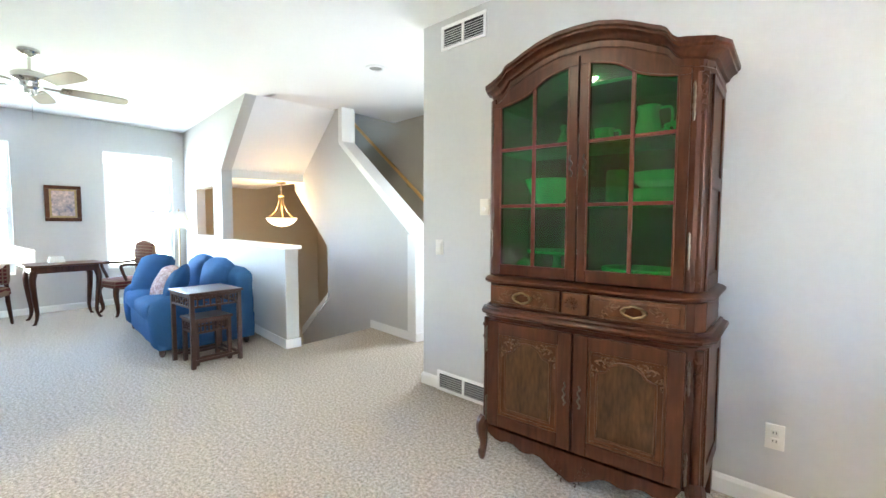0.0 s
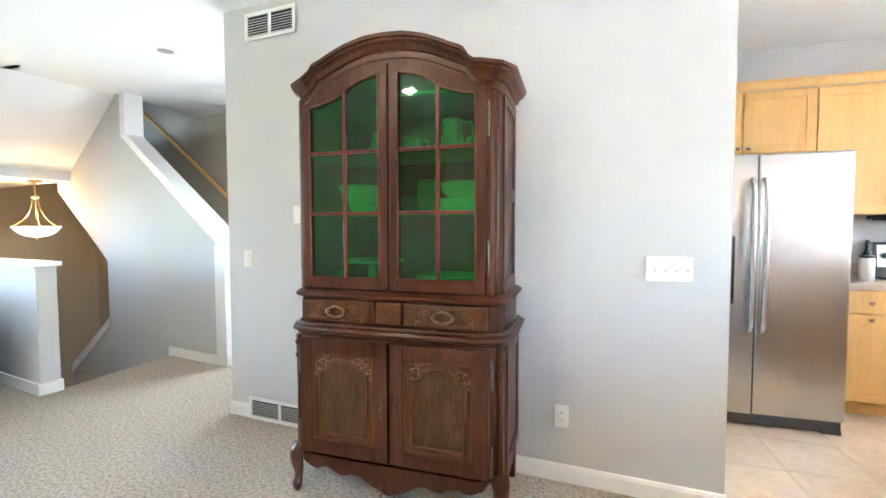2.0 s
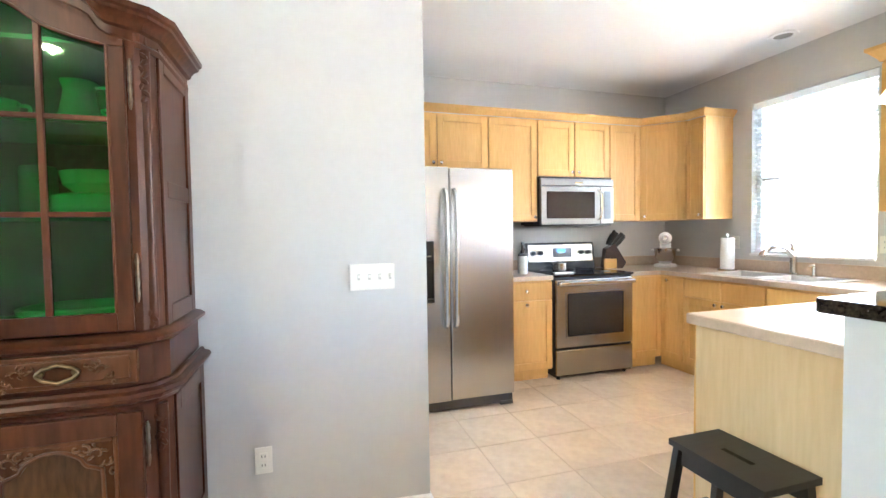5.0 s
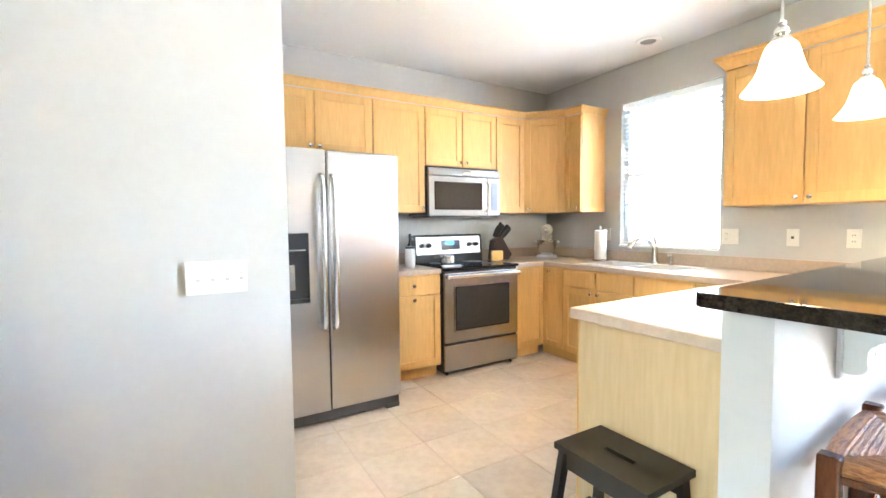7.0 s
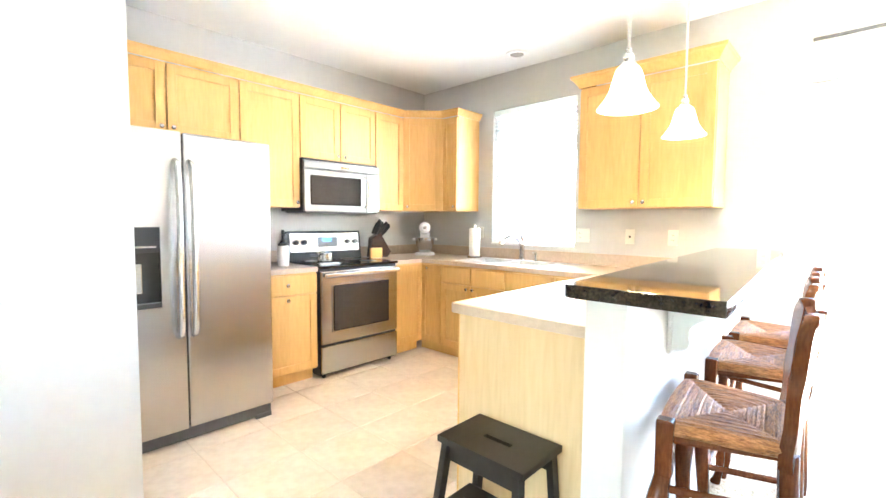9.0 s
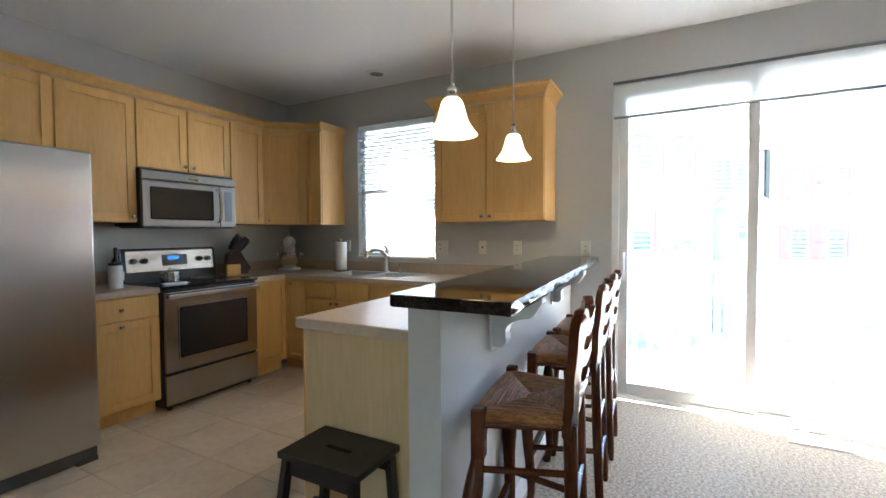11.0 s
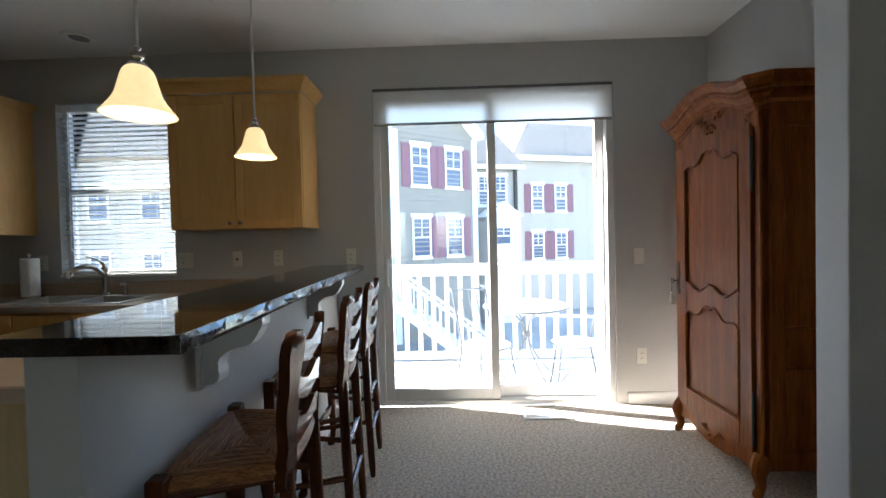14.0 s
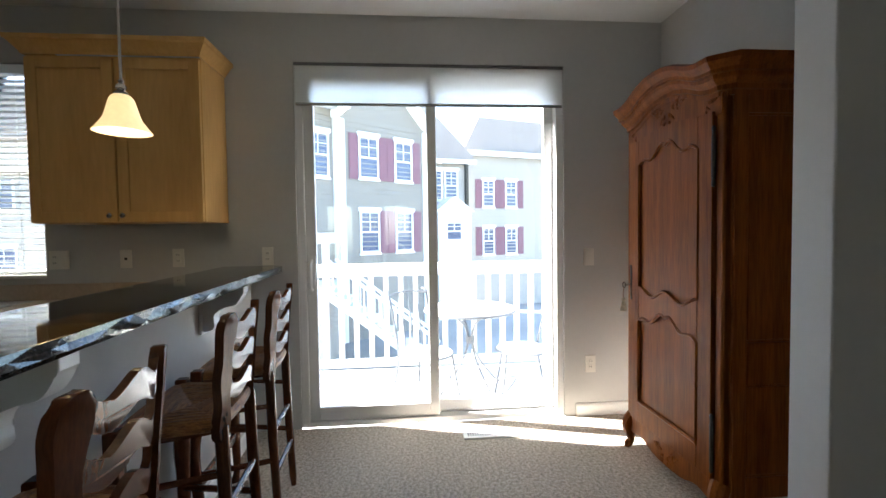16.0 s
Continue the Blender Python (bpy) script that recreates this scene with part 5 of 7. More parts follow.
# lower doors: arched raised panels
for i, (a, b) in enumerate(((-0.995, -0.517), (-0.503, -0.025))):
    d = part("lower_door", box(a + 0.064, b - 0.064, 2.552, 2.562, 0.221, 0.676), M["walnut_panel"], hutch)
    for nm, q in (("stile", (a, a + 0.068, 0.155, 0.742)), ("stile", (b - 0.068, b, 0.155, 0.742)), ("rail", (a + 0.068, b - 0.068, 0.155, 0.225)), ("rail", (a + 0.068, b - 0.068, 0.672, 0.742))):
        part(nm, box(q[0], q[1], 2.538, 2.562, q[2], q[3], 0.004), M["walnut"], d)
    m = bmesh.new()
    for q in ((a + 0.068, a + 0.082, 0.225, 0.672), (b - 0.082, b - 0.068, 0.225, 0.672), (a + 0.082, b - 0.082, 0.225, 0.239), (a + 0.082, b - 0.082, 0.658, 0.672)):
        box(q[0], q[1], 2.543, 2.554, q[2], q[3], 0.004, bm=m)
    part("panel_moulding", m, M["walnut_panel"], d)
    c, w = (a + b) / 2, (b - a) / 2 - 0.10
    ap = [(c - w * 0.92, 2.549, 0.545), (c - w * 0.86, 2.549, 0.575), (c - w * 0.62, 2.549, 0.590), (c - w * 0.5, 2.549, 0.615), (c - w * 0.25, 2.549, 0.636), (c, 2.549, 0.641), (c + w * 0.25, 2.549, 0.636), (c + w * 0.5, 2.549, 0.615), (c + w * 0.62, 2.549, 0.590), (c + w * 0.86, 2.549, 0.575), (c + w * 0.92, 2.549, 0.545)]
    line = curve([(c - w * 0.92, 2.549, 0.262)] + ap + [(c + w * 0.92, 2.549, 0.262)], 5)
    part("arched_field", extrude([(v.x, v.z) for v in line], 0.006, "y", 2.547, 0.001), M["walnut_field"], d, "darker arched centre panel")
    part("arch_bead", tube([(v.x, 2.547, v.z) for v in line], 0.0065, 6, True), M["walnut_panel"], d, smooth=True)
    leafy(d, c - w * 0.82, 0.622, 2.550, 0.075, 1)
    leafy(d, c + w * 0.82, 0.622, 2.550, 0.075, -1)
    kx = b - 0.030 if i == 0 else a + 0.030
    part("escutcheon", tube(curve([(kx, 2.533, 0.385), (kx + 0.007, 2.533, 0.40), (kx - 0.005, 2.533, 0.42), (kx + 0.005, 2.533, 0.44), (kx - 0.005, 2.533, 0.46), (kx + 0.006, 2.533, 0.48), (kx, 2.533, 0.495)]), 0.0045, 6), M["pewter"], d, "scrolled pewter key plate", smooth=True)
    for z in (0.17, 0.56):
        hinge_post(d, a - 0.012 if i == 0 else b + 0.012, 2.55, z, z + 0.145)
# corner posts with carved leaves
for sx, x in ((-1, -1.035), (1, 0.015)):
    part("corner_post", lathe([(0.018, 0.14), (0.020, 0.20), (0.016, 0.45), (0.020, 0.70), (0.018, 0.745)], (x, 2.60, 0), 12), M["walnut"], hutch, smooth=True)
    part("corner_post", lathe([(0.015, 0.99), (0.018, 1.05), (0.014, 1.3), (0.016, 1.70), (0.018, 1.90)], (x + (0.025 if sx < 0 else -0.025), 2.64, 0), 12), M["walnut"], hutch, smooth=True)
    for z0, n in ((0.60, 6), (1.74, 8), (1.0, 3)):
        b = bmesh.new()
        for k in range(n):
            s = bmesh.new()
            bmesh.ops.create_icosphere(s, subdivisions=1, radius=1)
            xx = x if z0 < 0.9 else x + (0.025 if sx < 0 else -0.025)
            yy = 2.585 if z0 < 0.9 else 2.626
            join(b, moved(s, Matrix.Translation((xx + 0.008 * math.sin(2.2 * k), yy, z0 + 0.02 * k)) @ Matrix.Rotation(0.7 * (-1) ** k, 4, "Y") @ Matrix.Diagonal((0.010, 0.008, 0.017, 1))))
        part("post_carving", b, M["walnut"], hutch, smooth=True)
    # front and back feet
    foot = curve([(x, 2.60, 0.16), (x + sx * 0.012, 2.575, 0.11), (x + sx * 0.006, 2.58, 0.06), (x + sx * 0.004, 2.565, 0.025), (x + sx * 0.012, 2.545, 0.012)], 4)
    part("foot", tube(foot, [0.040, 0.042, 0.043, 0.042, 0.038, 0.034, 0.030, 0.027, 0.024, 0.022, 0.021, 0.021, 0.022, 0.024, 0.024, 0.020, 0.012], 10), M["walnut"], hutch, smooth=True)
    part("foot", box(x - 0.028 + (0.012 if sx < 0 else 0), x + 0.028 + (0 if sx < 0 else -0.012), 3.04, 3.095, 0, 0.135, 0.004), M["walnut"], hutch)
ap = [(-1.0, 0.14), (-1.0, 0.105), (-0.93, 0.085), (-0.86, 0.095), (-0.78, 0.075), (-0.70, 0.085), (-0.62, 0.06), (-0.56, 0.045), (HC, 0.035)]
low = curve2(ap[1:] + [(2 * HC - x, z) for x, z in ap[1:-1][::-1]], 4)
part("apron", extrude([(-1.0, 0.15)] + low + [(-0.02, 0.15)], 0.022, "y", 2.560, 0.002), M["walnut"], hutch)
part("apron_side", extrude([(2.66, 0.15), (2.66, 0.10), (2.78, 0.085), (2.92, 0.085), (3.04, 0.10), (3.04, 0.15)], 0.02, "x", 0.012), M["walnut"], hutch)
leafy(hutch, HC - 0.06, 0.075, 2.558, 0.05, -1, mat="walnut")
leafy(hutch, HC + 0.06, 0.075, 2.558, 0.05, 1, mat="walnut")
# upper case, open at the front
side = [(2.69, 0.985), (3.10, 0.985), (3.10, 1.93), (2.69, 1.93)]
for x in (-1.03, -0.01):
    part("side_panel", extrude(side, 0.02, "x", x), M["walnut"], hutch)
for xo in (0.010, -1.040):
    f = bmesh.new()
    for q in ((2.69, 2.745, 0.985, 1.93), (3.045, 3.10, 0.985, 1.93), (2.745, 3.045, 0.985, 1.05), (2.745, 3.045, 1.865, 1.93), (2.745, 3.045, 1.43, 1.49)):
        box(xo, xo + 0.010, *q, 0.003, bm=f)
    part("side_frame", f, M["walnut"], hutch)
    f = bmesh.new()
    for q in ((2.66, 2.72, 0.14, 0.75), (3.04, 3.10, 0.14, 0.75), (2.72, 3.04, 0.14, 0.21), (2.72, 3.04, 0.68, 0.75)):
        x2 = 0.035 if xo > 0 else -1.063
        box(x2, x2 + 0.008, *q, 0.003, bm=f)
    part("side_frame", f, M["walnut"], hutch)
part("back_panel", box(-1.01, -0.01, 3.075, 3.09, 0.985, 2.05), M["walnut_panel"], hutch)
part("case_floor", box(-1.01, -0.01, 2.63, 3.075, 0.985, 1.0), M["walnut"], hutch)
n = 28
xs = [-1.0 + 0.98 * i / n for i in range(n + 1)]
roof = [(x, arch(x - HC) - 0.10) for x in xs]
part("case_roof", extrude(roof + [(x, z - 0.015) for x, z in roof[::-1]], 0.47, "y", 2.62), M["walnut"], hutch)
for z in (1.37, 1.67):
    part("shelf", box(-1.008, -0.012, 2.66, 3.073, z - 0.012, z, 0.003), M["walnut_panel"], hutch)
cpath = [(-1.03, 3.10, 1.918), (-1.03, 2.69, 1.918), (-1.0, 2.625, 1.918)] + [(x, 2.60, arch(x - HC) - 0.10) for x in [-0.945 + 0.87 * i / 40 for i in range(41)]] + [(-0.02, 2.625, 1.918), (0.01, 2.69, 1.918), (0.01, 3.10, 1.918)]
part("cornice", sweep(cpath, [(0, -0.02), (0.010, -0.02), (0.012, -0.004), (0.006, 0.004), (0.008, 0.030), (0.022, 0.036), (0.024, 0.046), (0.036, 0.060), (0.052, 0.068), (0.054, 0.078), (0.064, 0.084), (0.066, 0.100), (0.0, 0.104)]), M["walnut"], hutch, smooth=True)
for sgn in (1, -1):
    plan = [(-0.053, 2.602), (-0.030, 2.608), (-0.004, 2.640), (0.010, 2.690), (-0.012, 2.690), (-0.053, 2.655)]
    part("front_stile", extrude([(x if sgn > 0 else 2 * HC - x, y) for x, y in plan], 0.96, "z", 0.985), M["walnut"], hutch)
# glazed doors
GT = [(0.0, 2.028), (0.06, 2.026), (0.15, 2.005), (0.20, 1.982), (0.235, 1.955), (0.26, 1.938), (0.30, 1.922), (0.36, 1.905), (0.44, 1.890), (0.56, 1.885)]
for i, (a, b) in enumerate(((-1.0, -0.529), (-0.521, -0.052))):
    ga, gb = a + 0.046, b - 0.046
    zs = lambda x: arch(x - HC, GT)
    k = 16
    gx = [ga + (gb - ga) * j / k for j in range(k + 1)]
    tx = [a + (b - a) * j / k for j in range(k + 1)]
    rail = [(x, zs(x)) for x in gx] + [(b, zs(gb))] + [(x, arch(x - HC) - 0.108) for x in tx[::-1]] + [(a, zs(ga))]
    fr = extrude(rail, 0.024, "y", 2.590, 0.002)
    box(a, ga, 2.590, 2.614, 0.99, zs(ga), 0.003, bm=fr)
    box(gb, b, 2.590, 2.614, 0.99, zs(gb), 0.003, bm=fr)
    box(ga, gb, 2.590, 2.614, 0.99, 1.05, 0.003, bm=fr)
    d = part("glazed_door", fr, M["walnut"], hutch)
    bead = [(ga, 2.589, 1.05), (gb, 2.589, 1.05), (gb, 2.589, zs(gb))] + [(x, 2.589, zs(x)) for x in gx[::-1][1:]]
    part("door_bead", tube(bead, 0.005, 6, True), M["walnut_panel"], d)
    pane = part("pane", extrude([(ga - 0.004, 1.046), (gb + 0.004, 1.046)] + [(x, zs(x) + 0.004) for x in gx[::-1]], 0.003, "y", 2.603), M["green_pane"], d, "green tinted glass")
    pane.visible_shadow = False
    mx = (ga + gb) / 2 + (0.004 if i == 0 else 0.008)
    part("muntin", box(mx - 0.009, mx + 0.009, 2.594, 2.612, 1.05, zs(mx) + 0.002, 0.003), M["walnut_panel"], d)
    for z in (1.365, 1.665):
        for q in ((ga, mx - 0.009), (mx + 0.009, gb)):
            part("muntin", box(q[0], q[1], 2.594, 2.612, z - 0.008, z + 0.008, 0.003), M["walnut_panel"], d)
    kx = b - 0.030 if i == 0 else a + 0.030
    part("escutcheon", tube(curve([(kx, 2.586, 1.50), (kx + 0.008, 2.586, 1.52), (kx - 0.006, 2.586, 1.54), (kx + 0.006, 2.586, 1.565), (kx - 0.006, 2.586, 1.585), (kx, 2.586, 1.605)]), 0.005, 6), M["iron"], d, "scrolled dark key plate", smooth=True)
    for z in (1.08, 1.70):
        hinge_post(d, a - 0.012 if i == 0 else b + 0.012, 2.600, z, z + 0.16)

china = material("white_china", (0.78, 0.80, 0.76), 0.15, spread=0.02)
clear = material("pressed_glass", (0.35, 0.38, 0.36), 0.1)


WARES = []


def ware(name, label, at, prof, handle=None, mat=china, flat=1.0, category="dish"):
    t = thing(name, at, label, category)
    WARES.append(t)
    part("bowl_body" if "bowl" in name else "body", moved(lathe(prof, (0, 0, 0), 28), Matrix.Translation(at) @ Matrix.Diagonal((1, flat, 1, 1))), mat, t, smooth=True)
    if handle:
        part("handle", moved(tube(curve(handle), 0.006, 8), Matrix.Translation(at)), mat, t, smooth=True)
    return t


ware("mixing_bowl", "large white china mixing bowl on a hutch shelf", (-0.77, 2.84, 1.371), [(0.0, 0), (0.06, 0), (0.065, 0.012), (0.11, 0.07), (0.135, 0.135), (0.14, 0.145), (0.130, 0.143), (0.10, 0.07), (0.0, 0.02)])
ware("china_cup", "white china cup with a handle", (-0.46, 2.78, 1.671), [(0.0, 0), (0.035, 0), (0.045, 0.03), (0.047, 0.075), (0.042, 0.075), (0.0, 0.01)], [(0.045, 0, 0.06), (0.075, 0, 0.058), (0.075, 0, 0.03), (0.044, 0, 0.02)], category="cup")
ware("china_pitcher", "white china pitcher on the top shelf", (-0.27, 2.85, 1.671), [(0.0, 0), (0.05, 0), (0.062, 0.05), (0.05, 0.11), (0.045, 0.14), (0.055, 0.17), (0.048, 0.17), (0.0, 0.02)], [(0.05, 0, 0.155), (0.10, 0, 0.15), (0.10, 0, 0.07), (0.06, 0, 0.05)], category="pitcher")
ware("gravy_boat", "white china gravy boat on the top shelf", (-0.10, 2.79, 1.671), [(0.0, 0), (0.03, 0), (0.03, 0.012), (0.05, 0.04), (0.062, 0.07), (0.055, 0.07), (0.0, 0.02)], [(-0.055, 0, 0.065), (-0.085, 0, 0.06), (-0.06, 0, 0.03)], flat=0.6, category="gravy boat")
ware("serving_bowl", "white china serving bowl on stacked dishes", (-0.19, 2.86, 1.445), [(0.0, 0), (0.10, 0), (0.135, 0.03), (0.145, 0.075), (0.138, 0.075), (0.0, 0.015)])
ware("serving_dish", "stack of white china serving dishes", (-0.19, 2.86, 1.371), [(0.0, 0), (0.15, 0), (0.165, 0.02), (0.165, 0.065), (0.15, 0.072), (0.0, 0.072)])
ware("glass_jar", "tall clear glass canister on a shelf", (-0.43, 2.92, 1.371), [(0.0, 0), (0.055, 0), (0.055, 0.17), (0.05, 0.18), (0.0, 0.18)], mat=clear, category="jar")
ware("glass_cruet", "small pressed glass cruet on the top shelf", (-0.70, 2.84, 1.671), [(0.0, 0), (0.03, 0), (0.034, 0.05), (0.012, 0.09), (0.012, 0.11), (0.022, 0.13), (0.0, 0.145)], mat=clear, category="cruet")
ware("glass_tumbler", "clear pressed glass tumbler on the top shelf", (-0.62, 2.80, 1.671), [(0.0, 0), (0.028, 0), (0.034, 0.07), (0.03, 0.07), (0.0, 0.01)], mat=clear, category="glass")
ware("cake_stand", "white footed cake stand on the lowest shelf", (-0.72, 2.84, 1.001), [(0.0, 0), (0.07, 0), (0.06, 0.015), (0.025, 0.03), (0.02, 0.09), (0.05, 0.105), (0.165, 0.112), (0.17, 0.125), (0.0, 0.125)])
ware("oval_platter", "stack of white oval platters on the lowest shelf", (-0.28, 2.86, 1.001), [(0.0, 0), (0.13, 0), (0.19, 0.02), (0.2, 0.05), (0.19, 0.055), (0.0, 0.04)], flat=0.75, category="platter")
ware("sugar_bowl", "small glass sugar bowl on the lowest shelf", (-0.88, 2.76, 1.001), [(0.0, 0), (0.04, 0), (0.05, 0.04), (0.04, 0.06), (0.015, 0.075), (0.0, 0.085)], mat=clear)

# the hutch and its china, brought from the drawing's size to their true size and depth
def true_place(p):
    x = 0.34 + 0.948 * (p[0] - 0.34)
    y = 0.66 + 0.948 * (p[1] - 0.66) if p[1] < 2.58 else 2.48 + 0.86 * (p[1] - 2.58)
    z = 1.28 + 0.948 * (p[2] - 1.28) if p[2] > 0.12 else p[2] * 1.503
    return Vector((x, y, z))


for ob in hutch.children_recursive:
    for v in ob.data.vertices:
        v.co = true_place(v.co + ORIGIN[ob.name]) - ORIGIN[ob.name]
for t in WARES:
    t.location = true_place(t.location)
    for ob in t.children:
        for v in ob.data.vertices:
            v.co *= 0.94

# ---- armoire ----
AX0, AX1, AY, AB = 3.012, 3.80, -0.61, -1.065
AC = (AX0 + AX1) / 2
arm = thing("armoire", (AC, -0.84, 0), "tall cherry wood armoire with carved arched door", "armoire")
ATOP = [(0.0, 1.955), (0.08, 1.95), (0.16, 1.93), (0.22, 1.905), (0.27, 1.885), (0.32, 1.875), (0.45, 1.872)]
part("carcass", box(AX0, AX1, AB, AY - 0.002, 0.14, 1.87, 0.006), M["cherry"], arm)
k = 36
path = [(AX1, AB, 1.872), (AX1, AY - 0.03, 1.872)] + [(AX1 - 0.03 - (AX1 - AX0 - 0.06) * i / k, AY, arch(AX1 - 0.03 - (AX1 - AX0 - 0.06) * i / k - AC, ATOP)) for i in range(k + 1)] + [(AX0, AY - 0.03, 1.872), (AX0, AB, 1.872)]
part("cornice", sweep(path, [(0, -0.02), (0.012, -0.02), (0.012, 0.000), (0.024, 0.004), (0.024, 0.022), (0.036, 0.030), (0.050, 0.046), (0.052, 0.062), (0.066, 0.066), (0.066, 0.080), (0.078, 0.092), (0.090, 0.108), (0.094, 0.128), (0.080, 0.134), (0.0, 0.136)]), M["cherry"], arm)
top_line = [(x, arch(x - AC, ATOP) - 0.005) for x in [AX0 + 0.01 + (AX1 - AX0 - 0.02) * i / 24 for i in range(25)]]
part("frieze", extrude([(AX0 + 0.01, 1.78)] + top_line + [(AX1 - 0.01, 1.78)], 0.012, "y", AY - 0.004, 0.002), M["cherry"], arm)
leafy(arm, AC - 0.06, 1.897, AY + 0.009, 0.085, -1, 1, "cherry")
leafy(arm, AC + 0.06, 1.897, AY + 0.009, 0.085, 1, 1, "cherry")
leafy(arm, AX0 + 0.08, 1.842, AY + 0.009, 0.045, -1, 1, "cherry")
leafy(arm, AX1 - 0.08, 1.842, AY + 0.009, 0.045, 1, 1, "cherry")
for x0, x1 in ((AX0, AX0 + 0.048), (AX1 - 0.048, AX1)):
    part("corner_stile", box(x0, x1, AY - 0.03, AY + 0.006, 0.15, 1.85, 0.010, seg=3), M["cherry"], arm)
DA, DB = AX0 + 0.052, AX1 - 0.052
DW = DB - DA
stile = 0.093
pa, pb = DA + stile, DB - stile


def wave(t, amp):
    """The S-curved edge of a panel: high in the middle."""
    s = abs(2 * t - 1)
    return amp * (math.cos(math.pi * s) * 0.5 + 0.5) + amp * 0.25 * math.sin(3 * math.pi * s)


q = 24
ts = [i / q for i in range(q + 1)]
up_top = [(pa + (pb - pa) * t, 1.662 + wave(t, 0.066)) for t in ts]
up_bot = [(pa + (pb - pa) * t, 0.962 + 0.022 * math.cos(4 * math.pi * t)) for t in ts]
lo_top = [(pa + (pb - pa) * t, 0.790 + wave(t, 0.062)) for t in ts]
frame_b = bmesh.new()
for z0, z1, xa, xb in ((0.21, 1.80, DA, pa), (0.21, 1.80, pb, DB)):
    box(xa, xb, AY - 0.004, AY + 0.020, z0, z1, 0.003, bm=frame_b)
box(pa, pb, AY - 0.004, AY + 0.020, 0.21, 0.325, 0.003, bm=frame_b)
join(frame_b, extrude(up_top + [(pb + (pa - pb) * t, 1.770 + 0.052 * math.sin(math.pi * (0.2 + 0.6 * t))) for t in ts], 0.024, "y", AY - 0.004, 0.002))
join(frame_b, extrude(lo_top + up_bot[::-1], 0.024, "y", AY - 0.004, 0.002))
adoor = part("door", frame_b, M["cherry"], arm)
part("upper_panel", box(pa - 0.002, pb + 0.002, AY - 0.003, AY + 0.008, 0.93, 1.745), M["cherry"], adoor)
part("lower_panel", box(pa - 0.002, pb + 0.002, AY - 0.003, AY + 0.008, 0.31, 0.87), M["cherry"], adoor)
part("panel_bead", tube([(x, AY + 0.017, z) for x, z in up_top] + [(x, AY + 0.017, z) for x, z in up_bot[::-1]], 0.010, 6, True), M["cherry"], adoor, smooth=True)
part("panel_bead", tube([(pa, AY + 0.017, 0.325), (pb, AY + 0.017, 0.325)] + [(x, AY + 0.017, z) for x, z in lo_top[::-1]], 0.010, 6, True), M["cherry"], adoor, smooth=True)
for z in (0.24, 1.48):
    part("hinge", lathe([(0.004, z), (0.009, z + 0.01), (0.007, z + 0.03), (0.009, z + 0.05), (0.009, z + 0.21), (0.007, z + 0.23), (0.009, z + 0.25), (0.004, z + 0.26)], (DA - 0.004, AY + 0.016, 0), 10), M["iron"], adoor, "long dark iron hinge", smooth=True)
part("escutcheon", tube(curve([(DB - 0.02, AY + 0.021, 0.90), (DB - 0.014, AY + 0.021, 0.96), (DB - 0.022, AY + 0.021, 1.02), (DB - 0.016, AY + 0.021, 1.10)]), 0.006, 6), M["iron"], adoor, smooth=True)
part("key", join(tube([(DB - 0.018, AY + 0.02, 0.985), (DB - 0.018, AY + 0.06, 0.985)], 0.004, 6), tube([(DB - 0.018 + 0.016 * math.cos(a), AY + 0.065, 0.985 + 0.016 * math.sin(a)) for a in [2 * math.pi * i / 14 for i in range(14)]], 0.003, 6, True)), M["iron"], adoor, smooth=True)
tas = thing("key_tassel", (DB - 0.018, AY + 0.066, 0.86), "cream cord tassel hanging from the armoire key", "tassel")
part("cord", tube([(DB - 0.018, AY + 0.066, 0.972), (DB - 0.015, AY + 0.070, 0.93), (DB - 0.018, AY + 0.068, 0.91)], 0.002, 5), M["rush"], tas)
b = lathe([(0.003, 0.912), (0.011, 0.905), (0.012, 0.895), (0.008, 0.89), (0.014, 0.87), (0.020, 0.835), (0.018, 0.833), (0.0, 0.835)], (DB - 0.018, AY + 0.068, 0), 12)
part("tassel_head", b, material("cream_thread", (0.55, 0.50, 0.40), 0.9, spread=0.2, scale=60), tas, smooth=True)
low = curve2([(AX0 + 0.02, 0.15), (AX0 + 0.06, 0.11), (AX0 + 0.16, 0.125), (AX0 + 0.26, 0.095), (AC, 0.085), (AX1 - 0.26, 0.095), (AX1 - 0.16, 0.125), (AX1 - 0.06, 0.11), (AX1 - 0.02, 0.15)], 4)
part("apron", extrude(low + [(AX1 - 0.02, 0.205), (AX0 + 0.02, 0.205)], 0.022, "y", AY - 0.012, 0.002), M["cherry"], arm)
leafy(arm, AC - 0.05, 0.15, AY + 0.011, 0.06, -1, 1, "cherry")
leafy(arm, AC + 0.05, 0.15, AY + 0.011, 0.06, 1, 1, "cherry")
for sx, x in ((-1, AX0 + 0.03), (1, AX1 - 0.03)):
    fp = curve([(x, AY - 0.02, 0.20), (x + sx * 0.012, AY + 0.012, 0.13), (x + sx * 0.004, AY - 0.002, 0.06), (x + sx * 0.008, AY + 0.012, 0.025), (x + sx * 0.02, AY + 0.03, 0.02)], 4)
    part("foot", tube(fp, [0.040, 0.042, 0.042, 0.040, 0.036, 0.032, 0.028, 0.025, 0.023, 0.021, 0.021, 0.022, 0.023, 0.024, 0.023, 0.020, 0.012], 10), M["cherry"], arm, smooth=True)
    part("foot", box(x - 0.03, x + 0.03, AB, AB + 0.06, 0, 0.145, 0.004), M["cherry"], arm)
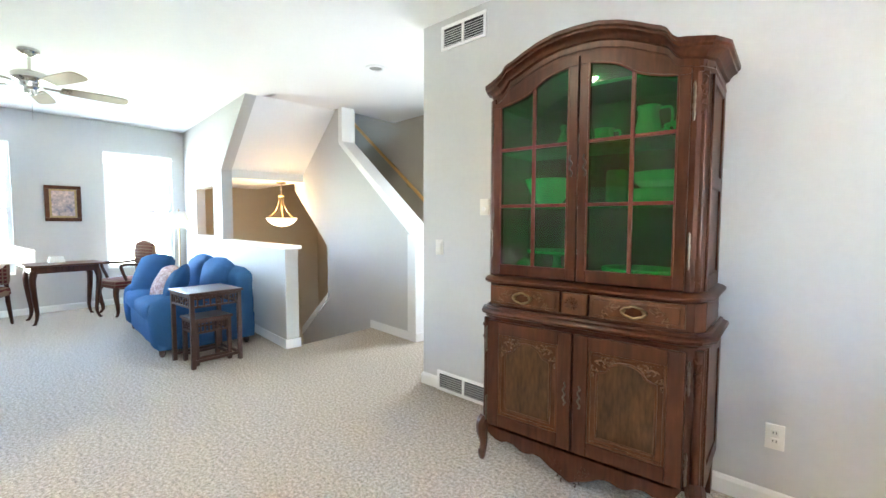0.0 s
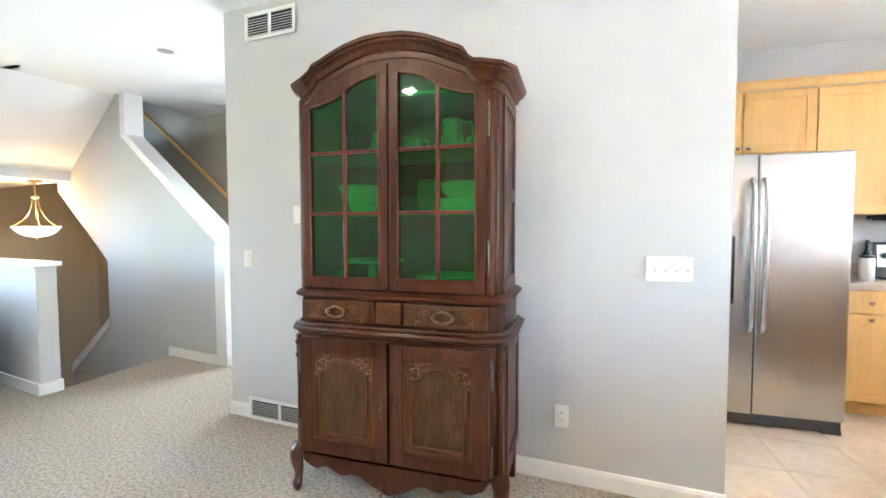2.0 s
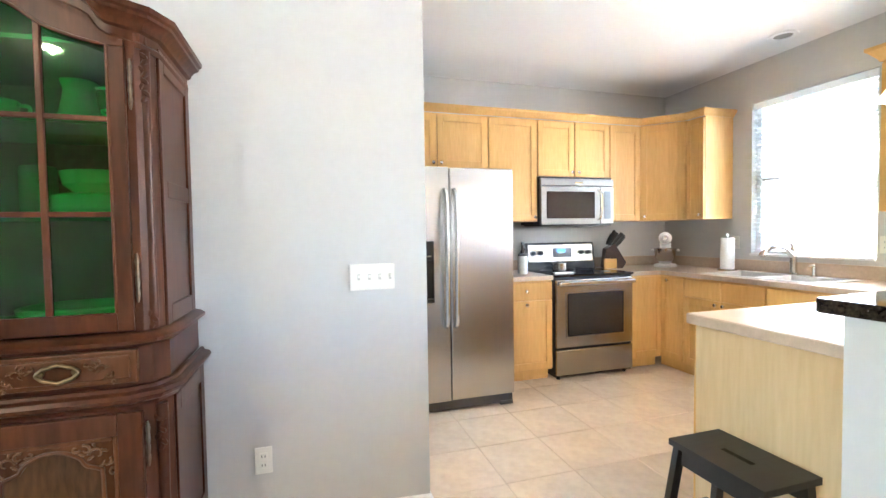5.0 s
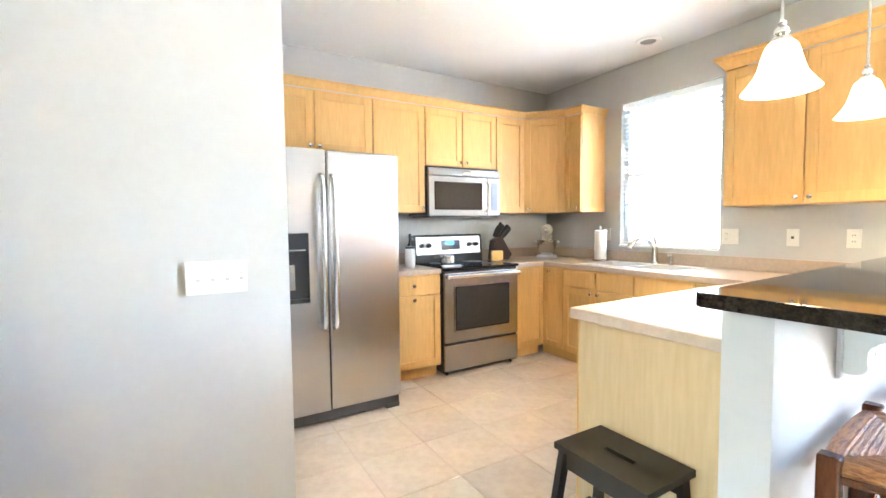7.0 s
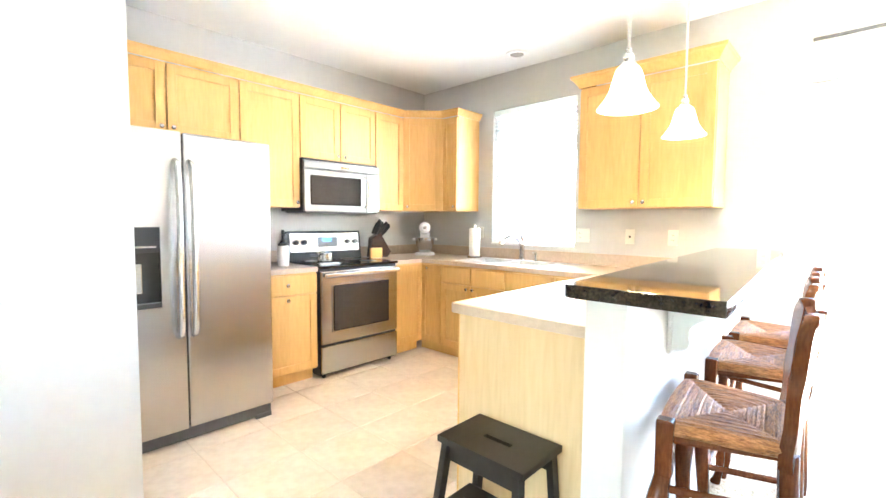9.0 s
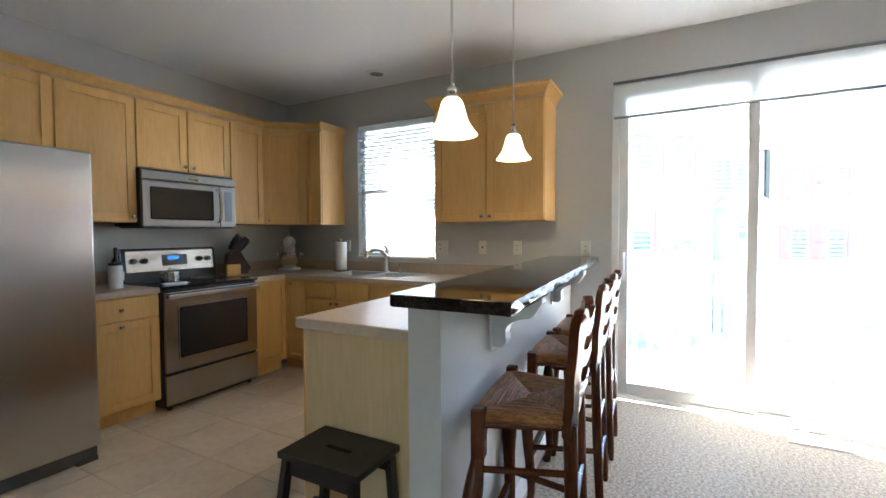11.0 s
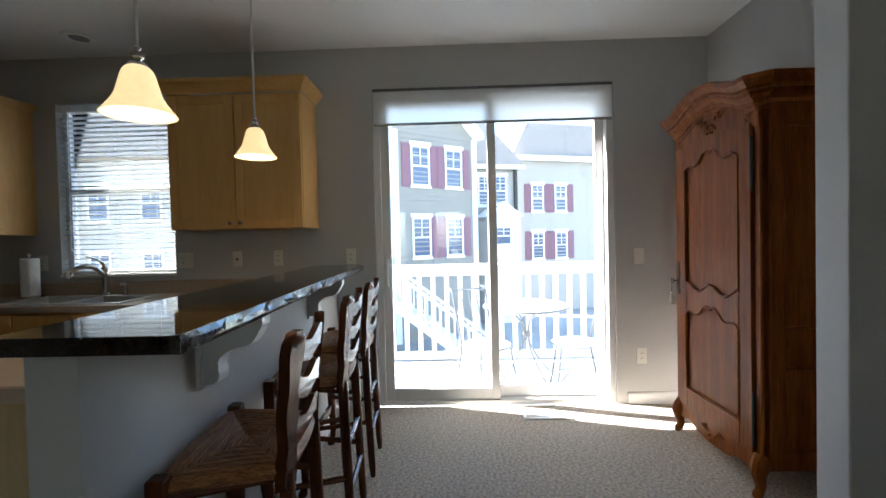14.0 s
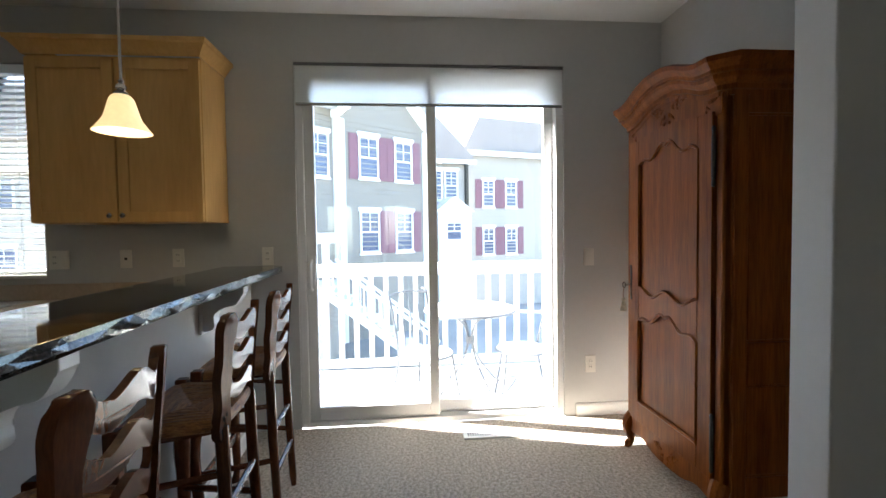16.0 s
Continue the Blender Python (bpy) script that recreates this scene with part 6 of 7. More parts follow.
for z0, z1 in ((0.20, 0.66), (0.78, 1.80)):
    part("side_panel", box(AX0 - 0.006, AX0 + 0.002, AB + 0.07, AY - 0.10, z0 + 0.05, z1 - 0.03, 0.005), M["cherry"], arm)
f = bmesh.new()
for qd in ((AB, AB + 0.065, 0.15, 1.86), (AY - 0.095, AY - 0.03, 0.15, 1.86), (AB + 0.065, AY - 0.095, 0.15, 0.24), (AB + 0.065, AY - 0.095, 0.64, 0.82), (AB + 0.065, AY - 0.095, 1.78, 1.86)):
    box(AX0 - 0.012, AX0 + 0.002, qd[0], qd[1], qd[2], qd[3], 0.004, bm=f)
part("side_frame", f, M["cherry"], arm)

# ---- bar stools ----
def rush_seat(wf, wb, y0, y1, z, n=64):
    """A woven seat, thick and rounded over its rails: cords run beside each edge and meet along the diagonals."""
    verts, faces, across = [], [], []
    for side_ in (0, 1):
        for j in range(n + 1):
            for i in range(n + 1):
                u, v = 2 * i / n - 1, 2 * j / n - 1
                w = wb + (wf - wb) * (v + 1) / 2
                d = 1 - max(abs(u), abs(v))
                edge = min(1.0, d / 0.16)
                dip = -0.006 * (1 - abs(abs(u) - abs(v))) ** 8
                ridge = 0.0013 * math.sin(d * 120)
                h = 0.026 * math.sqrt(max(0.0, 1 - (1 - edge) ** 2))
                zz = z + (h + (ridge + dip) * (1 if d > 0.02 else 0) - 0.012 * d if side_ == 0 else -h)
                bow = 0.014 * (1 - u * u) * (v if abs(v) > 0.9 else 0)
                verts.append((u * w / 2, y0 + (y1 - y0) * (v + 1) / 2 + bow, zz))
    m = (n + 1) ** 2
    for s in (0, 1):
        for j in range(n):
            for i in range(n):
                a = s * m + j * (n + 1) + i
                faces.append((a, a + 1, a + n + 2, a + n + 1) if s == 0 else (a, a + n + 1, a + n + 2, a + 1))
                across.append(abs(2 * (i + 0.5) / n - 1) > abs(2 * (j + 0.5) / n - 1))
    me = bpy.data.meshes.new("seat")
    me.from_pydata(verts, [], faces)
    b = bmesh.new()
    b.from_mesh(me)
    bpy.data.meshes.remove(me)
    for f, side_ in zip(b.faces, across):
        f.material_index = int(side_)
    return b


def bar_stool():
    s = thing("bar_stool", (0, 0, 0), "dark wood ladder-back bar stool with woven rush seat", "bar stool", "stools at the bar")
    wf, wb, y0, y1, sz = 0.46, 0.31, -0.122, 0.15, 0.708
    wood = M["stool_wood"]
    seat = part("seat", rush_seat(wf + 0.025, wb + 0.04, y0 - 0.012, y1 + 0.012, sz), M["rush"], s, "woven brown rush seat", smooth=True)
    seat.data.materials.append(M["rush_side"])
    for sx in (-1, 1):
        xb, xf = sx * wb / 2, sx * wf / 2
        part("back_leg", tube([(xb * 1.04, y0 - 0.030, 0), (xb * 1.04, y0 - 0.028, 0.03), (xb * 1.04, y0 - 0.027, 0.05), (xb * 1.02, y0 - 0.012, 0.40), (xb, y0 - 0.006, 0.64), (xb, y0 - 0.004, 0.70)], [0.013, 0.016, 0.018, 0.021, 0.022, 0.022], 12), wood, s, smooth=True)
        # shaped board post: a stepped foot at the seat, two hollows and a rounded shoulder that meets the top slat
        outer = curve2([(-0.022, 0.655), (-0.032, 0.685), (-0.026, 0.730), (-0.020, 0.765), (-0.030, 0.815), (-0.036, 0.860), (-0.030, 0.905), (-0.034, 0.955), (-0.038, 1.0), (-0.028, 1.038), (-0.008, 1.056)], 4)
        inner = curve2([(0.016, 1.058), (0.032, 1.046), (0.034, 1.0), (0.024, 0.955), (0.018, 0.905), (0.027, 0.850), (0.020, 0.800), (0.027, 0.745), (0.030, 0.700), (0.022, 0.655)], 4)
        board = extrude([(sx * -p, q) for p, q in outer + inner] if sx > 0 else [(p * 1.0, q) for p, q in outer + inner], 0.030, "y", -0.015, 0.006)
        turn = radians(-16 * sx)
        for v in board.verts:
            x_, y_ = v.co.x * 0.96, v.co.y
            v.co.x = xb + x_ * math.cos(turn) + y_ * math.sin(turn)
            v.co.y = y0 - 0.004 - x_ * math.sin(turn) + y_ * math.cos(turn) - 0.11 * max(0.0, v.co.z - 0.70) ** 1.2
        part("back_post", board, wood, s, smooth=True)
        part("leg_block", box(xf - 0.022, xf + 0.022, y1 - 0.030, y1 + 0.014, 0.585, 0.742, 0.006), wood, s)
        part("front_leg", tube(curve([(xf, y1 - 0.008, 0.60), (xf * 1.01, y1, 0.55), (xf * 1.05, y1 + 0.006, 0.49), (xf * 1.10, y1 + 0.012, 0.43), (xf * 1.09, y1 + 0.010, 0.35), (xf * 1.02, y1 + 0.002, 0.20), (xf * 1.0, y1 - 0.002, 0.09), (xf * 1.03, y1 + 0.008, 0.03), (xf * 1.06, y1 + 0.018, 0.0)], 4), [0.021, 0.021, 0.022, 0.023, 0.024, 0.026, 0.028, 0.030, 0.031, 0.032, 0.032, 0.032, 0.031, 0.030, 0.029, 0.027, 0.026, 0.025, 0.024, 0.023, 0.022, 0.021, 0.020, 0.019, 0.018, 0.017, 0.017, 0.017, 0.018, 0.020, 0.022, 0.023, 0.022], 12), wood, s, smooth=True)
        part("side_stretcher", tube([(xb * 1.01, y0 - 0.012, 0.545), (xf, y1 - 0.002, 0.545)], [0.011, 0.011], 8), wood, s, smooth=True)
        part("side_stretcher", tube([(xb * 1.03, y0 - 0.022, 0.30), (xf * 1.05, y1 + 0.016, 0.30)], [0.016, 0.016], 8, flat=0.7), wood, s, smooth=True)
        part("seat_rail", tube([(xb, y0, 0.688), (xf, y1 - 0.006, 0.688)], 0.012, 8), wood, s, smooth=True)
    for z, y in ((0.24, y0 - 0.024), (0.43, y0 - 0.015)):
        part("back_stretcher", tube([(-wb / 2, y, z), (wb / 2, y, z)], 0.012, 8), wood, s, smooth=True)
    part("front_stretcher", box(-wf / 2, wf / 2, y1 - 0.006, y1 + 0.018, 0.225, 0.268, 0.006), wood, s)
    ap_ = curve2([(-wf / 2 + 0.022, 0.685), (-wf / 2 + 0.024, 0.625), (-wf / 2 + 0.055, 0.618), (-wf / 2 + 0.075, 0.652), (0, 0.642), (wf / 2 - 0.075, 0.652), (wf / 2 - 0.055, 0.618), (wf / 2 - 0.024, 0.625), (wf / 2 - 0.022, 0.685)], 4)
    part("front_apron", extrude(ap_, 0.016, "y", y1 - 0.018, 0.002), wood, s)
    for z, h in ((1.002, 0.058), (0.902, 0.056), (0.802, 0.052)):
        x0 = wb / 2 - 0.012
        t_ = [-1 + 2 * i / 36 for i in range(37)]
        wave = lambda t: 0.017 * math.cos(math.pi * t / 0.62) * (1 if abs(t) < 0.62 else 0.9) + (0.016 if abs(t) > 0.62 else 0.0) * (abs(t) - 0.62) / 0.38
        b = extrude([(x0 * t, z + 0.8 * wave(t) - 0.5 * h) for t in t_] + [(x0 * t, z + wave(t) + 0.5 * h) for t in t_[::-1]], 0.018, "y", y0 - 0.014, 0.005)
        for v in b.verts:
            v.co.y -= 0.11 * max(0.0, v.co.z - 0.70) ** 1.2 + 0.030 * (1 - (v.co.x / x0) ** 2) - 0.004
        part("back_slat", b, wood, s, smooth=True)
    return s


first = bar_stool()
spots = ((2.16, 1.416, 6), (2.862, 1.444, 4), (3.42, 1.462, 3))
first.matrix_basis = pose(spots[0][0], spots[0][1], 0, 0, 0, spots[0][2])
for x, y, a in spots[1:]:
    copy_thing(first, pose(x, y, 0, 0, 0, a))

# ---- step stool ----
st = thing("step_stool", (1.84, 2.03, 0), "black-stained wooden step stool beside the peninsula", "stool")
SX0, SX1, SY0, SY1, SZ = 1.715, 1.950, 1.855, 2.205, 0.535
tb = bmesh.new()
hx0, hx1, hy0, hy1 = 1.818, 1.838, 1.975, 2.085
for q_ in ((SX0, hx0, SY0, SY1), (hx1, SX1, SY0, SY1), (hx0, hx1, SY0, hy0), (hx0, hx1, hy1, SY1)):
    box(*q_, SZ - 0.022, SZ, bm=tb)
bmesh.ops.remove_doubles(tb, verts=tb.verts, dist=1e-5)
part("top", tb, M["black_wood"], st)
for x, sx in ((SX0 + 0.02, -1), (SX1 - 0.02, 1)):
    for y, sy in ((SY0 + 0.03, -1), (SY1 - 0.03, 1)):
        fx = x + (sx * 0.06 if sx < 0 else 0.0)
        fy = y + sy * 0.045
        b = bmesh.new()
        c = [b.verts.new((px + dx_, py + dy_, pz)) for (px, py, pz) in ((fx, fy, 0), (x, y, SZ - 0.022)) for dx_, dy_ in ((-0.017, -0.012), (0.017, -0.012), (0.017, 0.012), (-0.017, 0.012))]
        for fc in ((0, 3, 2, 1), (4, 5, 6, 7), (0, 1, 5, 4), (1, 2, 6, 5), (2, 3, 7, 6), (3, 0, 4, 7)):
            b.faces.new([c[i] for i in fc])
        part("leg", b, M["black_wood"], st)
part("apron", box(SX0 + 0.02, SX0 + 0.036, SY0 + 0.03, SY1 - 0.03, SZ - 0.085, SZ - 0.0225, 0.002), M["black_wood"], st)
part("apron", box(SX1 - 0.036, SX1 - 0.02, SY0 + 0.03, SY1 - 0.03, SZ - 0.085, SZ - 0.0225, 0.002), M["black_wood"], st)
for y in (SY0 + 0.0, SY1 - 0.02):
    part("rail", box(SX0 - 0.02, SX1 - 0.01, y, y + 0.02, 0.235, 0.275, 0.003), M["black_wood"], st)
part("step", box(SX0 - 0.085, SX1 - 0.07, SY0 + 0.012, SY1 - 0.012, 0.276, 0.296, 0.004), M["black_wood"], st)

# ---- living room ----
def cushion(x0, x1, y0, y1, z0, z1, puff=0.03, r=0.05):
    """A stuffed block: rounded, fuller in the middle."""
    b = box(x0, x1, y0, y1, z0, z1)
    bmesh.ops.subdivide_edges(b, edges=b.edges[:], cuts=7, use_grid_fill=True)
    c = Vector(((x0 + x1) / 2, (y0 + y1) / 2, (z0 + z1) / 2))
    h = Vector(((x1 - x0) / 2, (y1 - y0) / 2, (z1 - z0) / 2))
    for v in b.verts:
        d = v.co - c
        n_ = [max(-1, min(1, d[i] / h[i])) for i in range(3)]
        inner = Vector([max(-h[i] + r, min(h[i] - r, d[i])) for i in range(3)])
        out = d - inner
        if out.length > 1e-6:
            out = out.normalized() * min(r, out.length if out.length < r else r)
        full = Vector([n_[i] * puff * (1 - n_[(i + 1) % 3] ** 2) * (1 - n_[(i + 2) % 3] ** 2) for i in range(3)])
        wr = noise.noise(v.co * 7) * 0.008
        v.co = c + inner + out + full + Vector((wr, wr, wr))
    return b


sofa = thing("sofa", (-5.0, 2.45, 0), "blue slipcovered two-seat sofa with loose cushions", "sofa")
SXa, SXb, SYa, SYb = -5.68, -4.03, 1.98, 2.90
part("base", cushion(SXa + 0.02, SXb - 0.02, SYa + 0.03, SYb, 0.06, 0.33, 0.0, 0.03), M["blue"], sofa, smooth=True)
part("back", cushion(SXa + 0.04, SXb - 0.04, SYb - 0.22, SYb + 0.02, 0.28, 0.78, 0.02, 0.09), M["blue"], sofa, smooth=True)
for a, b in ((SXa, SXa + 0.22), (SXb - 0.22, SXb)):
    part("arm", cushion(a, b, SYa, SYb - 0.02, 0.06, 0.555, 0.02, 0.10), M["blue"], sofa, smooth=True)
w = (SXb - SXa - 0.44) / 2
for i in range(2):
    a = SXa + 0.22 + i * w
    part("seat_cushion", cushion(a + 0.004, a + w - 0.004, SYa - 0.02, SYb - 0.2, 0.32, 0.50, 0.03, 0.06), M["blue"], sofa, smooth=True)
    part("back_cushion", moved(cushion(a + 0.01, a + w - 0.01, -0.09, 0.10, 0.0, 0.38, 0.045, 0.075), Matrix.Translation((0, SYb - 0.27, 0.47)) @ Matrix.Rotation(radians(-14), 4, "X")), M["blue"], sofa, smooth=True)
for x in (SXa + 0.08, SXb - 0.08):
    for y in (SYa + 0.08, SYb - 0.08):
        part("foot", lathe([(0.018, 0), (0.03, 0.03), (0.026, 0.07)], (x, y, 0), 12), M["dark_wood"], sofa)
sofa.location, sofa.rotation_euler = (-5.10, 2.55, 0), (0, 0, radians(-8))
rose = material("rose_print_fabric", (0.42, 0.17, 0.16), 0.9, spread=0.4, scale=22, fine=60, second=(0.50, 0.42, 0.40))
for nm, x, y, z, a, s, mt, lab in (("throw_pillow", -5.35, 2.33, 0.66, 25, 0.42, "blue", "blue square pillow leaning on the sofa"), ("throw_pillow", -4.63, 2.31, 0.62, -30, 0.36, "blue", "blue square pillow leaning on the sofa"), ("throw_pillow", -4.87, 2.30, 0.60, 8, 0.34, "rose", "red and cream printed pillow on the sofa")):
    pl = thing(nm, (x, y, z - s / 2), lab, "pillow")
    part("pillow_cover", moved(cushion(-s / 2, s / 2, -0.05, 0.05, -s / 2, s / 2, 0.05, 0.03), Matrix.Translation((x, y, z)) @ Matrix.Rotation(radians(a), 4, "Z") @ Matrix.Rotation(radians(-24), 4, "X")), rose if mt == "rose" else M["blue"], pl, smooth=True)


def nest_table(x0, x1, y0, y1, h, label):
    t = thing("nesting_table", ((x0 + x1) / 2, (y0 + y1) / 2, 0), label, "side table", "nesting tables")
    part("tabletop", box(x0 - 0.012, x1 + 0.012, y0 - 0.012, y1 + 0.012, h - 0.022, h, 0.005), M["dark_wood"], t)
    for x in (x0, x1 - 0.035):
        for y in (y0, y1 - 0.035):
            part("leg", box(x, x + 0.035, y, y + 0.035, 0, h - 0.022, 0.004), M["dark_wood"], t)
    for fr, a0, a1, fixed in (("x", x0 + 0.035, x1 - 0.035, y0), ("x", x0 + 0.035, x1 - 0.035, y1 - 0.02), ("y", y0 + 0.035, y1 - 0.035, x0), ("y", y0 + 0.035, y1 - 0.035, x1 - 0.02)):
        b = bmesh.new()
        for z0, z1 in ((h - 0.045, h - 0.023), (h - 0.135, h - 0.118)):
            box(*((a0, a1, fixed, fixed + 0.02) if fr == "x" else (fixed, fixed + 0.02, a0, a1)), z0, z1, bm=b)
        n_ = 7
        for i in range(n_):
            m_ = a0 + (a1 - a0) * (i + 0.5) / n_
            box(*((m_ - 0.006, m_ + 0.006, fixed + 0.004, fixed + 0.016) if fr == "x" else (fixed + 0.004, fixed + 0.016, m_ - 0.006, m_ + 0.006)), h - 0.118, h - 0.045, bm=b)
            if i < n_ - 1:
                m2 = a0 + (a1 - a0) * (i + 1) / n_
                zz = h - 0.068 - 0.03 * (i % 2)
                box(*((m_, m2, fixed + 0.004, fixed + 0.016) if fr == "x" else (fixed + 0.004, fixed + 0.016, m_, m2)), zz, zz + 0.01, bm=b)
        part("fret_apron", b, M["dark_wood"], t)
    for q in ((x0 + 0.01, x0 + 0.025, y0 + 0.035, y1 - 0.035), (x1 - 0.025, x1 - 0.01, y0 + 0.035, y1 - 0.035), (x0 + 0.035, x1 - 0.035, y1 - 0.025, y1 - 0.01)):
        part("stretcher", box(*q, 0.05, 0.075, 0.002), M["dark_wood"], t)
    return t


nest_table(-4.10, -3.66, 2.06, 2.50, 0.665, "carved dark rosewood nesting table beside the sofa")
nest_table(-4.02, -3.74, 2.12, 2.44, 0.42, "smaller dark rosewood table nested under another")


def cabriole(x, y, h, sx, sy, mat, parent, r=0.032):
    p = curve([(x, y, h), (x + sx * 0.02, y + sy * 0.02, h * 0.82), (x + sx * 0.005, y + sy * 0.005, h * 0.5), (x - sx * 0.012, y - sy * 0.012, h * 0.2), (x + sx * 0.006, y + sy * 0.006, h * 0.05), (x + sx * 0.028, y + sy * 0.028, 0.0)], 4)
    n_ = len(p)
    return part("leg", tube(p, [r * (1.25 - 0.75 * min(1, i / (n_ * 0.75))) if i < n_ - 2 else r * 0.6 for i in range(n_)], 10), mat, parent, smooth=True)


desk = thing("console_table", (-7.35, 1.7, 0), "dark walnut console table with cabriole legs", "table")
TX0, TX1, TY0, TY1 = -7.32, -6.79, 1.46, 2.25
part("tabletop", box(TX0, TX1, TY0, TY1, 0.705, 0.73, 0.008), M["walnut_panel"], desk)
part("apron", box(TX0 + 0.05, TX1 - 0.05, TY0 + 0.06, TY1 - 0.06, 0.625, 0.705, 0.004), M["walnut"], desk)
for sx, x in ((-1, TX0 + 0.07), (1, TX1 - 0.07)):
    for sy, y in ((-1, TY0 + 0.09), (1, TY1 - 0.09)):
        cabriole(x, y, 0.65, sx, sy, M["walnut"], desk)
box_ = thing("small_box", (-7.2, 1.82, 0.73), "small white box on the console table", "box")
part("box_body", box(-7.25, -7.13, 1.74, 1.90, 0.731, 0.77, 0.004), M["white_plastic"], box_)
part("box_lid", box(-7.24, -7.14, 1.75, 1.89, 0.77, 0.805, 0.004), M["white_plastic"], box_)


def side_chair(x, y, a, arms, label):
    c = thing("upholstered_chair", (0, 0, 0), label, "chair")
    plaid = M["plaid"]
    part("seat", cushion(-0.27, 0.27, -0.26, 0.26, 0.36, 0.48, 0.02, 0.04), plaid, c, smooth=True)
    bk = extrude(curve2([(-0.24, 0.50), (-0.25, 0.75), (-0.24, 0.93), (-0.14, 0.965), (0.0, 1.0), (0.14, 0.965), (0.24, 0.93), (0.25, 0.75), (0.24, 0.50)], 4), 0.06, "y", 0.22, 0.02)
    part("backrest", bk, plaid, c, smooth=True)
    for sx in (-1, 1):
        cabriole(sx * 0.23, -0.22, 0.38, sx, -1, M["walnut"], c)
        part("back_leg", tube([(sx * 0.22, 0.25, 0.5), (sx * 0.22, 0.26, 0.3), (sx * 0.22, 0.33, 0.0)], [0.022, 0.024, 0.016], 10), M["walnut"], c, smooth=True)
        if arms:
            part("arm", tube(curve([(sx * 0.25, 0.24, 0.70), (sx * 0.28, 0.05, 0.68), (sx * 0.29, -0.12, 0.69), (sx * 0.28, -0.18, 0.66), (sx * 0.27, -0.12, 0.48)]), 0.020, 10), M["walnut"], c, smooth=True)
    c.matrix_basis = pose(x, y, 0, 0, 0, a)
    return c


def plaid_cloth():
    m = material("plaid_fabric", (0.12, 0.03, 0.025), 0.9, spread=0.2, scale=8, fine=80, spec=0.1)
    n_, l = m.node_tree.nodes, m.node_tree.links
    b = n_["Principled BSDF"]
    src = b.inputs["Base Color"].links[0].from_socket
    tc = n_.new("ShaderNodeTexCoord")
    fac = None
    for direction in ("X", "Z"):
        wv = n_.new("ShaderNodeTexWave")
        wv.bands_direction = direction
        wv.inputs["Scale"].default_value = 7.0
        l.new(tc.outputs["Object"], wv.inputs["Vector"])
        gt = n_.new("ShaderNodeMath")
        gt.operation, gt.inputs[1].default_value = "GREATER_THAN", 0.8
        l.new(wv.outputs["Fac"], gt.inputs[0])
        if fac is None:
            fac = gt.outputs[0]
        else:
            mx = n_.new("ShaderNodeMath")
            mx.operation = "MAXIMUM"
            l.new(fac, mx.inputs[0])
            l.new(gt.outputs[0], mx.inputs[1])
            fac = mx.outputs[0]
    mix = n_.new("ShaderNodeMix")
    mix.data_type = "RGBA"
    l.new(fac, mix.inputs["Factor"])
    l.new(src, mix.inputs["A"])
    mix.inputs["B"].default_value = (0.22, 0.14, 0.09, 1)
    l.new(mix.outputs["Result"], b.inputs["Base Color"])
    return m


M["plaid"] = plaid_cloth()
side_chair(-6.93, 2.51, 8, True, "dark red plaid armchair beside the window")
side_chair(-7.0, 1.02, 60, False, "dark wood chair drawn up beside the console table")

pic = thing("framed_picture", (WEST, 2.03, 1.26), "landscape painting in a dark gilt frame", "picture")
f = bmesh.new()
PY0, PY1, PZ0, PZ1 = 1.82, 2.22, 1.265, 1.765
for q in ((PY0, PY1, PZ0, PZ0 + 0.05), (PY0, PY1, PZ1 - 0.05, PZ1), (PY0, PY0 + 0.05, PZ0 + 0.05, PZ1 - 0.05), (PY1 - 0.05, PY1, PZ0 + 0.05, PZ1 - 0.05)):
    box(WEST, WEST + 0.03, *q, 0.008, bm=f)
part("frame", f, M["walnut_panel"], pic)
part("mat_border", box(WEST + 0.004, WEST + 0.012, PY0 + 0.05, PY1 - 0.05, PZ0 + 0.05, PZ1 - 0.05), M["brass"], pic)
part("canvas", box(WEST + 0.010, WEST + 0.016, PY0 + 0.075, PY1 - 0.075, PZ0 + 0.075, PZ1 - 0.075), material("landscape_paint", (0.22, 0.27, 0.38), 0.5, spread=0.5, scale=9, fine=30, second=(0.50, 0.36, 0.30)), pic)

pic = thing("framed_picture", (-1.63, SOUTH, 1.75), "dark painting in a wide gilt frame", "picture")
f = bmesh.new()
for q in ((-1.98, -1.28, 1.72, 1.80), (-1.98, -1.28, 2.22, 2.30), (-1.98, -1.90, 1.80, 2.22), (-1.36, -1.28, 1.80, 2.22)):
    box(q[0], q[1], SOUTH, SOUTH + 0.05, q[2], q[3], 0.015, bm=f)
part("frame", f, M["brass"], pic)
part("canvas", box(-1.90, -1.36, SOUTH + 0.004, SOUTH + 0.02, 1.80, 2.22), material("dark_oil_paint", (0.10, 0.09, 0.06), 0.4, spread=0.6, scale=8, fine=30, second=(0.30, 0.26, 0.16)), pic)

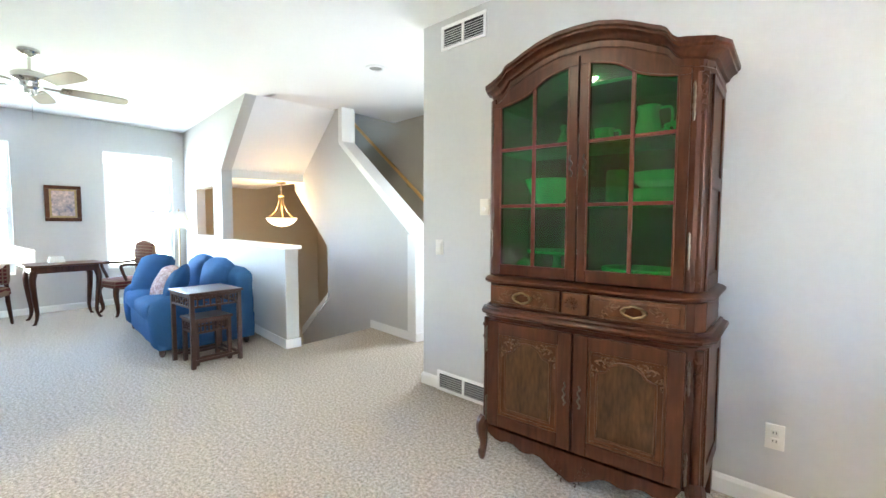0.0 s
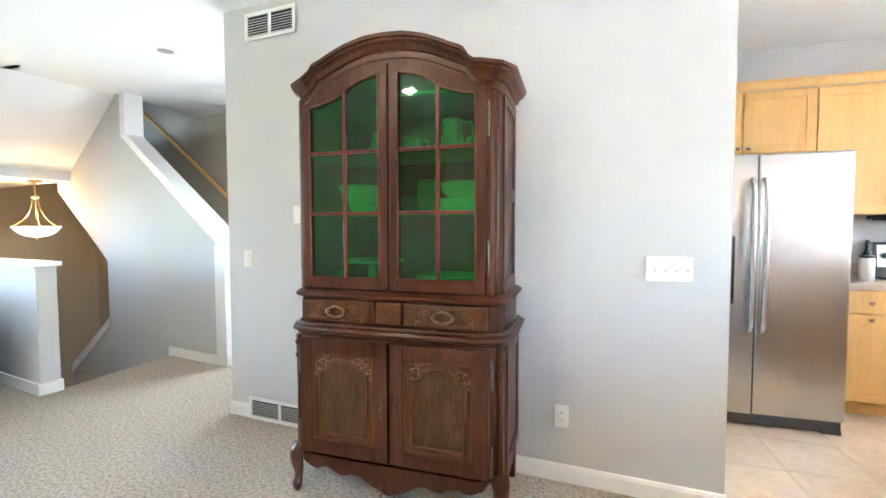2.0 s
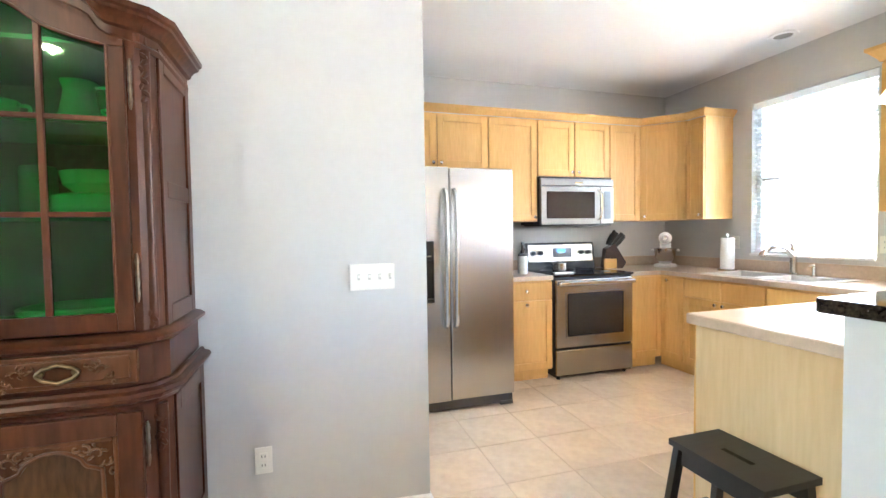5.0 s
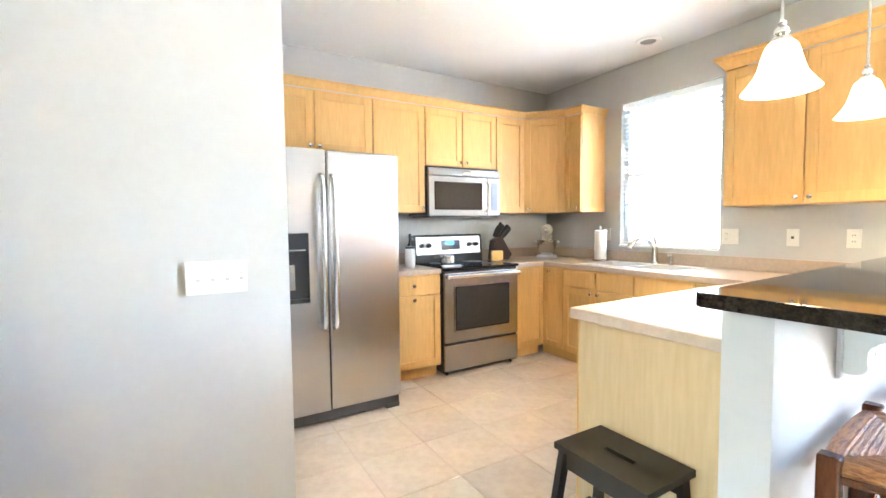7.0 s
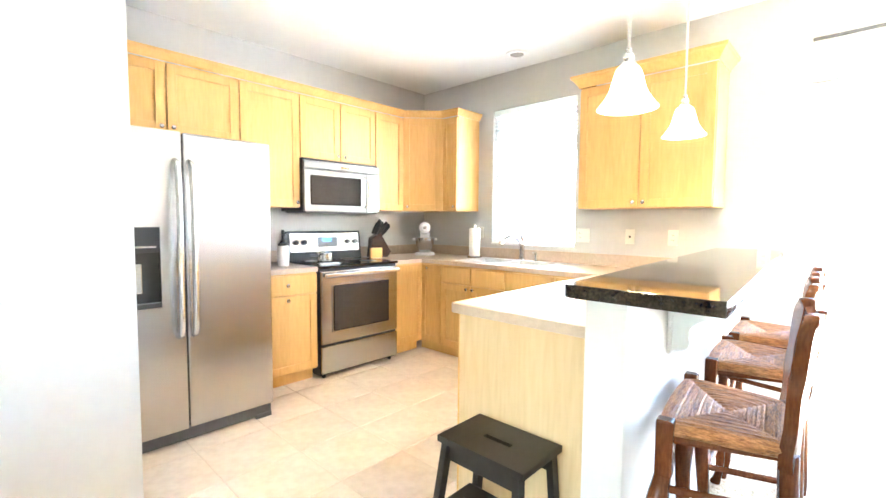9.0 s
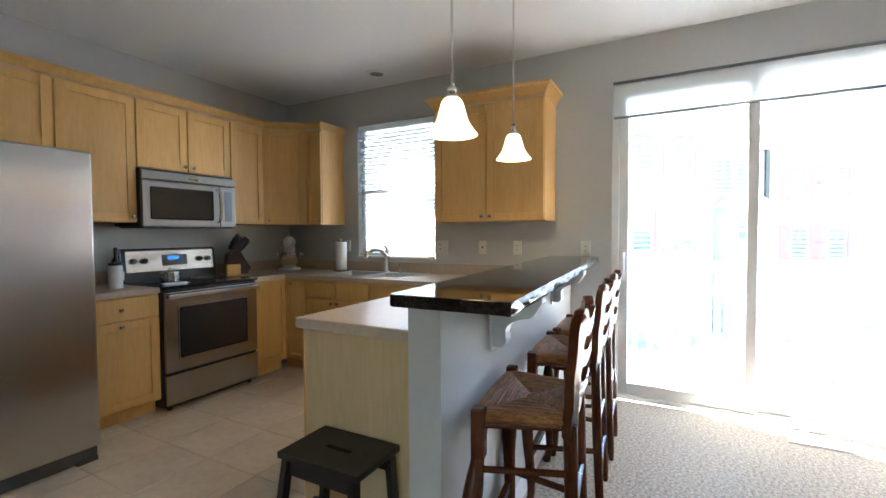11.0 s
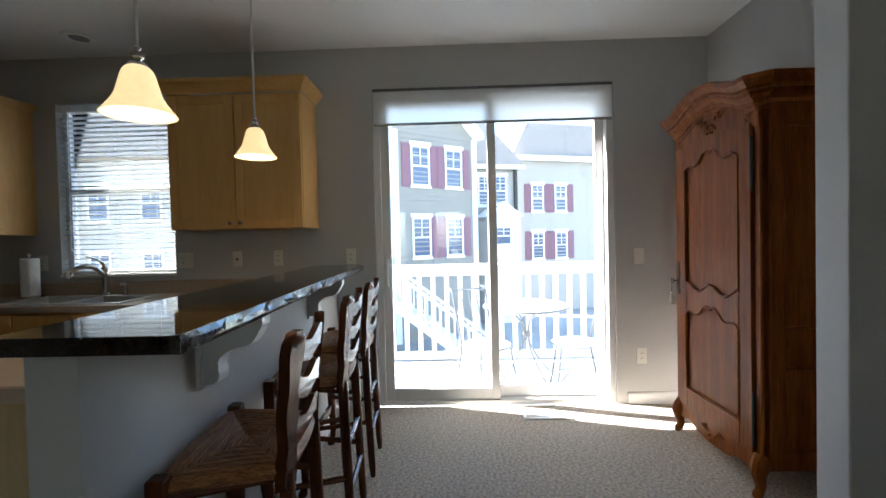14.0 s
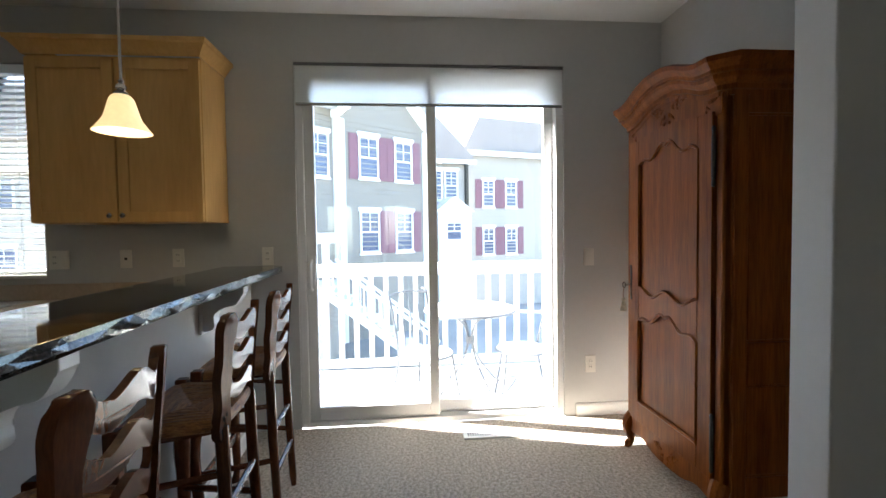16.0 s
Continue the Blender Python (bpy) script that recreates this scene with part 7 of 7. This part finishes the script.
lamp = thing("floor_lamp", (-7.15, 3.28, 0), "slim brass floor lamp with white fabric shade", "floor lamp")
part("base", lathe([(0.13, 0), (0.13, 0.015), (0.05, 0.03), (0.012, 0.05)], (-7.15, 3.28, 0), 24), M["brass"], lamp, smooth=True)
part("pole", tube([(-7.15, 3.28, 0.04), (-7.15, 3.28, 1.25)], 0.010, 10), M["brass"], lamp, smooth=True)
part("shade", lathe([(0.10, 1.42), (0.17, 1.17), (0.167, 1.17), (0.097, 1.42)], (-7.15, 3.28, 0), 28), M["blind"], lamp, "white tapered fabric shade", smooth=True)
part("finial", lathe([(0.010, 1.40), (0.012, 1.44), (0.004, 1.46)], (-7.15, 3.28, 0), 10), M["brass"], lamp)

# ceiling fan
M["blade"] = material("fan_blade_wood", (0.22, 0.16, 0.10), 0.4, spread=0.12, scale=3, fine=20)
FXc, FYc = -4.88, 1.313
fan = thing("ceiling_fan", (FXc, FYc, CEIL), "brushed nickel ceiling fan with pale wooden blades", "ceiling fan")
part("canopy", lathe([(0.075, CEIL), (0.075, CEIL - 0.02), (0.05, CEIL - 0.05), (0.02, CEIL - 0.06)], (FXc, FYc, 0), 24), M["chrome"], fan, smooth=True)
part("downrod", tube([(FXc, FYc, CEIL - 0.06), (FXc, FYc, 2.53)], 0.012, 10), M["chrome"], fan)
part("motor", lathe([(0.03, 2.55), (0.11, 2.545), (0.125, 2.53), (0.125, 2.49), (0.10, 2.475), (0.075, 2.46), (0.07, 2.42), (0.045, 2.40), (0.04, 2.365), (0.02, 2.355)], (FXc, FYc, 0), 28), M["chrome"], fan, smooth=True)
for i in range(5):
    a = radians(72 * i + 17)
    T_ = Matrix.Translation((FXc, FYc, 2.435)) @ Matrix.Rotation(a, 4, "Z")
    bl = part("blade", moved(extrude(curve2([(0.20, -0.05), (0.35, -0.065), (0.62, -0.068), (0.69, -0.05), (0.705, 0.0), (0.69, 0.05), (0.62, 0.068), (0.35, 0.065), (0.20, 0.05)], 3), 0.008, "z", 0), T_ @ Matrix.Rotation(radians(-13), 4, "X")), M["blade"], fan)
    part("blade_iron", moved(join(box(0.08, 0.26, -0.018, 0.018, -0.004, 0.0, 0.001), box(0.20, 0.28, -0.045, 0.045, -0.005, -0.001, 0.001)), T_ @ Matrix.Rotation(radians(-13), 4, "X")), M["chrome"], bl)
part("pull_chain", tube([(FXc + 0.03, FYc, 2.36), (FXc + 0.03, FYc, 2.14)], 0.002, 5), M["chrome"], fan)

# mantel on the chimney breast
man = thing("mantel_shelf", (-3.1, 0.8, 1.0), "white painted mantel shelf with cove moulding", "mantel")
part("shelf", box(-3.85, -2.40, 0.66, 0.925, 1.085, 1.147, 0.006), M["trim"], man)
part("cove", sweep([(-2.55, 0.66, 0.90), (-2.55, 0.70, 0.90), (-3.70, 0.70, 0.90), (-3.70, 0.66, 0.90)], [(0, 0), (0.01, 0.0), (0.02, 0.06), (0.06, 0.13), (0.12, 0.17), (0.13, 0.185), (0, 0.185)]), M["trim"], man, smooth=True)
part("frieze_board", box(-3.70, -2.552, 0.662, 0.70, 0.0, 0.90, 0.004), M["trim"], man)

# ---- stair hall ----
bowl = thing("bowl_pendant", tuple(HALL @ Vector((2.26, 0.88, 1.86))), "lit alabaster bowl pendant on brass arms", "pendant lamp")
px, py, _ = HALL @ Vector((2.26, 0.88, 0))
part("canopy", lathe([(0.07, 1.858), (0.065, 1.84), (0.02, 1.825)], (px, py, 0), 20), M["brass"], bowl, smooth=True)
part("rod", tube([(px, py, 1.83), (px, py, 1.40)], 0.008, 8), M["brass"], bowl)
part("crown", lathe([(0.03, 1.67), (0.045, 1.655), (0.03, 1.64)], (px, py, 0), 16), M["brass"], bowl, smooth=True)
for i in range(3):
    a = 2 * math.pi * i / 3 + 0.4
    ca, sa = math.cos(a), math.sin(a)
    part("arm", tube(curve([(px + 0.03 * ca, py + 0.03 * sa, 1.64), (px + 0.05 * ca, py + 0.05 * sa, 1.52), (px + 0.12 * ca, py + 0.12 * sa, 1.40), (px + 0.215 * ca, py + 0.215 * sa, 1.325)]), 0.007, 8), M["brass"], bowl, smooth=True)
part("glass_bowl", lathe(curve2([(0.02, 1.195), (0.10, 1.21), (0.17, 1.25), (0.21, 1.30), (0.225, 1.325)], 4) + [(0.215, 1.325), (0.16, 1.26), (0.0, 1.21)], (px, py, 0), 32), glowing("alabaster_bowl_glass", (1.0, 0.75, 0.42), 0.035, (0.85, 0.78, 0.62)), bowl, smooth=True)
part("finial", lathe([(0.016, 1.195), (0.02, 1.18), (0.004, 1.165)], (px, py, 0), 12), M["brass"], bowl, smooth=True)
bulb("bowl_bulb", (px, py, 1.42), 0.32, (1.0, 0.60, 0.27))

dr = thing("entry_door", tuple(HALL @ Vector((3.0, 2.28, -1.7))), "white panelled entry door at the stair foot", "door")
part("leaf", hall(box(2.45, 3.30, 2.255, 2.295, -1.7, 0.35, 0.004)), M["trim"], dr)
part("casing", hall(join(box(2.37, 2.45, 2.25, 2.298, -1.7, 0.43), join(box(3.30, 3.38, 2.25, 2.298, -1.7, 0.43), box(2.45, 3.30, 2.25, 2.298, 0.35, 0.43)))), M["trim"], dr)
for u in (2.55, 2.92):
    for z0, z1 in ((-1.5, -0.75), (-0.6, 0.2)):
        part("raised_panel", hall(box(u, u + 0.28, 2.247, 2.256, z0, z1, 0.004)), M["trim"], dr)
part("knob", hall(lathe([(0.012, 2.255), (0.012, 2.23), (0.028, 2.215), (0.024, 2.195), (0.0, 2.19)], (3.24, 0, -0.72), 16, "y")), M["brass"], dr, smooth=True)

rail = thing("handrail", tuple(HALL @ Vector((0.5, 2.1, 1.0))), "maple handrail rising along the stair wall", "handrail")
part("rail", hall(tube([(-0.55, 2.09, 0.88), (0.54, 2.09, 1.70), (2.4, 2.09, 3.04)], 0.024, 12)), M["maple"], rail, smooth=True)
for u in (-0.3, 0.75, 1.8):
    z = 1.70 + (u - 0.54) * 0.735
    part("bracket", hall(tube([(u, 2.15, z - 0.09), (u, 2.10, z - 0.07), (u, 2.09, z - 0.02)], 0.007, 8)), M["brass"], rail, smooth=True)

# ---- outside ----
grass = material("pale_winter_ground", (0.30, 0.29, 0.265), 0.95, spread=0.3, scale=0.6, fine=20)
concrete = material("concrete", (0.50, 0.49, 0.47), 0.9, spread=0.1, scale=2, fine=40)
structure("ground", box(4.42, 900, -600, 600, -2.8, -2.6), grass, "pale sunlit ground behind the house")
structure("ground_west", box(-900, WEST - 0.17, -600, 600, -2.2, -2.0), material("winter_lawn", (0.15, 0.15, 0.08), 0.95, spread=0.3, scale=0.6, fine=20))
structure("pavement", box(9.5, 15.5, -40, 40, -3.0, -2.96), concrete)
deck_m = material("painted_decking", (0.70, 0.69, 0.67), 0.7, spread=0.08, scale=3, fine=40, random=0.05)
deck = thing("deck", (5.7, 0.6, -0.08), "pale painted timber deck outside the door", "deck", kind="structure")
part("beam", box(4.42, 5.72, -2.0, 3.1, -0.30, -0.105), deck_m, deck)
plank = None
for i in range(9):
    if plank is None:
        plank = part("plank", box(4.424, 4.564, -2.0, 3.1, -0.104, -0.08, 0.003), deck_m, deck)
    else:
        c = plank.copy()
        scene.collection.objects.link(c)
        c.location = (0.15 * i, 0, 0)
for x in (4.6, 5.6):
    for y in (-1.9, 3.0):
        part("post", box(x - 0.06, x + 0.06, y - 0.06, y + 0.06, -3.0, -0.30), deck_m, deck)
white = material("white_deck_paint", (0.78, 0.78, 0.77), 0.5, spread=0.03)
rl = thing("deck_railing", (5.66, 0.6, -0.08), "white painted deck railing with square balusters", "railing")
part("cap_rail", box(5.60, 5.73, -2.0, 3.1, 0.975, 1.005, 0.006), white, rl)
part("top_rail", box(5.635, 5.675, -2.0, 3.1, 0.885, 0.974, 0.004), white, rl)
part("bottom_rail", box(5.635, 5.675, -2.0, 3.1, -0.02, 0.06, 0.004), white, rl)
bal = None
for i in range(34):
    y = -1.87 + 0.147 * i
    if bal is None:
        bal = part("baluster", box(5.632, 5.678, y - 0.023, y + 0.023, 0.0605, 0.8845, 0.003, seg=1), white, rl)
        by = y
    else:
        c = bal.copy()
        scene.collection.objects.link(c)
        c.location = (0, y - by, 0)
for y in (-1.95, 3.05):
    part("post", box(5.60, 5.71, y - 0.055, y + 0.055, -0.08, 1.06, 0.006), white, rl)

# bistro set
# dark iron, its colour paled for the haze of the outdoor glare
M["patio_iron"] = material("glare_paled_patio_iron", (0.16, 0.16, 0.165), 0.45, metal=0.5, spread=0.2)
TX, TY = 5.10, 0.165
tab = thing("patio_table", (TX, TY, -0.08), "round patio table on a wrought iron base", "table")
part("tabletop", lathe([(0.0, 0.615), (0.385, 0.615), (0.395, 0.625), (0.395, 0.638), (0.388, 0.642), (0.0, 0.642)], (TX, TY, 0), 40), white, tab, smooth=True)
part("rim", tube([(TX + 0.397 * math.cos(a), TY + 0.397 * math.sin(a), 0.622) for a in [2 * math.pi * i / 40 for i in range(40)]], 0.012, 8, True), M["patio_iron"], tab, smooth=True)
for i in range(4):
    a = math.pi / 2 * i + 0.5
    ca, sa = math.cos(a), math.sin(a)
    part("leg", tube(curve([(TX + 0.22 * ca, TY + 0.22 * sa, 0.61), (TX + 0.07 * ca, TY + 0.07 * sa, 0.50), (TX + 0.025 * ca, TY + 0.025 * sa, 0.36), (TX + 0.08 * ca, TY + 0.08 * sa, 0.20), (TX + 0.24 * ca, TY + 0.24 * sa, 0.0), (TX + 0.33 * ca, TY + 0.33 * sa, -0.08)]), 0.009, 8), M["patio_iron"], tab, smooth=True)
part("collar", lathe([(0.04, 0.33), (0.045, 0.36), (0.04, 0.39)], (TX, TY, 0), 14), M["patio_iron"], tab)


def patio_chair(x, y, a):
    c = thing("patio_chair", (0, 0, 0), "wrought iron patio chair with a round seat", "chair", "patio chairs")
    part("seat", lathe([(0.0, 0.43), (0.20, 0.43), (0.21, 0.44), (0.20, 0.45), (0.0, 0.445)], (0, 0, 0), 30), white, c, smooth=True)
    part("seat_ring", tube([(0.208 * math.cos(t), 0.208 * math.sin(t), 0.438) for t in [2 * math.pi * i / 30 for i in range(30)]], 0.010, 6, True), M["patio_iron"], c, smooth=True)
    for sx in (-1, 1):
        part("front_leg", tube(curve([(sx * 0.15, -0.14, 0.43), (sx * 0.17, -0.16, 0.25), (sx * 0.20, -0.20, 0.0)]), 0.009, 8), M["patio_iron"], c, smooth=True)
        part("back_frame", tube(curve([(sx * 0.20, 0.24, 0.0), (sx * 0.17, 0.18, 0.25), (sx * 0.16, 0.16, 0.45), (sx * 0.17, 0.22, 0.70), (sx * 0.18, 0.27, 0.88), (sx * 0.17, 0.33, 0.91)]), 0.010, 8), M["patio_iron"], c, smooth=True)
    part("top_bar", tube(curve([(-0.18, 0.27, 0.88), (0.0, 0.30, 0.90), (0.18, 0.27, 0.88)]), 0.009, 8), M["patio_iron"], c, smooth=True)
    for u in (-0.08, 0.0, 0.08):
        part("spindle", tube([(u, 0.18, 0.46), (u, 0.23, 0.70), (u, 0.29, 0.89)], 0.006, 6), M["patio_iron"], c)
    part("hoop_brace", tube(curve([(-0.18, -0.17, 0.12), (0.0, -0.05, 0.20), (0.18, -0.17, 0.12)]), 0.006, 6), M["patio_iron"], c)
    c.matrix_basis = pose(x, y, -0.08, 0, 0, a)
    return c


ch = patio_chair(4.70, 0.57, -60)
copy_thing(ch, pose(4.74, -0.205, -0.08, 0, 0, 174))

# neighbouring houses
siding = material("grey_lap_siding", (0.25, 0.225, 0.195), 0.7, spread=0.04, scale=2, fine=30)
siding_b = material("pale_lap_siding", (0.38, 0.345, 0.305), 0.7, spread=0.04, scale=2, fine=30)
roofing = material("brown_shingle", (0.30, 0.26, 0.24), 0.9, spread=0.25, scale=6, fine=60)
maroon = material("maroon_shutter", (0.19, 0.085, 0.11), 0.6, spread=0.06)
dark_pane = material("dark_window_glass", (0.07, 0.09, 0.16), 0.08)


def house_window(house, place, u, z, w, h, shutters):
    fr = bmesh.new()
    for q in ((u - w / 2, u - w / 2 + 0.07, z, z + h), (u + w / 2 - 0.07, u + w / 2, z, z + h), (u - w / 2 + 0.07, u + w / 2 - 0.07, z, z + 0.07), (u - w / 2 + 0.07, u + w / 2 - 0.07, z + h - 0.07, z + h), (u - w / 2 + 0.07, u + w / 2 - 0.07, z + h / 2 - 0.03, z + h / 2 + 0.03), (u - 0.012, u + 0.012, z + h / 2 + 0.03, z + h - 0.07), (u - w / 2 + 0.07, u + w / 2 - 0.07, z + h * 0.75 - 0.012, z + h * 0.75 + 0.012)):
        box(q[0], q[1], -0.05, 0.0, q[2], q[3], bm=fr)
    box(u - w / 2 - 0.06, u + w / 2 + 0.06, -0.08, 0, z + h, z + h + 0.14, bm=fr)
    box(u - w / 2 - 0.04, u + w / 2 + 0.04, -0.08, 0, z - 0.08, z, bm=fr)
    win = part("window", moved(fr, place), white, house)
    part("pane", moved(box(u - w / 2 + 0.05, u + w / 2 - 0.05, -0.015, -0.006, z + 0.05, z + h - 0.05), place), dark_pane, win)
    if shutters:
        for s in shutters:
            a, b = (u - w / 2 - 0.40, u - w / 2 - 0.03) if s < 0 else (u + w / 2 + 0.03, u + w / 2 + 0.40)
            sh = box(a, b, -0.04, 0, z - 0.04, z + h + 0.04)
            for k_ in range(2):
                box(a + 0.05, b - 0.05, -0.048, -0.038, z + 0.05 + k_ * h / 2, z + h / 2 - 0.06 + k_ * h / 2, bm=sh)
            part("shutter", moved(sh, place), maroon, house)


def lap_wall(house, place, u0, u1, z0, z1, mat):
    """Siding in overlapping courses."""
    b = bmesh.new()
    n_ = int((z1 - z0) / 0.18)
    for i in range(n_):
        z = z0 + (z1 - z0) * i / n_
        zz = z0 + (z1 - z0) * (i + 1) / n_
        join(b, extrude([(-0.02, z), (0.15, z), (0.15, zz), (0.0, zz)], u1 - u0, "x", u0))
    return part("wall", moved(b, place), mat, house)


def facing(p0, p1):
    """Carries along, in, up to the world so that the front runs from p0 to p1 and looks at us."""
    d = (Vector((*p1, 0)) - Vector((*p0, 0)))
    u = d.normalized()
    return Matrix(((u.x, -u.y, 0, p0[0]), (u.y, u.x, 0, p0[1]), (0, 0, 1, 0.4), (0, 0, 0, 1))), d.length


# the grey house with paired shuttered windows
P, L = facing((17.1, 2.96), (19.4, -0.07))
h1 = thing("neighbour_house", (18, 1.5, -3), "grey sided townhouse with maroon shutters", "house", "neighbouring houses")
lap_wall(h1, P, 0, L, -3.0, 5.1, siding)
for u in (1.12, 2.72):
    house_window(h1, P, u, 2.95, 0.86, 1.55, (-1, 1))
    house_window(h1, P, u, 0.2, 0.86, 1.55, (-1, 1) if u > 2 else (1,))
part("roof", moved(join(extrude([(-0.3, 5.0), (L / 2, 6.9), (L + 0.3, 5.0), (L + 0.3, 5.25), (L / 2, 7.15), (-0.3, 5.25)], 6.0, "y", -0.35), box(0, L, 0, 0.1, 5.0, 5.1)), P), white, h1)
part("gable", moved(extrude([(0, 5.05), (L, 5.05), (L / 2, 6.85)], 0.12, "y", 0.02), P), siding, h1)
part("corner_board", moved(box(-0.12, 0.12, -0.06, 0.1, -3.0, 5.0), P), white, h1)
part("corner_board", moved(box(L - 0.12, L + 0.12, -0.06, 0.1, -3.0, 5.0), P), white, h1)
part("return_wall", moved(box(L - 0.05, L + 0.02, 0.0, 5.0, -3.0, 5.0), P), siding, h1)
# wing to the north with one window
P2, L2 = facing((15.6, 4.9), (17.2, 3.15))
h2 = thing("neighbour_house", (16.4, 4.0, -3), "grey sided townhouse wing with a white window", "house", "neighbouring houses")
lap_wall(h2, P2, -2.5, L2, -3.0, 5.6, siding)
house_window(h2, P2, L2 - 0.75, 2.9, 0.86, 1.55, ())
part("eave", moved(box(-2.6, L2 + 0.3, -0.5, 0.3, 5.3, 5.6, 0.02), P2), white, h2)
part("downspout", moved(box(L2 - 0.15, L2 - 0.02, -0.12, 0.0, -3.0, 5.4), P2), white, h2)
# porch below it
porch = thing("porch", (14.6, 3.6, -3), "white columned entry porch with a flat roof", "porch")
part("porch_roof", box(13.8, 16.0, 2.9, 5.4, 1.05, 1.35, 0.02), white, porch)
for x, y in ((13.9, 3.0), (13.9, 4.1), (13.9, 5.2)):
    part("column", box(x - 0.09, x + 0.09, y - 0.09, y + 0.09, -0.2, 1.05, 0.01), white, porch)
part("porch_floor", box(13.8, 16.0, 2.9, 5.4, -0.35, -0.2), white, porch)
part("porch_base", box(13.9, 16.0, 3.0, 5.3, -3.0, -0.35), siding_b, porch)
stairs = thing("porch_stairs", (13.0, 2.4, -3), "white painted outdoor stairs with railings", "stairs")
for i in range(12):
    part("tread", box(13.8, 14.9, 2.9 - 0.26 * (i + 1), 2.9 - 0.26 * i, -0.40 - 0.2 * i, -0.35 - 0.2 * i), white, stairs)
for x in (13.82, 14.88):
    part("rail", tube([(x, 2.9, 0.55), (x, -0.2, -1.85)], 0.05, 6), white, stairs)
    part("stringer", tube([(x, 2.9, -0.45), (x, -0.2, -2.85)], 0.12, 6), white, stairs)
    for i in range(14):
        y = 2.8 - 0.215 * i
        z = 0.55 - 0.774 * (2.9 - y)
        part("baluster", box(x - 0.02, x + 0.02, y - 0.02, y + 0.02, z - 0.95, z), white, stairs)
# the set-back middle part with a small gabled entry
P3, L3 = facing((21.8, 0.4), (22.6, -2.35))
h3 = thing("neighbour_house", (22, -1, -3), "pale sided townhouse with a gabled entry", "house", "neighbouring houses")
lap_wall(h3, P3, -0.5, L3, -3.0, 4.4, siding_b)
for u in (1.15, 1.95):
    house_window(h3, P3, u, 2.45, 0.70, 1.45, ())
house_window(h3, P3, 0.1, 2.45, 0.6, 1.45, ())
part("roof", moved(extrude([(-0.6, 4.35), (-0.6, 6.6), (0.6, 6.9), (L3 + 0.2, 4.6), (L3 + 0.2, 4.35)], 0.4, "y", -0.2), P3), roofing, h3)
part("fascia", moved(box(-0.5, L3 + 0.3, -0.35, -0.2, 4.2, 4.4), P3), white, h3)
part("entry", moved(join(box(0.75, 2.35, -1.4, 0, -3.0, 1.9), extrude([(0.6, 1.85), (2.5, 1.85), (1.55, 2.55)], 1.5, "y", -1.5)), P3), white, h3)
house_window(h3, P3 @ Matrix.Translation((0, -1.41, 0)), 1.5, 0.55, 0.8, 0.85, ())
part("downspout", moved(box(L3 - 0.2, L3 - 0.05, -0.15, 0, -3, 4.3), P3), M["iron"], h3)
# the far house
P4, L4 = facing((23.5, -2.6), (25.0, -7.5))
h4 = thing("neighbour_house", (24, -4, -3), "pale sided townhouse with maroon shutters", "house", "neighbouring houses")
lap_wall(h4, P4, -0.2, L4, -3.0, 5.0, siding_b)
for u in (1.0, 2.35):
    house_window(h4, P4, u, 2.2, 0.70, 1.4, (-1, 1))
    house_window(h4, P4, u, -0.25, 0.70, 1.4, (-1, 1))
part("fascia", moved(box(-0.3, L4 + 0.3, -0.4, -0.2, 4.8, 5.05), P4), white, h4)
part("roof", moved(extrude([(-0.4, 5.05), (0.5, 6.8), (L4, 6.8), (L4, 5.05)], 0.4, "y", 0.0), P4), roofing, h4)
# house seen through the sink window
P5, L5 = facing((19.0, 17.0), (19.5, 7.0))
h5 = thing("neighbour_house", (19, 12, -3), "pale sided townhouse across the lawn", "house", "neighbouring houses")
lap_wall(h5, P5, 0, L5, -3.0, 4.6, siding_b)
for u in (1.2, 3.4, 5.6, 7.8):
    house_window(h5, P5, u, 2.0, 0.9, 1.4, ())
    house_window(h5, P5, u, -0.8, 0.9, 1.4, ())
part("roof", moved(extrude([(-0.4, 4.6), (L5 + 0.4, 4.6), (L5 - 0.5, 6.6), (0.5, 6.6)], 0.5, "y", -0.3), P5), roofing, h5)
